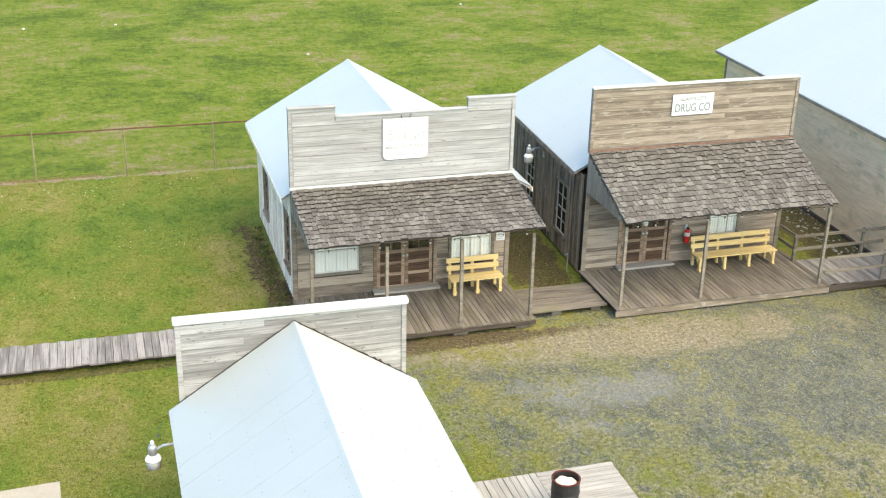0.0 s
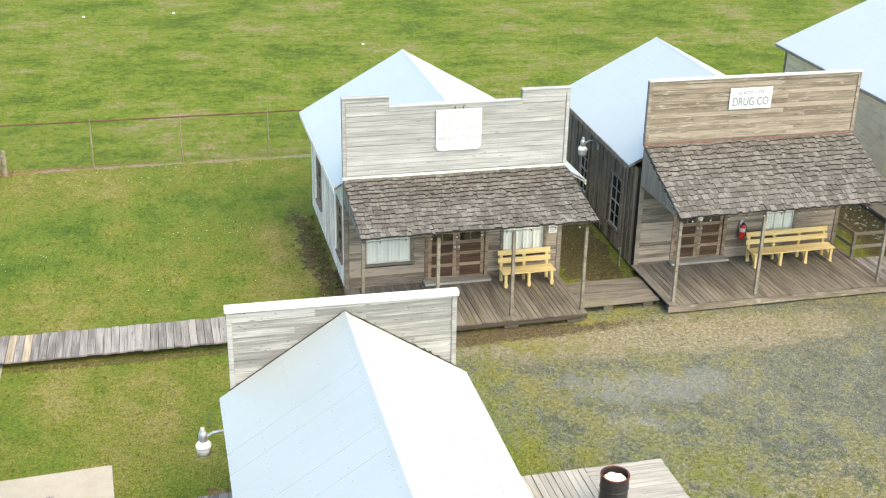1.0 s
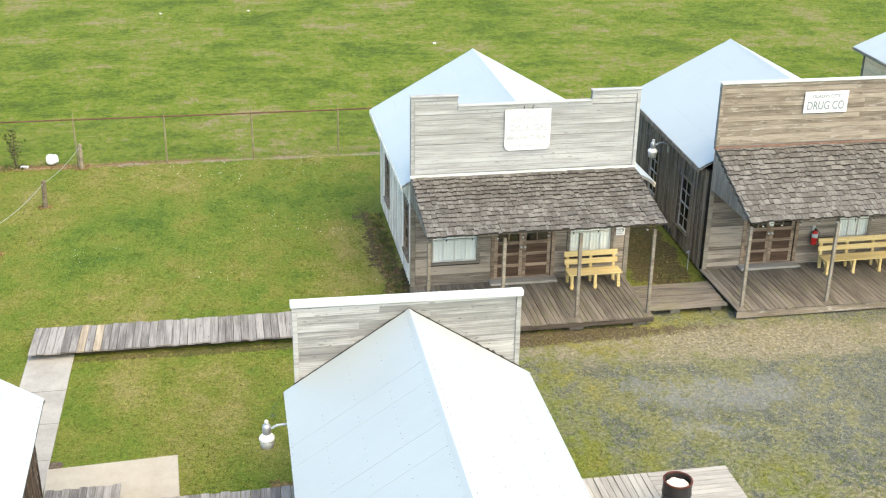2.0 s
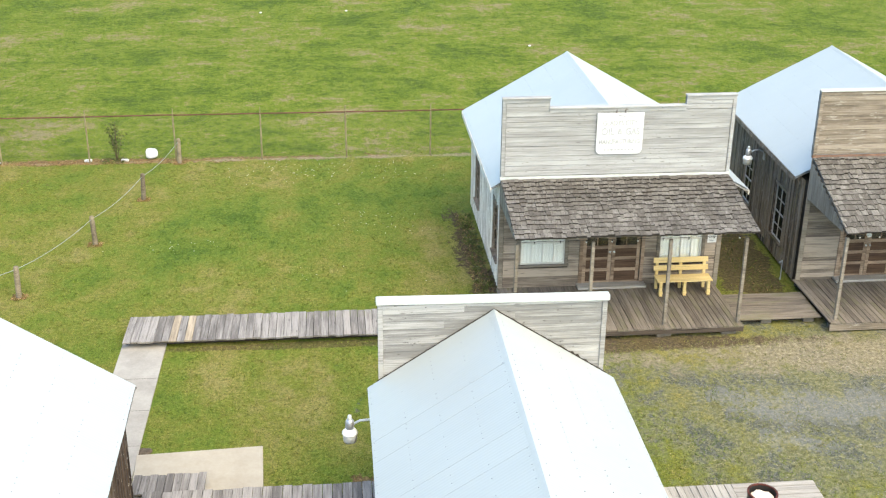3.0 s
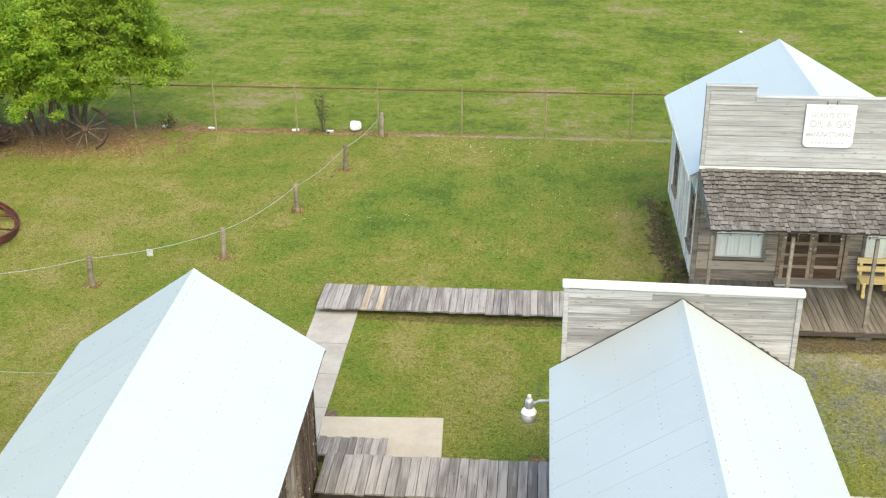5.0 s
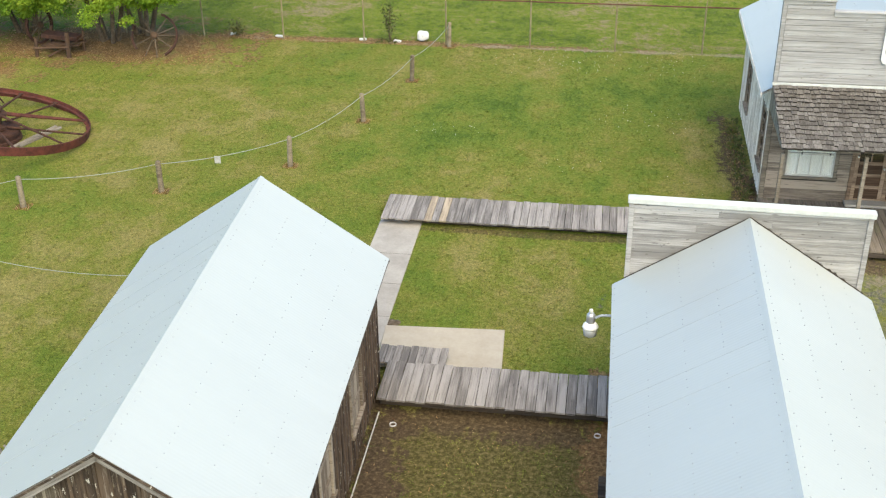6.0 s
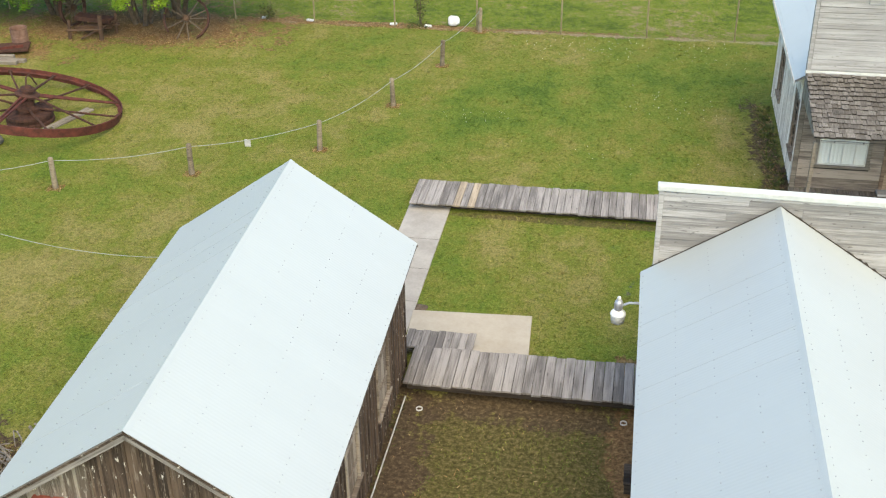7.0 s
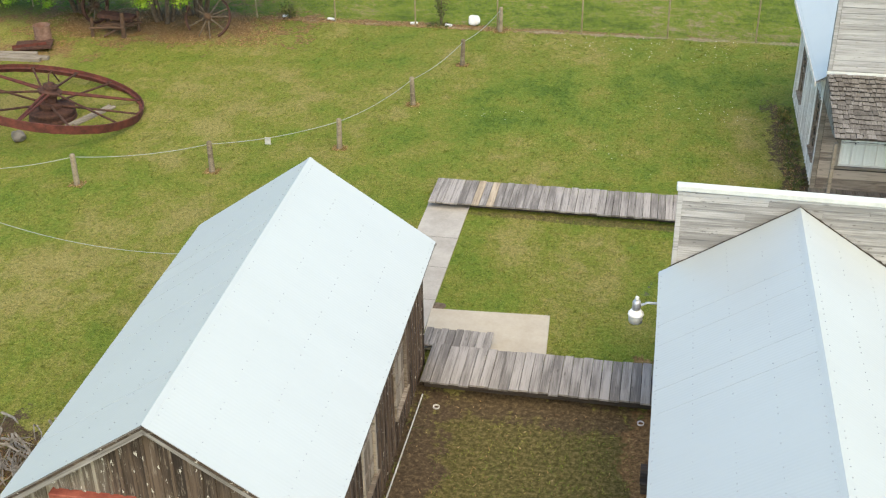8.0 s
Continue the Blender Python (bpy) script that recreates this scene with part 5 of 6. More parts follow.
# ---------------------------------------------------------------- sheds near the camera
def shed(name, label, xm, half, y0, y1, eave, ridge, wall_mat, over=0.2, front_gap=0.25, back_gap=0.0, right_wins=(), rear_door=None):
    """A gabled shed with upright boards; y0 is its near end, y1 its far end; the roof reaches front_gap and back_gap beyond."""
    b = thing(name, xm, (y0 + y1) / 2, 0, label, "building")
    x0, x1 = xm - half + over, xm + half - over
    sl = (ridge - eave) / half
    mr, ml = frame_of((x1, 0, 0), "+x"), frame_of((x0, 0, 0), "-x")
    mf, mb = frame_of((0, y0, 0), "-y"), frame_of((0, y1, 0), "+y")
    wall_top = eave + sl * over - 0.09
    rh = [tuple(w) for w in right_wins]
    pads = [(h[0] - 0.09, h[1] + 0.09, h[2] - 0.07, h[3] + 0.1) for h in rh]
    w = part("right_wall", holed(y0, y1, 0.05, wall_top, rh, 0.1, mr), DARK, b, "upright weathered boards with worn battens")
    battens(mr, y0, y1, 0.08, wall_top - 0.01, 0.23, pads, wall_mat, w, strip=0.07)
    for h in rh:
        boarded_window(b, mr, *h)
    w = part("left_wall", holed(-y1, -y0, 0.05, wall_top, [], 0.1, ml), DARK, b, "upright weathered boards with worn battens")
    battens(ml, -y1, -y0, 0.08, wall_top - 0.01, 0.23, [], wall_mat, w, strip=0.07)
    gf = lambda u: ridge - 0.09 - sl * abs(u - xm)
    gb = lambda u: ridge - 0.09 - sl * abs(u + xm)
    holes = [rear_door] if rear_door else []
    w = part("near_gable", holed(x0 + 0.1, x1 - 0.1, 0.05, ridge, [], 0.1, mf, top=gf), DARK, b, "upright weathered gable boards with flaking paint")
    split = x0 + 0.33 * (x1 - x0)
    battens(mf, x0, split, 0.08, lambda u: gf(u) - 0.03, 0.2, holes, FADED_BATTEN, w, strip=0.05)
    battens(mf, split, x1, 0.08, lambda u: gf(u) - 0.03, 0.2, [h for h in holes if h[1] > split], wall_mat, w, strip=0.05)
    w = part("far_gable", holed(-x1 + 0.1, -x0 - 0.1, 0.05, ridge, [], 0.1, mb, top=gb), DARK, b)
    battens(mb, -x1, -x0, 0.08, lambda u: gb(u) - 0.03, 0.2, [], wall_mat, w, strip=0.05)
    if rear_door:
        h = rear_door
        part("door_lintel", boxed(h[0] - 0.1, h[1] + 0.1, h[3], h[3] + 0.12, 0.0, 0.16, mf, 0.006), RED_RUST, b, "rusty red lintel over the shed door")
        d = part("shed_door", boxed(h[0], h[1], h[2], h[3], 0.004, 0.02, mf), DARK, b)
        battens(mf @ Matrix.Translation((0, 0, 0.02)), h[0], h[1], h[2], h[3], 0.18, [], SHUTTER, d, strip=0.04)
    ya, yb = y0 - front_gap, y1 + back_gap
    bm = bmesh.new()
    for s in (-1, 1):
        vs = [bm.verts.new(p) for p in ((xm, ya, ridge - 0.03), (xm + s * half, ya, eave - 0.03), (xm + s * half, yb, eave - 0.03), (xm, yb, ridge - 0.03))]
        bm.faces.new(vs if s < 0 else vs[::-1])
    bmesh.ops.remove_doubles(bm, verts=bm.verts, dist=0.001)
    thicken(bm, (0, 0, -0.035))
    roof = part("roof", bm, DARK_BATTEN, b, "gable roof of white corrugated metal sheets")
    for s in (-1, 1):
        sheet_roof(roof, xm, ridge, xm + s * half, eave, ya, yb, seams=True)
        # barge boards up the gable
        a, c = Vector((xm + s * half, 0, eave - 0.05)), Vector((xm, 0, ridge - 0.05))
        along = (c - a).normalized()
        for yy in (ya + 0.02, yb - 0.02):
            yv = Vector((0, 1, 0)).cross(along)
            mm = Matrix((along, yv, along.cross(yv))).transposed().to_4x4()
            plank("barge_board", Matrix.Translation((a + c) / 2 + Vector((0, yy, -0.04))) @ mm, (c - a).length, 0.13, 0.025, WALK_BOARD, roof)
    ridge_cap(roof, xm, ridge, ya - 0.01, yb + 0.01, sl, sl)
    return b


PLANK_SHED = shed("plank_shed", "dark brown board shed with a white metal roof", -14.02, 2.5, -17.72, -9.6, 2.95, 4.66, DARK_BATTEN, right_wins=[(-12.4, -11.5, 0.85, 2.35), (-15.0, -14.2, 0.95, 2.35)], back_gap=0.25, over=0.27, rear_door=(-15.6, -14.5, 0.1, 3.04))
PLANK_SHED.rotation_euler.z = radians(1.1)
shed("false_front_shed", "board shed with a false front and white metal roof", -4.63, 2.47, -20.5, -9.36, 2.69, 4.31, DARK_BATTEN, back_gap=0.05)


def shed_front():
    """The tall board front that hides the shed's far gable; its back shows above the roof."""
    f = thing("shed_false_front", -4.64, -9.2, 0, "back of a tall grey weathered board false front", "false front")
    x0, x1, z1, y = -6.89, -2.37, 4.475, -9.22
    mb = frame_of((0, y, 0), "-y")
    core = part("board_core", boxed(x0 + 0.02, x1 - 0.02, y, y + 0.03, 0.2, z1 - 0.01), BACK_BOARD, f)
    lap_siding(mb, x0 + 0.1, x1 - 0.1, 0.3, z1 - 0.08, 0.165, [], BACK_BOARD, core, name="back_board", joint=2.6, lap=0.012)
    mf = frame_of((0, y + 0.03, 0), "+y")
    lap_siding(mf, -x1 + 0.1, -x0 - 0.1, 0.3, z1 - 0.08, 0.165, [], SILVER_BOARD, core, joint=2.2)
    for a in (x0, x1 - 0.1):
        part("edge_post", boxed(a, a + 0.1, y - 0.045, y + 0.06, 0.1, z1, None, 0.006), BACK_BOARD, f)
    part("top_trim", boxed(x0 + 0.1, x1 - 0.1, y - 0.04, y - 0.0, z1 - 0.09, z1 - 0.022, None, 0.005), BACK_BOARD, f)
    part("top_cap", boxed(-2.29, 2.29, -0.09, 0.1, -0.02, 0.1, Matrix.Translation(((x0 + x1) / 2, y, z1 + 0.005)) @ Matrix.Rotation(0.013, 4, "Y"), 0.014), WHITE_PAINT, f, "white painted cap board")


shed_front()
# dark torn felt where the roof meets the front
f = thing("roof_edge_felt", -4.65, -9.3, 2.7, "torn dark felt along the roof's end", "felt")
rr = random.Random(4)
for s in (-1, 1):
    bm = bmesh.new()
    prev = None
    for i in range(41):
        k = i / 40
        x = -4.63 + s * 2.3 * k
        z = (4.325 if s > 0 else 4.315) - (4.31 - 2.69) / 2.47 * 2.3 * k
        h = rr.uniform(0.0, 0.05) if (s > 0 and rr.random() < 0.2) else rr.uniform(0.0, 0.006)
        row = [bm.verts.new((x, -9.275, z - 0.02)), bm.verts.new((x, -9.275, z + 0.012 + h)), bm.verts.new((x, -9.283, z + 0.012 + h)), bm.verts.new((x, -9.3, z + 0.006))]
        if prev:
            for q in range(3):
                bm.faces.new((prev[q], row[q], row[q + 1], prev[q + 1]))
        prev = row
    part("felt_strip", bm, DARK, f)
yard_lamp(-7.49, -10.1, 2.07, -6.92, "pale barn lamp on a pipe arm at a shed eave")


# long building beside the drug store
def long_building():
    x0, xr, y0, y1, eave, ridge = 15.8, 21.6, -7.0, 10.4, 3.95, 6.6
    b = thing("long_shed", xr, (y0 + y1) / 2, 0, "long sandy lap-sided building with a white metal roof", "building")
    ml = frame_of((x0, 0, 0), "-x")
    w = part("left_wall", holed(-y1, -y0, 0.05, eave - 0.0, [], 0.12, ml), DARK, b, "sandy horizontal lap siding")
    lap_siding(ml, -y1, -y0, 0.12, eave - 0.02, 0.2, [], PLAIN_SIDING, w, joint=4.0)
    part("corner_board", boxed(-y1 - 0.03, -y1 + 0.1, 0.1, eave, 0.0, 0.04, ml, 0.004), OLD_BATTEN, w)
    sl = (ridge - eave) / (xr - x0 + 0.3)
    mb = frame_of((0, y1, 0), "+y")
    top = lambda u: ridge - 0.12 - sl * abs(u + xr)
    w = part("back_wall", holed(-2 * xr + x0, -x0, 0.05, ridge, [], 0.12, mb, top=top), PLAIN_SIDING, b)
    mf = frame_of((0, y0, 0), "-y")
    part("front_wall", holed(x0, 2 * xr - x0, 0.05, ridge, [], 0.12, mf, top=lambda u: ridge - 0.12 - sl * abs(u - xr)), PLAIN_SIDING, b)
    mr = frame_of((2 * xr - x0, 0, 0), "+x")
    part("right_wall", holed(y0, y1, 0.05, eave, [], 0.12, mr), PLAIN_SIDING, b)
    bm = bmesh.new()
    for s in (-1, 1):
        xe = xr + s * (xr - x0 + 0.3)
        vs = [bm.verts.new(p) for p in ((xr, y0 - 0.3, ridge - 0.03), (xe, y0 - 0.3, eave - 0.03), (xe, y1 + 0.4, eave - 0.03), (xr, y1 + 0.4, ridge - 0.03))]
        bm.faces.new(vs if s < 0 else vs[::-1])
    bmesh.ops.remove_doubles(bm, verts=bm.verts, dist=0.001)
    thicken(bm, (0, 0, -0.04))
    roof = part("roof", bm, GREY_BOARD, b, "gable roof of white corrugated metal sheets")
    for s in (-1, 1):
        xe = xr + s * (xr - x0 + 0.3)
        sheet_roof(roof, xr, ridge, xe, eave, y0 - 0.3, y1 + 0.42, 0.9)
    part("fascia", boxed(x0 - 0.33, x0 - 0.3, y0 - 0.3, y1 + 0.4, eave - 0.1, eave - 0.01, None, 0.004), POST_WOOD, roof)
    ridge_cap(roof, xr, ridge, y0 - 0.31, y1 + 0.43, sl, sl)
    part("base_board", boxed(x0 - 0.12, x0, y0, y1, 0.0, 0.12, None, 0.01), DARK_SKIRT, b)
    b.matrix_basis = Matrix.Translation((15.5, 10.8, 0)) @ Matrix.Rotation(radians(-2.5), 4, "Z") @ Matrix.Translation((-15.5, -10.8, 0)) @ b.matrix_basis


long_building()


# ---------------------------------------------------------------- fence behind the lawn
def pipe_fence():
    y, top = 12.42, 1.78
    xs = [-45.1 + 3.16 * i for i in range(26)]
    f = thing("chain_link_fence", -8, y, 0, "chain-link fence with rusty pipe rail and stained posts", "fence")
    for x in xs:
        lean = rng.gauss(0, 0.008)
        bm = bmesh.new()
        tube(bm, (x, y, -0.1), (x + lean * 2, y, top + 0.02), 0.03)
        tube(bm, (x + lean * 2, y, top + 0.02), (x + lean * 2 + 0.01, y, top + 0.26), 0.02, 0.012)
        part("fence_post", bm, FENCE_POST, f)
    for a, b in zip(xs, xs[1:]):
        part("rail", tube(bmesh.new(), (a, y, top), (b, y, top + rng.gauss(0, 0.006)), 0.028), RUST_RAIL, f)
    vs, fs = [], []
    step, r = 0.085, 0.0012
    n = int((xs[-1] - xs[0]) / step)
    for i in range(n):
        for s in (-1, 1):
            x = xs[0] + i * step
            a, b = Vector((x, y, 0.03)), Vector((x + s * 1.7, y, top - 0.03))
            if not xs[0] <= b.x <= xs[-1]:
                continue
            k = len(vs)
            d = Vector((r, 0, 0))
            vs += [a - d, a + d, b + d, b - d, a + Vector((0, r * 2, 0)), b + Vector((0, r * 2, 0))]
            fs += [(k, k + 1, k + 2, k + 3), (k + 1, k + 4, k + 5, k + 2), (k + 4, k, k + 3, k + 5)]
    me = bpy.data.meshes.new("wire_mesh")
    me.from_pydata(vs, [], fs)
    me.materials.append(WIRE)
    tagged(hang(new("wire_mesh", me), f), "thin grey woven wire", kind="stuff")


pipe_fence()

# ---------------------------------------------------------------- rope barrier
ROPE_POSTS = [(-27.3, -3.9), (-23.26, -2.51), (-19.78, -1.09), (-16.58, 1.05), (-15.11, 4.7), (-14.16, 8.49), (-13.36, 12.2)]
TOPS = []
for x, y in ROPE_POSTS:
    lean = Matrix.Rotation(rng.gauss(0, 0.02), 4, "X") @ Matrix.Rotation(rng.gauss(0, 0.02), 4, "Y")
    m = Matrix.Translation((x, y, 0)) @ lean
    bm = lathe(bmesh.new(), [(0.08, -0.15), (0.082, 0.0), (0.075, 0.86), (0.07, 0.93), (0.05, 0.95)], 14, m)
    TOPS.append(m @ Vector((0, 0, 0.86)))
    single("rope_post", bm, ROPE_POST, "round weathered timber post in the lawn", "post", "rope barrier posts", smooth=True)


def sagging(name, a, b, sag, r, label):
    bm = bmesh.new()
    n = 16
    pts = [a.lerp(b, i / n) - Vector((0, 0, sag * 4 * (i / n) * (1 - i / n))) for i in range(n + 1)]
    sweep(bm, pts, r)
    return single(name, bm, ROPE, label, "rope", "barrier ropes", smooth=True), pts


for i, (a, b) in enumerate(zip(TOPS, TOPS[1:])):
    ob, pts = sagging("barrier_rope", a, b, 0.13 if i else 0.2, 0.009, "pale rope sagging between timber posts")
    if i == 2:
        p = pts[7]
        single("rope_tag", boxed(p.x - 0.09, p.x + 0.09, p.y - 0.012, p.y + 0.004, p.z - 0.2, p.z + 0.02, None, 0.004), STONE, "small pale tag hung on the rope", "tag")
sagging("barrier_rope", Vector((-26.2, -5.2, 0.86)), Vector((-17.6, -7.1, 0.86)), 0.5, 0.008, "pale rope sagging low over the grass")
for x, y in ((-26.2, -5.2), (-17.6, -7.1)):
    single("rope_post", lathe(bmesh.new(), [(0.08, -0.15), (0.075, 0.86), (0.05, 0.95)], 14, Matrix.Translation((x, y, 0))), ROPE_POST, "round weathered timber post in the lawn", "post", "rope barrier posts", smooth=True)


# ---------------------------------------------------------------- rusty machinery on the lawn
def bull_wheel(x, y, z, r):
    """The wheel leans on its hub, one edge on the ground."""
    w = thing("bull_wheel", x, y, 0, "huge rusty iron spoked wheel lying tilted on grass", "wheel")
    t = Matrix.Translation((x, y, z)) @ Vector((0, 0, 1)).rotation_difference(Vector((0.19, 0.14, 0.97))).to_matrix().to_4x4()
    rr = random.Random(21)
    bm = bmesh.new()
    n = 96
    rings = []
    for i in range(n):
        c, s = math.cos(2 * math.pi * i / n), math.sin(2 * math.pi * i / n)
        lip, sag = 0.13 + rr.uniform(-0.03, 0.025), rr.uniform(-0.01, 0.01)
        prof = [(r, -0.27 + sag), (r, -0.01), (r - 0.012, 0.0), (r - 0.035, 0.0), (r - 0.04, -0.1), (r - lip, -0.11), (r - lip - 0.01, -0.135), (r - 0.04, -0.13), (r - 0.035, -0.27 + sag)]
        rings.append([bm.verts.new((a * c, a * s, b)) for a, b in prof])
    for i in range(n):
        p, q = rings[i], rings[(i + 1) % n]
        k = len(p)
        for j in range(k):
            bm.faces.new((p[j], p[(j + 1) % k], q[(j + 1) % k], q[j]))
    rim = part("rim", bm, RUST, w, "deep red-brown rusty iron rim with a ragged inner flange", m=t)
    for i in range(36):
        a = 2 * math.pi * (i + 0.5) / 36
        part("rivet", tube(bmesh.new(), (r * math.cos(a), r * math.sin(a), -0.07), ((r + 0.015) * math.cos(a), (r + 0.015) * math.sin(a), -0.07), 0.018, 0.012, n=6), DARK_RUST, rim, m=t)
    part("hub", lathe(bmesh.new(), [(0.24, -0.6), (0.3, -0.58), (0.3, -0.42), (0.42, -0.4), (0.42, -0.3), (0.24, -0.26), (0.22, -0.02), (0.36, 0.0), (0.38, 0.08), (0.34, 0.12), (0.2, 0.13), (0.19, 0.2), (0.24, 0.21), (0.22, 0.28), (0.12, 0.29), (0.09, 0.36)], 24, t), DARK_RUST, w, "dark rusted iron hub with collars")
    part("hub_drum", lathe(bmesh.new(), [(0.7, -0.05), (0.74, 0.0), (0.74, 0.1), (0.68, 0.12), (0.68, 0.24), (0.74, 0.26), (0.73, 0.33), (0.5, 0.36), (0.3, 0.4)], 28, Matrix.Translation((x - 0.05, y + 0.02, 0))), DARK_RUST, w, "dark flanged iron drum under the hub")
    for i in range(12):
        a = 2 * math.pi * (i + 0.35 + 0.12 * math.sin(i * 4.1)) / 12
        d, e = Vector((math.cos(a), math.sin(a), 0)), Vector((-math.sin(a), math.cos(a), 0)) * 0.05
        lo = 0.05 if i % 2 else -0.34
        for k in ((-1, 1) if i % 4 == 1 else (0,)):
            bar = tube(bmesh.new(), d * 0.28 + e * k * 1.6 + Vector((0, 0, lo)), d * (r - 0.05) + e * k * 0.5 + Vector((0, 0, -0.12)), 0.04, 0.034, n=8)
            part("spoke", bar, RUST if i % 4 == 1 else DARK_RUST, w, m=t)
        part("spoke_clip", boxed(-0.09, 0.03, -0.07, 0.07, -0.15, -0.07, t @ Matrix.Translation(d * (r - 0.06)) @ Matrix.Rotation(a, 4, "Z"), 0.008), DARK_RUST, w)
    part("bent_rod", sweep(bmesh.new(), [t @ Vector(p) for p in ((-0.1, 0.1, 0.1), (-0.28, 0.4, 0.45), (-0.3, 0.62, 0.5), (-0.2, 1.0, 0.1))], 0.025), DARK_RUST, w, "bent rusty rod")


bull_wheel(-26.15, 1.82, 0.85, 2.885)
for i, (x, y, a, l) in enumerate([(-25.12, 2.1, 70, 1.9), (-24.93, 2.15, 69, 1.7)]):
    ob = plank("loose_timber", Matrix.Translation((x, y, 0.01)) @ Matrix.Rotation(radians(a), 4, "Z"), l, 0.12, 0.06, POST_WOOD, None)
    tagged(ob, "pale weathered timber lying under the iron wheel", "timber", "loose timbers")
for i, (x, y, a, l) in enumerate([(-30.4, 6.5, 3, 2.6), (-30.2, 6.75, 1, 2.6), (-30.6, 7.0, 5, 2.2)]):
    ob = plank("loose_timber", Matrix.Translation((x, y, 0.0)) @ Matrix.Rotation(radians(a), 4, "Z"), l, 0.2, 0.12, POST_WOOD, None)
    tagged(ob, "grey weathered timber lying on the grass", "timber", "loose timbers")


def old_pump(x, y):
    p = thing("rusty_machine_base", x, y, 0, "low rusty iron plates with an upright drum", "machine")
    part("base_plate", boxed(x - 0.75, x + 0.55, y - 0.75, y + 0.15, 0.12, 0.2, Matrix.Translation((x, y, 0)) @ Matrix.Rotation(0.35, 4, "Z") @ Matrix.Translation((-x, -y, 0)), 0.01), DARK_RUST, p)
    part("foot", boxed(x - 0.5, x + 0.4, y - 0.3, y + 0.1, 0.0, 0.12), DARK_RUST, p)
    part("side_plate", boxed(x - 0.9, x + 0.3, y - 0.55, y - 0.5, 0.05, 0.3, Matrix.Translation((x, y, 0)) @ Matrix.Rotation(0.5, 4, "Z") @ Matrix.Translation((-x, -y, 0))), RUST, p)
    part("drum", lathe(bmesh.new(), [(0.29, 0.05), (0.31, 0.07), (0.3, 0.35), (0.315, 0.37), (0.3, 0.39), (0.31, 0.68), (0.32, 0.7), (0.29, 0.7), (0.28, 0.4)], 20, Matrix.Translation((x + 0.05, y + 0.35, 0))), RUST_FLASH, p, "open-topped pale rusty drum")


old_pump(-29.95, 8.05)


def spoked_wheel(x, y, r, turn, lean, label, gone=(), lost=()):
    w = thing("wagon_wheel", x, y, 0, label, "wheel", "wagon wheels")
    t = Matrix.Translation((x, y, 0.0)) @ Matrix.Rotation(radians(turn), 4, "Z") @ Matrix.Rotation(radians(90 - lean), 4, "X") @ Matrix.Translation((0, r, 0))
    bm = bmesh.new()
    n = 40
    prof = [(r, -0.06), (r, 0.06), (r - 0.075, 0.05), (r - 0.075, -0.05)]
    rings = [[bm.verts.new((a * math.cos(2 * math.pi * i / n), a * math.sin(2 * math.pi * i / n), b)) for a, b in prof] for i in range(n)]
    for i in range(n):
        if i % n in gone:
            continue
        for k in range(4):
            bm.faces.new((rings[i][k], rings[i][(k + 1) % 4], rings[(i + 1) % n][(k + 1) % 4], rings[(i + 1) % n][k]))
    part("rim", bm, DARK_RUST, w, "rusty iron rim", m=t)
    part("hub", lathe(bmesh.new(), [(0.08, -0.15), (0.13, -0.1), (0.13, 0.1), (0.08, 0.15)], 14), DOOR_PANEL, w, m=t)
    for i in range(12):
        if i in lost:
            continue
        a = 2 * math.pi * (i + 0.25 * math.sin(i * 5)) / 12
        part("spoke", tube(bmesh.new(), (0.1 * math.cos(a), 0.1 * math.sin(a), 0), ((r - 0.03) * math.cos(a), (r - 0.03) * math.sin(a), 0), 0.03, 0.024, n=6), BARK, w, m=t)


spoked_wheel(-24.0, 9.7, 0.86, 10, 34, "broken rusty wagon wheel leaning under a tree", tuple(range(8, 17)) + tuple(range(24, 33)), (3, 6, 10))
spoked_wheel(-28.9, 10.9, 0.7, 75, 4, "dark wagon wheel standing beside an old cart")


def old_cart(x, y):
    c = thing("old_cart", x, y, 0, "broken weathered wooden cart frame under trees", "cart")
    for dx, dy, h, r in ((-0.72, -0.45, 0.72, 0.07), (0.5, -0.4, 0.95, 0.09), (0.75, 0.4, 0.8, 0.06), (-0.5, 0.45, 0.9, 0.07)):
        part("upright", tube(bmesh.new(), (x + dx, y + dy, -0.05), (x + dx + 0.04, y + dy + 0.03, h), r, r * 0.85, n=9), DOOR_PANEL, c)
    part("shaft", tube(bmesh.new(), (x - 0.8, y - 0.5, 0.34), (x + 0.6, y - 0.46, 0.42), 0.045, 0.035), DOOR_PANEL, c)
    part("shaft", tube(bmesh.new(), (x - 0.2, y - 0.6, 0.08), (x + 0.95, y + 0.3, 0.62), 0.04, 0.03), DOOR_PANEL, c)
    part("rusted_bed", boxed(x - 0.7, x + 0.7, y - 0.05, y + 0.45, 0.55, 0.7, Matrix.Translation((x, y, 0)) @ Matrix.Rotation(0.07, 4, "Y") @ Matrix.Translation((-x, -y, 0)), 0.01), DARK_RUST, c, "dark rusted cart bed")
    for k in range(3):
        plank("bed_board", Matrix.Translation((x - 0.1 + 0.2 * k, y - 0.1 + 0.17 * k, 0.27 + 0.05 * k)) @ Matrix.Rotation(0.2 * k - 0.25, 4, "Z") @ Matrix.Rotation(0.2, 4, "X"), 1.3, 0.15, 0.03, DOOR_PANEL, c)


old_cart(-27.7, 9.8)


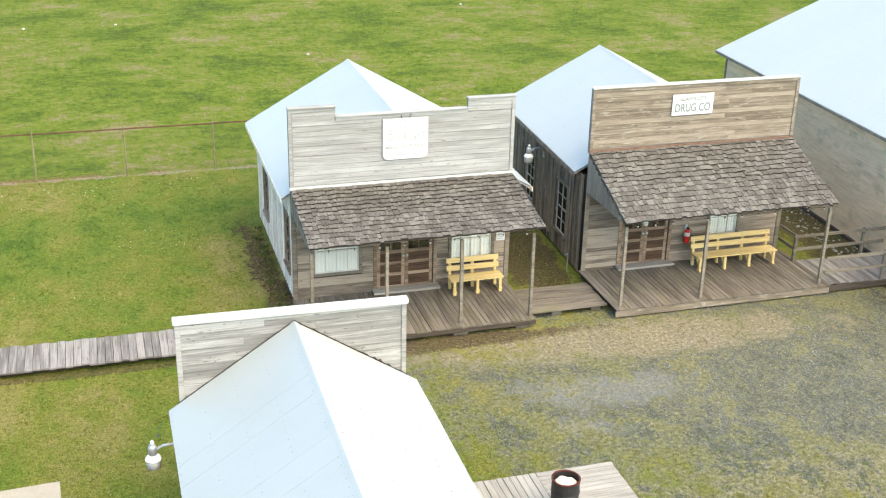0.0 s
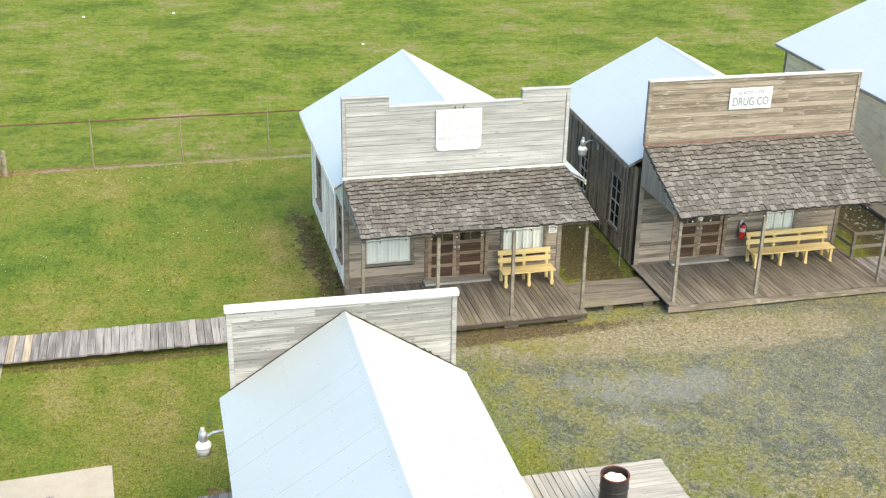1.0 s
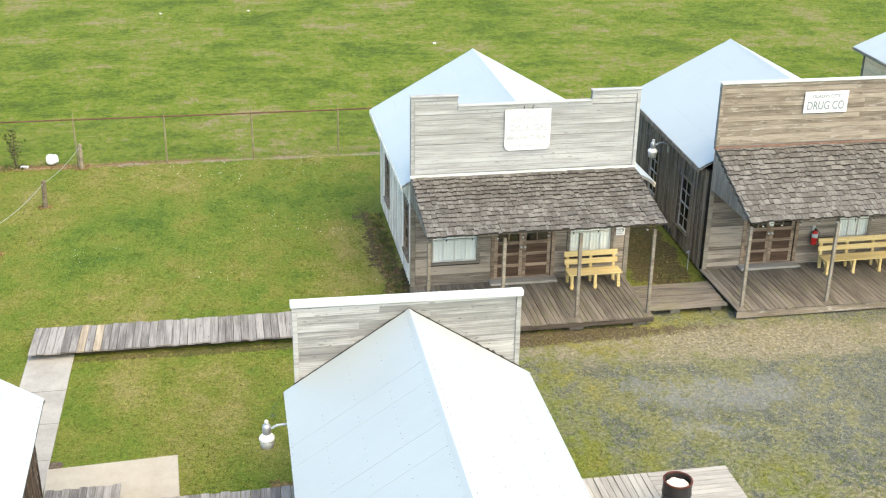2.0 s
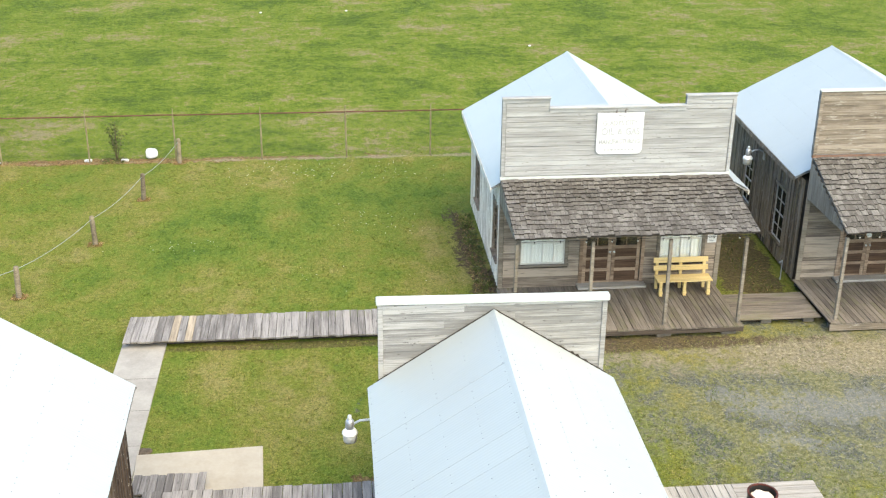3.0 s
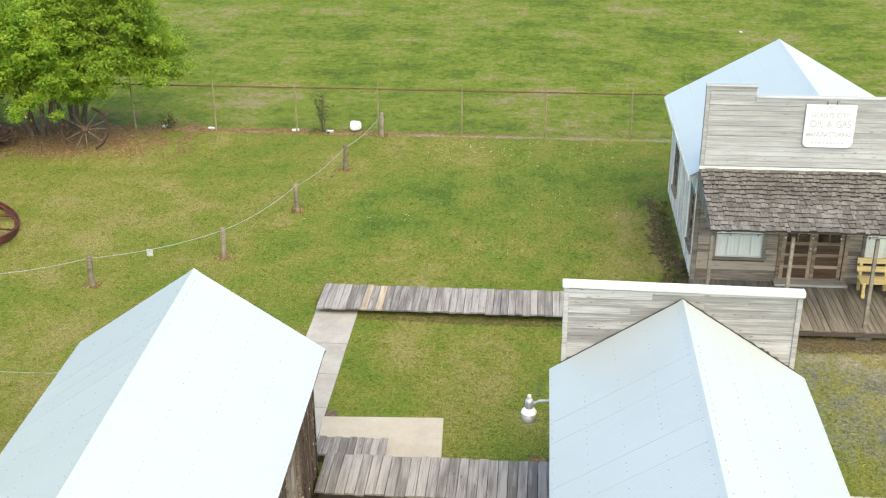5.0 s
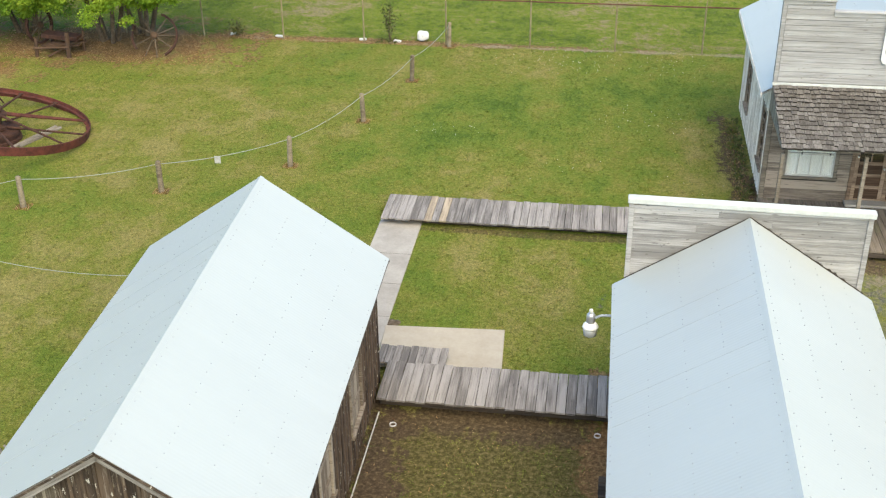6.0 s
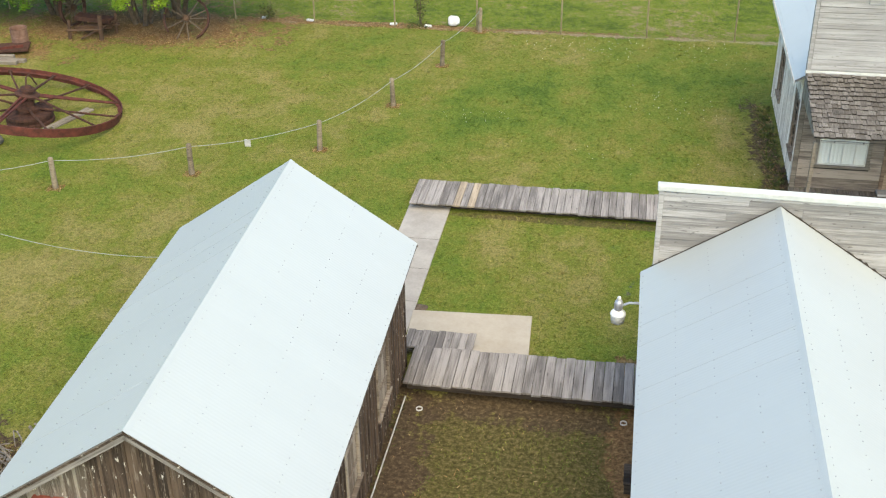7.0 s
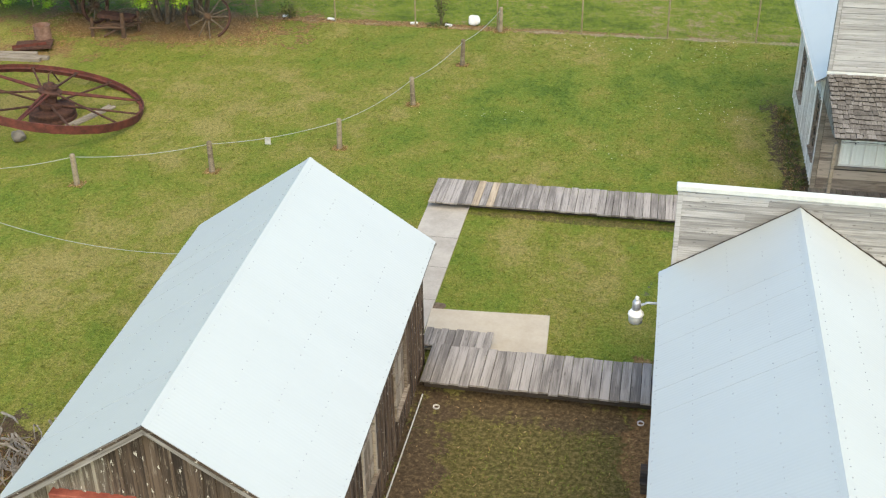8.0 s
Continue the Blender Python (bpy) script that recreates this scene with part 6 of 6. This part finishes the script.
# ---------------------------------------------------------------- trees
def tree(x, y, centre, radii, low, leaves, seed, material, label):
    """Leaning stems and limbs that carry uneven clusters of leaves."""
    r = random.Random(seed)
    t = thing("tree", x, y, 0, label, "tree", "yard trees")
    bm = bmesh.new()
    c, rad = Vector(centre), Vector(radii)
    stems = []
    for k in range(4):
        a = 1.6 * k + r.random()
        p = Vector((x + 0.25 * math.cos(a), y + 0.25 * math.sin(a), -0.1))
        q = p + Vector((0.3 * math.cos(a), 0.3 * math.sin(a), 1.2))
        s = q.lerp(c + Vector((math.cos(a) * rad.x * 0.35, math.sin(a) * rad.y * 0.35, 0)), 0.8)
        tube(bm, p, q, 0.11, 0.085, n=8, caps=False)
        tube(bm, q, s, 0.085, 0.05, n=8, caps=False)
        stems += [q, s, (q + s) / 2]
    lumps = []
    while len(lumps) < 100:
        d = Vector((r.gauss(0, 1), r.gauss(0, 1), r.gauss(0, 1))).normalized()
        f = r.uniform(0.5, 1.0) * (0.84 + 0.3 * noise.noise(d * 1.9 + Vector((seed, 0, 0))))
        wide = Vector((d.x, d.y, 0))
        if d.z < 0:
            # the skirt hangs straight down all round
            wide = wide.normalized() * (1 - 0.3 * d.z * d.z)
        p = c + Vector((wide.x * rad.x, wide.y * rad.y, d.z * (rad.z if d.z > 0 else c.z - low))) * f
        if p.z > low + 0.15:
            lumps.append(p)
    while len(lumps) < 140:
        a, f = r.uniform(0, 6.283), r.uniform(0.55, 1.0)
        lumps.append(Vector((c.x + rad.x * f * math.cos(a), c.y + rad.y * f * math.sin(a), low + 0.2 + r.random() ** 2 * 1.1)))
    for p in lumps:
        s = min(stems, key=lambda q: (q - p).length)
        m = s.lerp(p, 0.5) + Vector((r.gauss(0, 0.12), r.gauss(0, 0.12), 0.12))
        tube(bm, s, m, 0.03, 0.02, n=5, caps=False)
        tube(bm, m, p, 0.02, 0.008, n=5, caps=False)
    part("trunk", bm, BARK, t, "several grey-brown stems that fork low", smooth=True)
    g = np.random.default_rng(seed)
    per = leaves // len(lumps)
    # every lump is a handful of dense sprays with gaps between them
    pts = []
    for p in lumps:
        for q in np.array(p) + g.normal(0, 1, (6, 3)) * np.array([0.36, 0.36, 0.22]):
            pts.append(q + g.normal(0, 1, (per // 6, 3)) * np.array([0.15, 0.15, 0.08]) * g.uniform(0.6, 1.5))
    pts = np.vstack(pts)
    k = len(pts)
    up = g.normal(0, 0.55, (k, 3)) + np.array([0.1, -0.25, 0.9])
    up /= np.linalg.norm(up, axis=1)[:, None]
    a = np.cross(up, g.normal(0, 1, (k, 3)))
    a /= np.linalg.norm(a, axis=1)[:, None]
    b = np.cross(up, a)
    s = g.uniform(0.035, 0.075, (k, 1))
    quad = np.stack([pts - a * s, pts + b * s * 0.55, pts + a * s, pts - b * s * 0.55], axis=1).reshape(-1, 3)
    me = bpy.data.meshes.new("crown")
    me.from_pydata(quad.tolist(), [], np.arange(4 * k).reshape(-1, 4).tolist())
    me.materials.append(material)
    tagged(hang(new("crown", me), t), "bright spring foliage with gaps", kind="stuff")


tree(-25.4, 12.4, (-23.7, 11.7, 4.4), (3.0, 1.6, 3.4), 2.4, 120000, 3, LEAF, "bushy tree in fresh yellow-green leaf")
tree(-26.4, 11.4, (-26.2, 10.6, 3.3), (2.7, 1.7, 2.6), 1.85, 120000, 8, LEAF_MID, "low bushy tree in fresh green leaf over old wagons")
tree(-30.2, 12.2, (-30.4, 11.5, 3.5), (2.5, 1.7, 2.5), 1.3, 90000, 12, LEAF_DARK, "bushy tree in deeper green leaf")
tree(-34.5, 12.4, (-34.8, 12.0, 3.8), (2.8, 2.0, 2.9), 1.1, 50000, 17, LEAF_DARK, "bushy tree in deeper green leaf")


# ---------------------------------------------------------------- small things on the ground
def drum(x, y):
    d = thing("oil_drum", x, y, 0.22, "black steel drum with rusty rim and crumpled paper inside", "drum")
    t = Matrix.Translation((x, y, 0.22))
    bm = bmesh.new()
    n = 28
    prof = [(0.0, 0.0), (0.285, 0.0), (0.285, 0.28), (0.297, 0.3), (0.285, 0.32), (0.285, 0.57), (0.297, 0.59), (0.285, 0.61), (0.285, 0.87), (0.27, 0.87), (0.27, 0.62), (0.0, 0.6)]
    rings = [[bm.verts.new(t @ Vector((max(a, 0.001) * math.cos(2 * math.pi * i / n), max(a, 0.001) * math.sin(2 * math.pi * i / n), b))) for i in range(n)] for a, b in prof]
    for p, q in zip(rings, rings[1:]):
        for i in range(n):
            bm.faces.new((p[i], p[(i + 1) % n], q[(i + 1) % n], q[i]))
    part("body", bm, BLACK, d, smooth=False)
    bm = bmesh.new()
    rings = [[bm.verts.new(t @ Vector((a * math.cos(2 * math.pi * i / n), a * math.sin(2 * math.pi * i / n), b))) for i in range(n)] for a, b in ((0.262, 0.86), (0.298, 0.86), (0.298, 0.885), (0.262, 0.885))]
    for k in range(4):
        for i in range(n):
            bm.faces.new((rings[k][i], rings[k][(i + 1) % n], rings[(k + 1) % 4][(i + 1) % n], rings[(k + 1) % 4][i]))
    part("rim", bm, RUST, d, "rusty red rim")
    bm = bmesh.new()
    bmesh.ops.create_icosphere(bm, subdivisions=3, radius=0.24, matrix=t @ Matrix.Translation((0, 0, 0.74)))
    for v in bm.verts:
        c = v.co - t.translation
        v.co.z = t.translation.z + 0.74 + (c.z - 0.74) * 0.4 + 0.05 * noise.noise(v.co * 9)
    part("crumpled_paper", bm, CREAM_BAG, d, "cream crumpled paper")


drum(0.47, -11.2)


def lump(name, x, y, z, r, squash, material, label, category, group=""):
    bm = bmesh.new()
    bmesh.ops.create_icosphere(bm, subdivisions=3, radius=r)
    for v in bm.verts:
        v.co = v.co * (1 + 0.35 * noise.noise(v.co * (1.6 / r) + Vector((x, y, 0))))
        v.co.z *= squash
        v.co += Vector((x, y, z + r * squash * 0.8))
    return single(name, bm, material, label, category, group, smooth=True)


lump("plastic_bag", -14.45, 12.85, 0, 0.23, 0.9, TRASH, "white stuffed plastic bag by the fence", "bag")
for x, y in ((-15.4, 12.55), (-16.75, 12.6), (-20.05, 12.6), (-21.9, 12.7)):
    m = Matrix.Translation((x, y, 0)) @ Matrix.Rotation(rng.uniform(-0.5, 0.5), 4, "Z")
    single("white_litter", boxed(-0.14, 0.14, -0.06, 0.06, 0.0, 0.08, m, 0.02), TRASH, "scrap of white litter by the fence", "litter", "litter")
for x, y in ((-11.63, 38.0), (-6.73, 38.2), (2.55, 29.2), (14.2, 40.2), (0.9, 21.5)):
    m = Matrix.Translation((x, y, 0)) @ Matrix.Rotation(rng.uniform(-0.5, 0.5), 4, "Z")
    single("white_litter", boxed(-0.07, 0.07, -0.05, 0.05, 0.0, 0.06, m, 0.015), TRASH, "scrap of white litter in the field", "litter", "litter")
for k in range(4):
    x, y = rng.uniform(-3.6, -3.3), rng.uniform(-0.3, 5.5)
    m = Matrix.Translation((x, y, 0)) @ Matrix.Rotation(rng.uniform(0, 3.1), 4, "Z")
    single("scrap_board", boxed(-rng.uniform(0.03, 0.1), 0.07, -0.02, 0.02, 0.0, 0.025, m, 0.004), DRIFT, "bleached scrap of board on bare soil", "scrap", "wall scraps")
lump("stone", -26.4, 0.02, 0, 0.21, 0.85, BLOCK, "pale rough stone beside the iron wheel", "stone")
lump("tree_stump", -12.0, -7.1, -0.02, 0.17, 0.14, BARK, "low worn stump cut flat at the path", "stump")
for x, y in ((-11.32, -10.88), (-7.22, -10.72)):
    bm = bmesh.new()
    t = Matrix.Translation((x, y, 0))
    rings = [[bm.verts.new(t @ Vector((a * math.cos(math.pi * i / 10), a * math.sin(math.pi * i / 10), b))) for i in range(20)] for a, b in ((0.058, -0.05), (0.07, -0.05), (0.07, 0.03), (0.058, 0.03))]
    for k in range(4):
        for i in range(20):
            bm.faces.new((rings[k][i], rings[k][(i + 1) % 20], rings[(k + 1) % 4][(i + 1) % 20], rings[(k + 1) % 4][i]))
    single("drain_pipe", bm, TRASH, "white plastic pipe end in the soil", "pipe", "drain pipes")
bm = bmesh.new()
tube(bm, (-11.7, -17.6, 0.08), (-11.66, -10.6, 0.08), 0.016)
single("ground_pipe", bm, STONE, "thin pale pipe along the foot of a wall", "pipe")
w = thing("wooden_steps", -6.75, -12.55, 0, "low dark plank step beside a shed wall", "step")
for k in range(3):
    plank("tread", Matrix.Translation((-6.86, -12.75 + 0.2 * k, 0.24)), 0.62, 0.185, 0.035, DARK_SKIRT, w)
part("riser", boxed(-7.15, -6.6, -12.8, -12.3, 0, 0.235), DARK_SKIRT, w)
s = thing("garden_tap", 5.2, 1.0, 0, "thin grey standpipe beside a wall", "tap")
part("pipe", tube(bmesh.new(), (5.3, 0.55, 0), (5.3, 0.55, 0.62), 0.018), GALV, s)
part("spout", tube(bmesh.new(), (5.3, 0.55, 0.6), (5.2, 0.5, 0.58), 0.02), GALV, s)

def shrub(x, y, h, spread, leaves, seed):
    s = thing("fence_shrub", x, y, 0, "thin leafy shrub growing through the fence", "shrub", "fence shrubs")
    r = random.Random(seed)
    bm, pts = bmesh.new(), []
    for k in range(7):
        a = r.uniform(0, 6.28)
        tip = Vector((x + spread * math.cos(a) * r.random(), y + 0.4 * spread * math.sin(a) * r.random(), h * r.uniform(0.5, 1.0)))
        tube(bm, (x, y, 0), tip, 0.014, 0.004, n=5)
        pts += [Vector((x, y, 0)).lerp(tip, r.uniform(0.3, 1.05)) for _ in range(leaves // 7)]
    part("stems", bm, BARK, s)
    vs, fs = [], []
    for p in pts:
        p = p + Vector((r.gauss(0, 0.08), r.gauss(0, 0.08), r.gauss(0, 0.06)))
        a = Vector((r.gauss(0, 1), r.gauss(0, 1), r.gauss(0, 1))).normalized() * 0.05
        c = a.cross(Vector((r.gauss(0, 1), r.gauss(0, 1), r.gauss(0, 1)))).normalized() * 0.03
        k = len(vs)
        vs += [p - a, p + c, p + a, p - c]
        fs.append((k, k + 1, k + 2, k + 3))
    me = bpy.data.meshes.new("leaves")
    me.from_pydata(vs, [], fs)
    me.materials.append(WEED)
    tagged(hang(new("leaves", me), s), kind="stuff")


shrub(-15.7, 12.65, 1.6, 0.45, 260, 1)
shrub(-21.7, 12.5, 0.75, 0.3, 200, 2)

# heap of dead wood
h = thing("dead_wood_heap", -19.05, -14.2, 0, "heap of bleached twisted dead branches", "branches")
r = random.Random(5)
for i in range(65):
    a = r.gauss(-0.9, 0.5)
    p = Vector((-19.2 + r.gauss(0, 0.35), -13.8 + r.gauss(0, 0.45), 0.05 + abs(r.gauss(0, 0.2))))
    d = Vector((math.cos(a), math.sin(a), r.gauss(0, 0.25))) * r.uniform(0.4, 1.0)
    bm = bmesh.new()
    q = p + d * 0.5 + Vector((r.gauss(0, 0.08), r.gauss(0, 0.08), r.gauss(0, 0.08)))
    for v in (p, q, p + d):
        v.z = max(v.z, 0.03)
    e = p + d
    e.z = max(e.z, 0.03)
    rad = r.uniform(0.007, 0.032)
    tube(bm, p, q, rad, rad * 0.8, n=6)
    tube(bm, q, e, rad * 0.8, rad * 0.4, n=6)
    part("branch", bm, DRIFT, h)


# ---------------------------------------------------------------- grass, clover, weeds
def blades(name, n, boxes_in, hole_boxes, size, material, label, seed, keep=None, tufted=True):
    g = np.random.default_rng(seed)
    area = np.array([(b[1] - b[0]) * (b[3] - b[2]) * b[4] for b in boxes_in])
    pts = []
    for b, c in zip(boxes_in, (n * area / area.sum()).astype(int)):
        pts.append(np.column_stack([g.uniform(b[0], b[1], c), g.uniform(b[2], b[3], c)]))
    p = np.vstack(pts)
    half = len(p) // 2 if tufted else 0
    near = g.integers(0, max(1, half // 9), half)
    p[:half] = p[half:][near % len(p[half:])] + g.normal(0, 0.045, (half, 2))
    ok = np.ones(len(p), bool)
    for b in hole_boxes:
        ok &= ~((p[:, 0] > b[0]) & (p[:, 0] < b[1]) & (p[:, 1] > b[2]) & (p[:, 1] < b[3]))
    if keep is not None:
        ok &= keep(p, g)
    p = p[ok]
    k = len(p)
    a = g.uniform(0, 2 * np.pi, k)
    hgt = g.uniform(*size, k)
    wid = hgt * g.uniform(0.12, 0.26, k)
    lean = g.normal(0, 1.3, (k, 2)) * hgt[:, None]
    base = np.column_stack([p, np.zeros(k)])
    off = np.column_stack([np.cos(a) * wid, np.sin(a) * wid, np.zeros(k)])
    tip = np.column_stack([p + lean, hgt])
    co = np.stack([base - off, base + off, tip], axis=1).reshape(-1, 3)
    me = bpy.data.meshes.new(name)
    me.vertices.add(3 * k)
    me.vertices.foreach_set("co", co.ravel())
    me.loops.add(3 * k)
    me.loops.foreach_set("vertex_index", np.arange(3 * k, dtype=np.int32))
    me.polygons.add(k)
    me.polygons.foreach_set("loop_start", np.arange(0, 3 * k, 3, dtype=np.int32))
    me.update(calc_edges=True)
    me.materials.append(material)
    return tagged(new(name, me), label, "grass", kind="stuff")


BUILT = [(-3.3, 3.3, -2.9, 7.2), (5.3, 12.3, -2.9, 7.2), (15.6, 28, -7, 10.6), (-16.2, -11.8, -17.8, -9.5), (-6.9, -2.3, -20, -9.2), (-13.3, -3.1, -2.3, -0.9), (-13.3, -12.1, -9.3, -2.3), (-12.2, -9.3, -8.8, -7.0),
         (-11.8, -6.8, -10.6, -9.1), (3, 5.5, -2.4, -0.7), (-2.2, 2.2, -14.3, -9.7), (12.2, 19, -2.8, -0.9), (-3.5, -3.0, -1, 7)]


def off_gravel(p, g):
    c, s = math.cos(radians(-8)), math.sin(radians(-8))
    dx, dy = p[:, 0] - 12.0, p[:, 1] + 7.5
    e = np.hypot((dx * c + dy * s) / 12.0, (dy * c - dx * s) / 4.2)
    keep = e + g.normal(0, 0.16, len(p)) > 0.85
    keep &= ~((np.abs(p[:, 0] - 4.4) < 0.9) & (p[:, 1] > -0.7) & (p[:, 1] < 8) & (g.random(len(p)) < 0.85))
    e = np.hypot((p[:, 0] + 26.8) / 5.6, (p[:, 1] - 11.5) / 2.3)
    keep &= e + g.normal(0, 0.1, len(p)) > 0.95
    keep &= ~((p[:, 0] > -1.0) & (p[:, 1] < -2.8) & (p[:, 1] > -5.0 - g.normal(0, 0.3, len(p))) & (g.random(len(p)) < 0.75))
    keep &= ~((p[:, 0] < -6.6) & (p[:, 0] > -11.9) & (p[:, 1] < -10.4) & (g.random(len(p)) < 0.6))
    keep &= ~((p[:, 0] < -6.6) & (p[:, 0] > -11.9) & (p[:, 1] < -10.4) & ((p[:, 1] + g.normal(0, 0.12, len(p)) > -11.15) | (p[:, 0] + g.normal(0, 0.1, len(p)) < -11.0) | (p[:, 0] > -7.3)))
    return keep


blades("lawn_grass", 620000, [(-32, 9, -16, 12.3, 1.0), (9, 16, -12, 12, 0.7)], BUILT, (0.018, 0.045), GRASS, "short mown grass with dry tips", 1, off_gravel)
blades("field_grass", 260000, [(-36, 44, 12.6, 48, 1.0)], [], (0.025, 0.065), GRASS, "rough field grass", 2, None, False)
blades("dry_tufts", 60000, [(-1.5, 20, -12.5, -3.0, 1.0)], BUILT, (0.014, 0.045), DRY_TUFT, "dry grass tufts in the gravel", 5)
blades("leaf_litter", 45000, [(-31, -21.6, 9.1, 12.8, 1.0), (-22, -13, 12.2, 12.8, 1.0), (-11.8, -6.8, -16, -10.5, 0.03), (-3.75, -3.2, -1, 6.4, 0.8), (4.2, 5.4, -0.6, 7, 0.08), (-19.8, -18.0, -15.6, -13.2, 1.0)] + [(x - 0.22, x + 0.22, y - 0.2, y + 0.2, 4.0) for x, y in ROPE_POSTS], [], (0.016, 0.045), LITTER_CHIP, "dead leaves and chips on bare soil", 6)
blades("wall_weeds", 2200, [(-3.62, -3.2, -0.8, 6.3, 3.6), (4.2, 4.9, -0.5, 6, 0.6), (-12.0, -11.6, -15, -10.6, 0.6), (-16.2, -15.4, 12.3, 12.9, 3.0)], [], (0.03, 0.12), WEED, "weeds along a wall", 3)


def pebbles(name, n, spans, size, material, label, seed):
    """Loose stones, each a squat uneven lump, strewn over the spans (x0, x1, y0, y1)."""
    r = random.Random(seed)
    vs, fs = [], []
    for _ in range(n):
        a = r.choice(spans)
        x, y, q = r.uniform(a[0], a[1]), r.uniform(a[2], a[3]), r.uniform(*size)
        if any(b[0] < x < b[1] and b[2] < y < b[3] for b in BUILT):
            continue
        k = len(vs)
        vs += [(x + q * math.cos(1.57 * i + r.uniform(-0.4, 0.4)) * r.uniform(0.7, 1.2), y + q * math.sin(1.57 * i) * r.uniform(0.7, 1.2), q * r.uniform(0.1, 0.35)) for i in range(4)]
        vs += [(x, y, q * r.uniform(0.6, 0.9)), (x, y, -q * 0.2)]
        fs += [(k, k + 1, k + 4), (k + 1, k + 2, k + 4), (k + 2, k + 3, k + 4), (k + 3, k, k + 4), (k + 1, k, k + 5), (k + 2, k + 1, k + 5), (k + 3, k + 2, k + 5), (k, k + 3, k + 5)]
    me = bpy.data.meshes.new(name)
    me.from_pydata(vs, [], fs)
    me.materials.append(material)
    tagged(new(name, me), label, "stones", kind="stuff")


pebbles("gravel_stones", 1500, [(1.5, 19, -11.0, -4.2), (5, 19, -9.5, -4.5)], (0.008, 0.022), GRIT, "pale loose stones on the gravel", 31)
pebbles("rubble", 150, [(14.2, 15.6, -0.4, 4.5)], (0.02, 0.065), GRIT, "pale rubble strewn along a wall", 32)

g = np.random.default_rng(4)
vs, fs = [], []
cl = [(g.uniform(-26, -4), g.uniform(-0.4, 11.5)) for _ in range(6)] + [(g.uniform(-12, -5), g.uniform(9.5, 11.8)) for _ in range(12)]
for cx, cy in cl:
    for _ in range(int(g.integers(6, 22))):
        x, y = cx + g.normal(0, 0.8), cy + g.normal(0, 0.5)
        if any(b[0] < x < b[1] and b[2] < y < b[3] for b in BUILT) or y > 12.2:
            continue
        k, q, z = len(vs), g.uniform(0.007, 0.012), g.uniform(0.04, 0.07)
        vs += [(x - q, y, z), (x, y - q, z), (x + q, y, z), (x, y + q, z), (x, y, z + q), (x, y, z - q)]
        fs += [(k, k + 1, k + 4), (k + 1, k + 2, k + 4), (k + 2, k + 3, k + 4), (k + 3, k, k + 4), (k + 1, k, k + 5), (k + 2, k + 1, k + 5), (k + 3, k + 2, k + 5), (k, k + 3, k + 5)]
me = bpy.data.meshes.new("clover_flowers")
me.from_pydata(vs, [], fs)
me.materials.append(CLOVER)
tagged(new("clover_flowers", me), "small white clover heads scattered in the lawn", "flowers", kind="stuff")
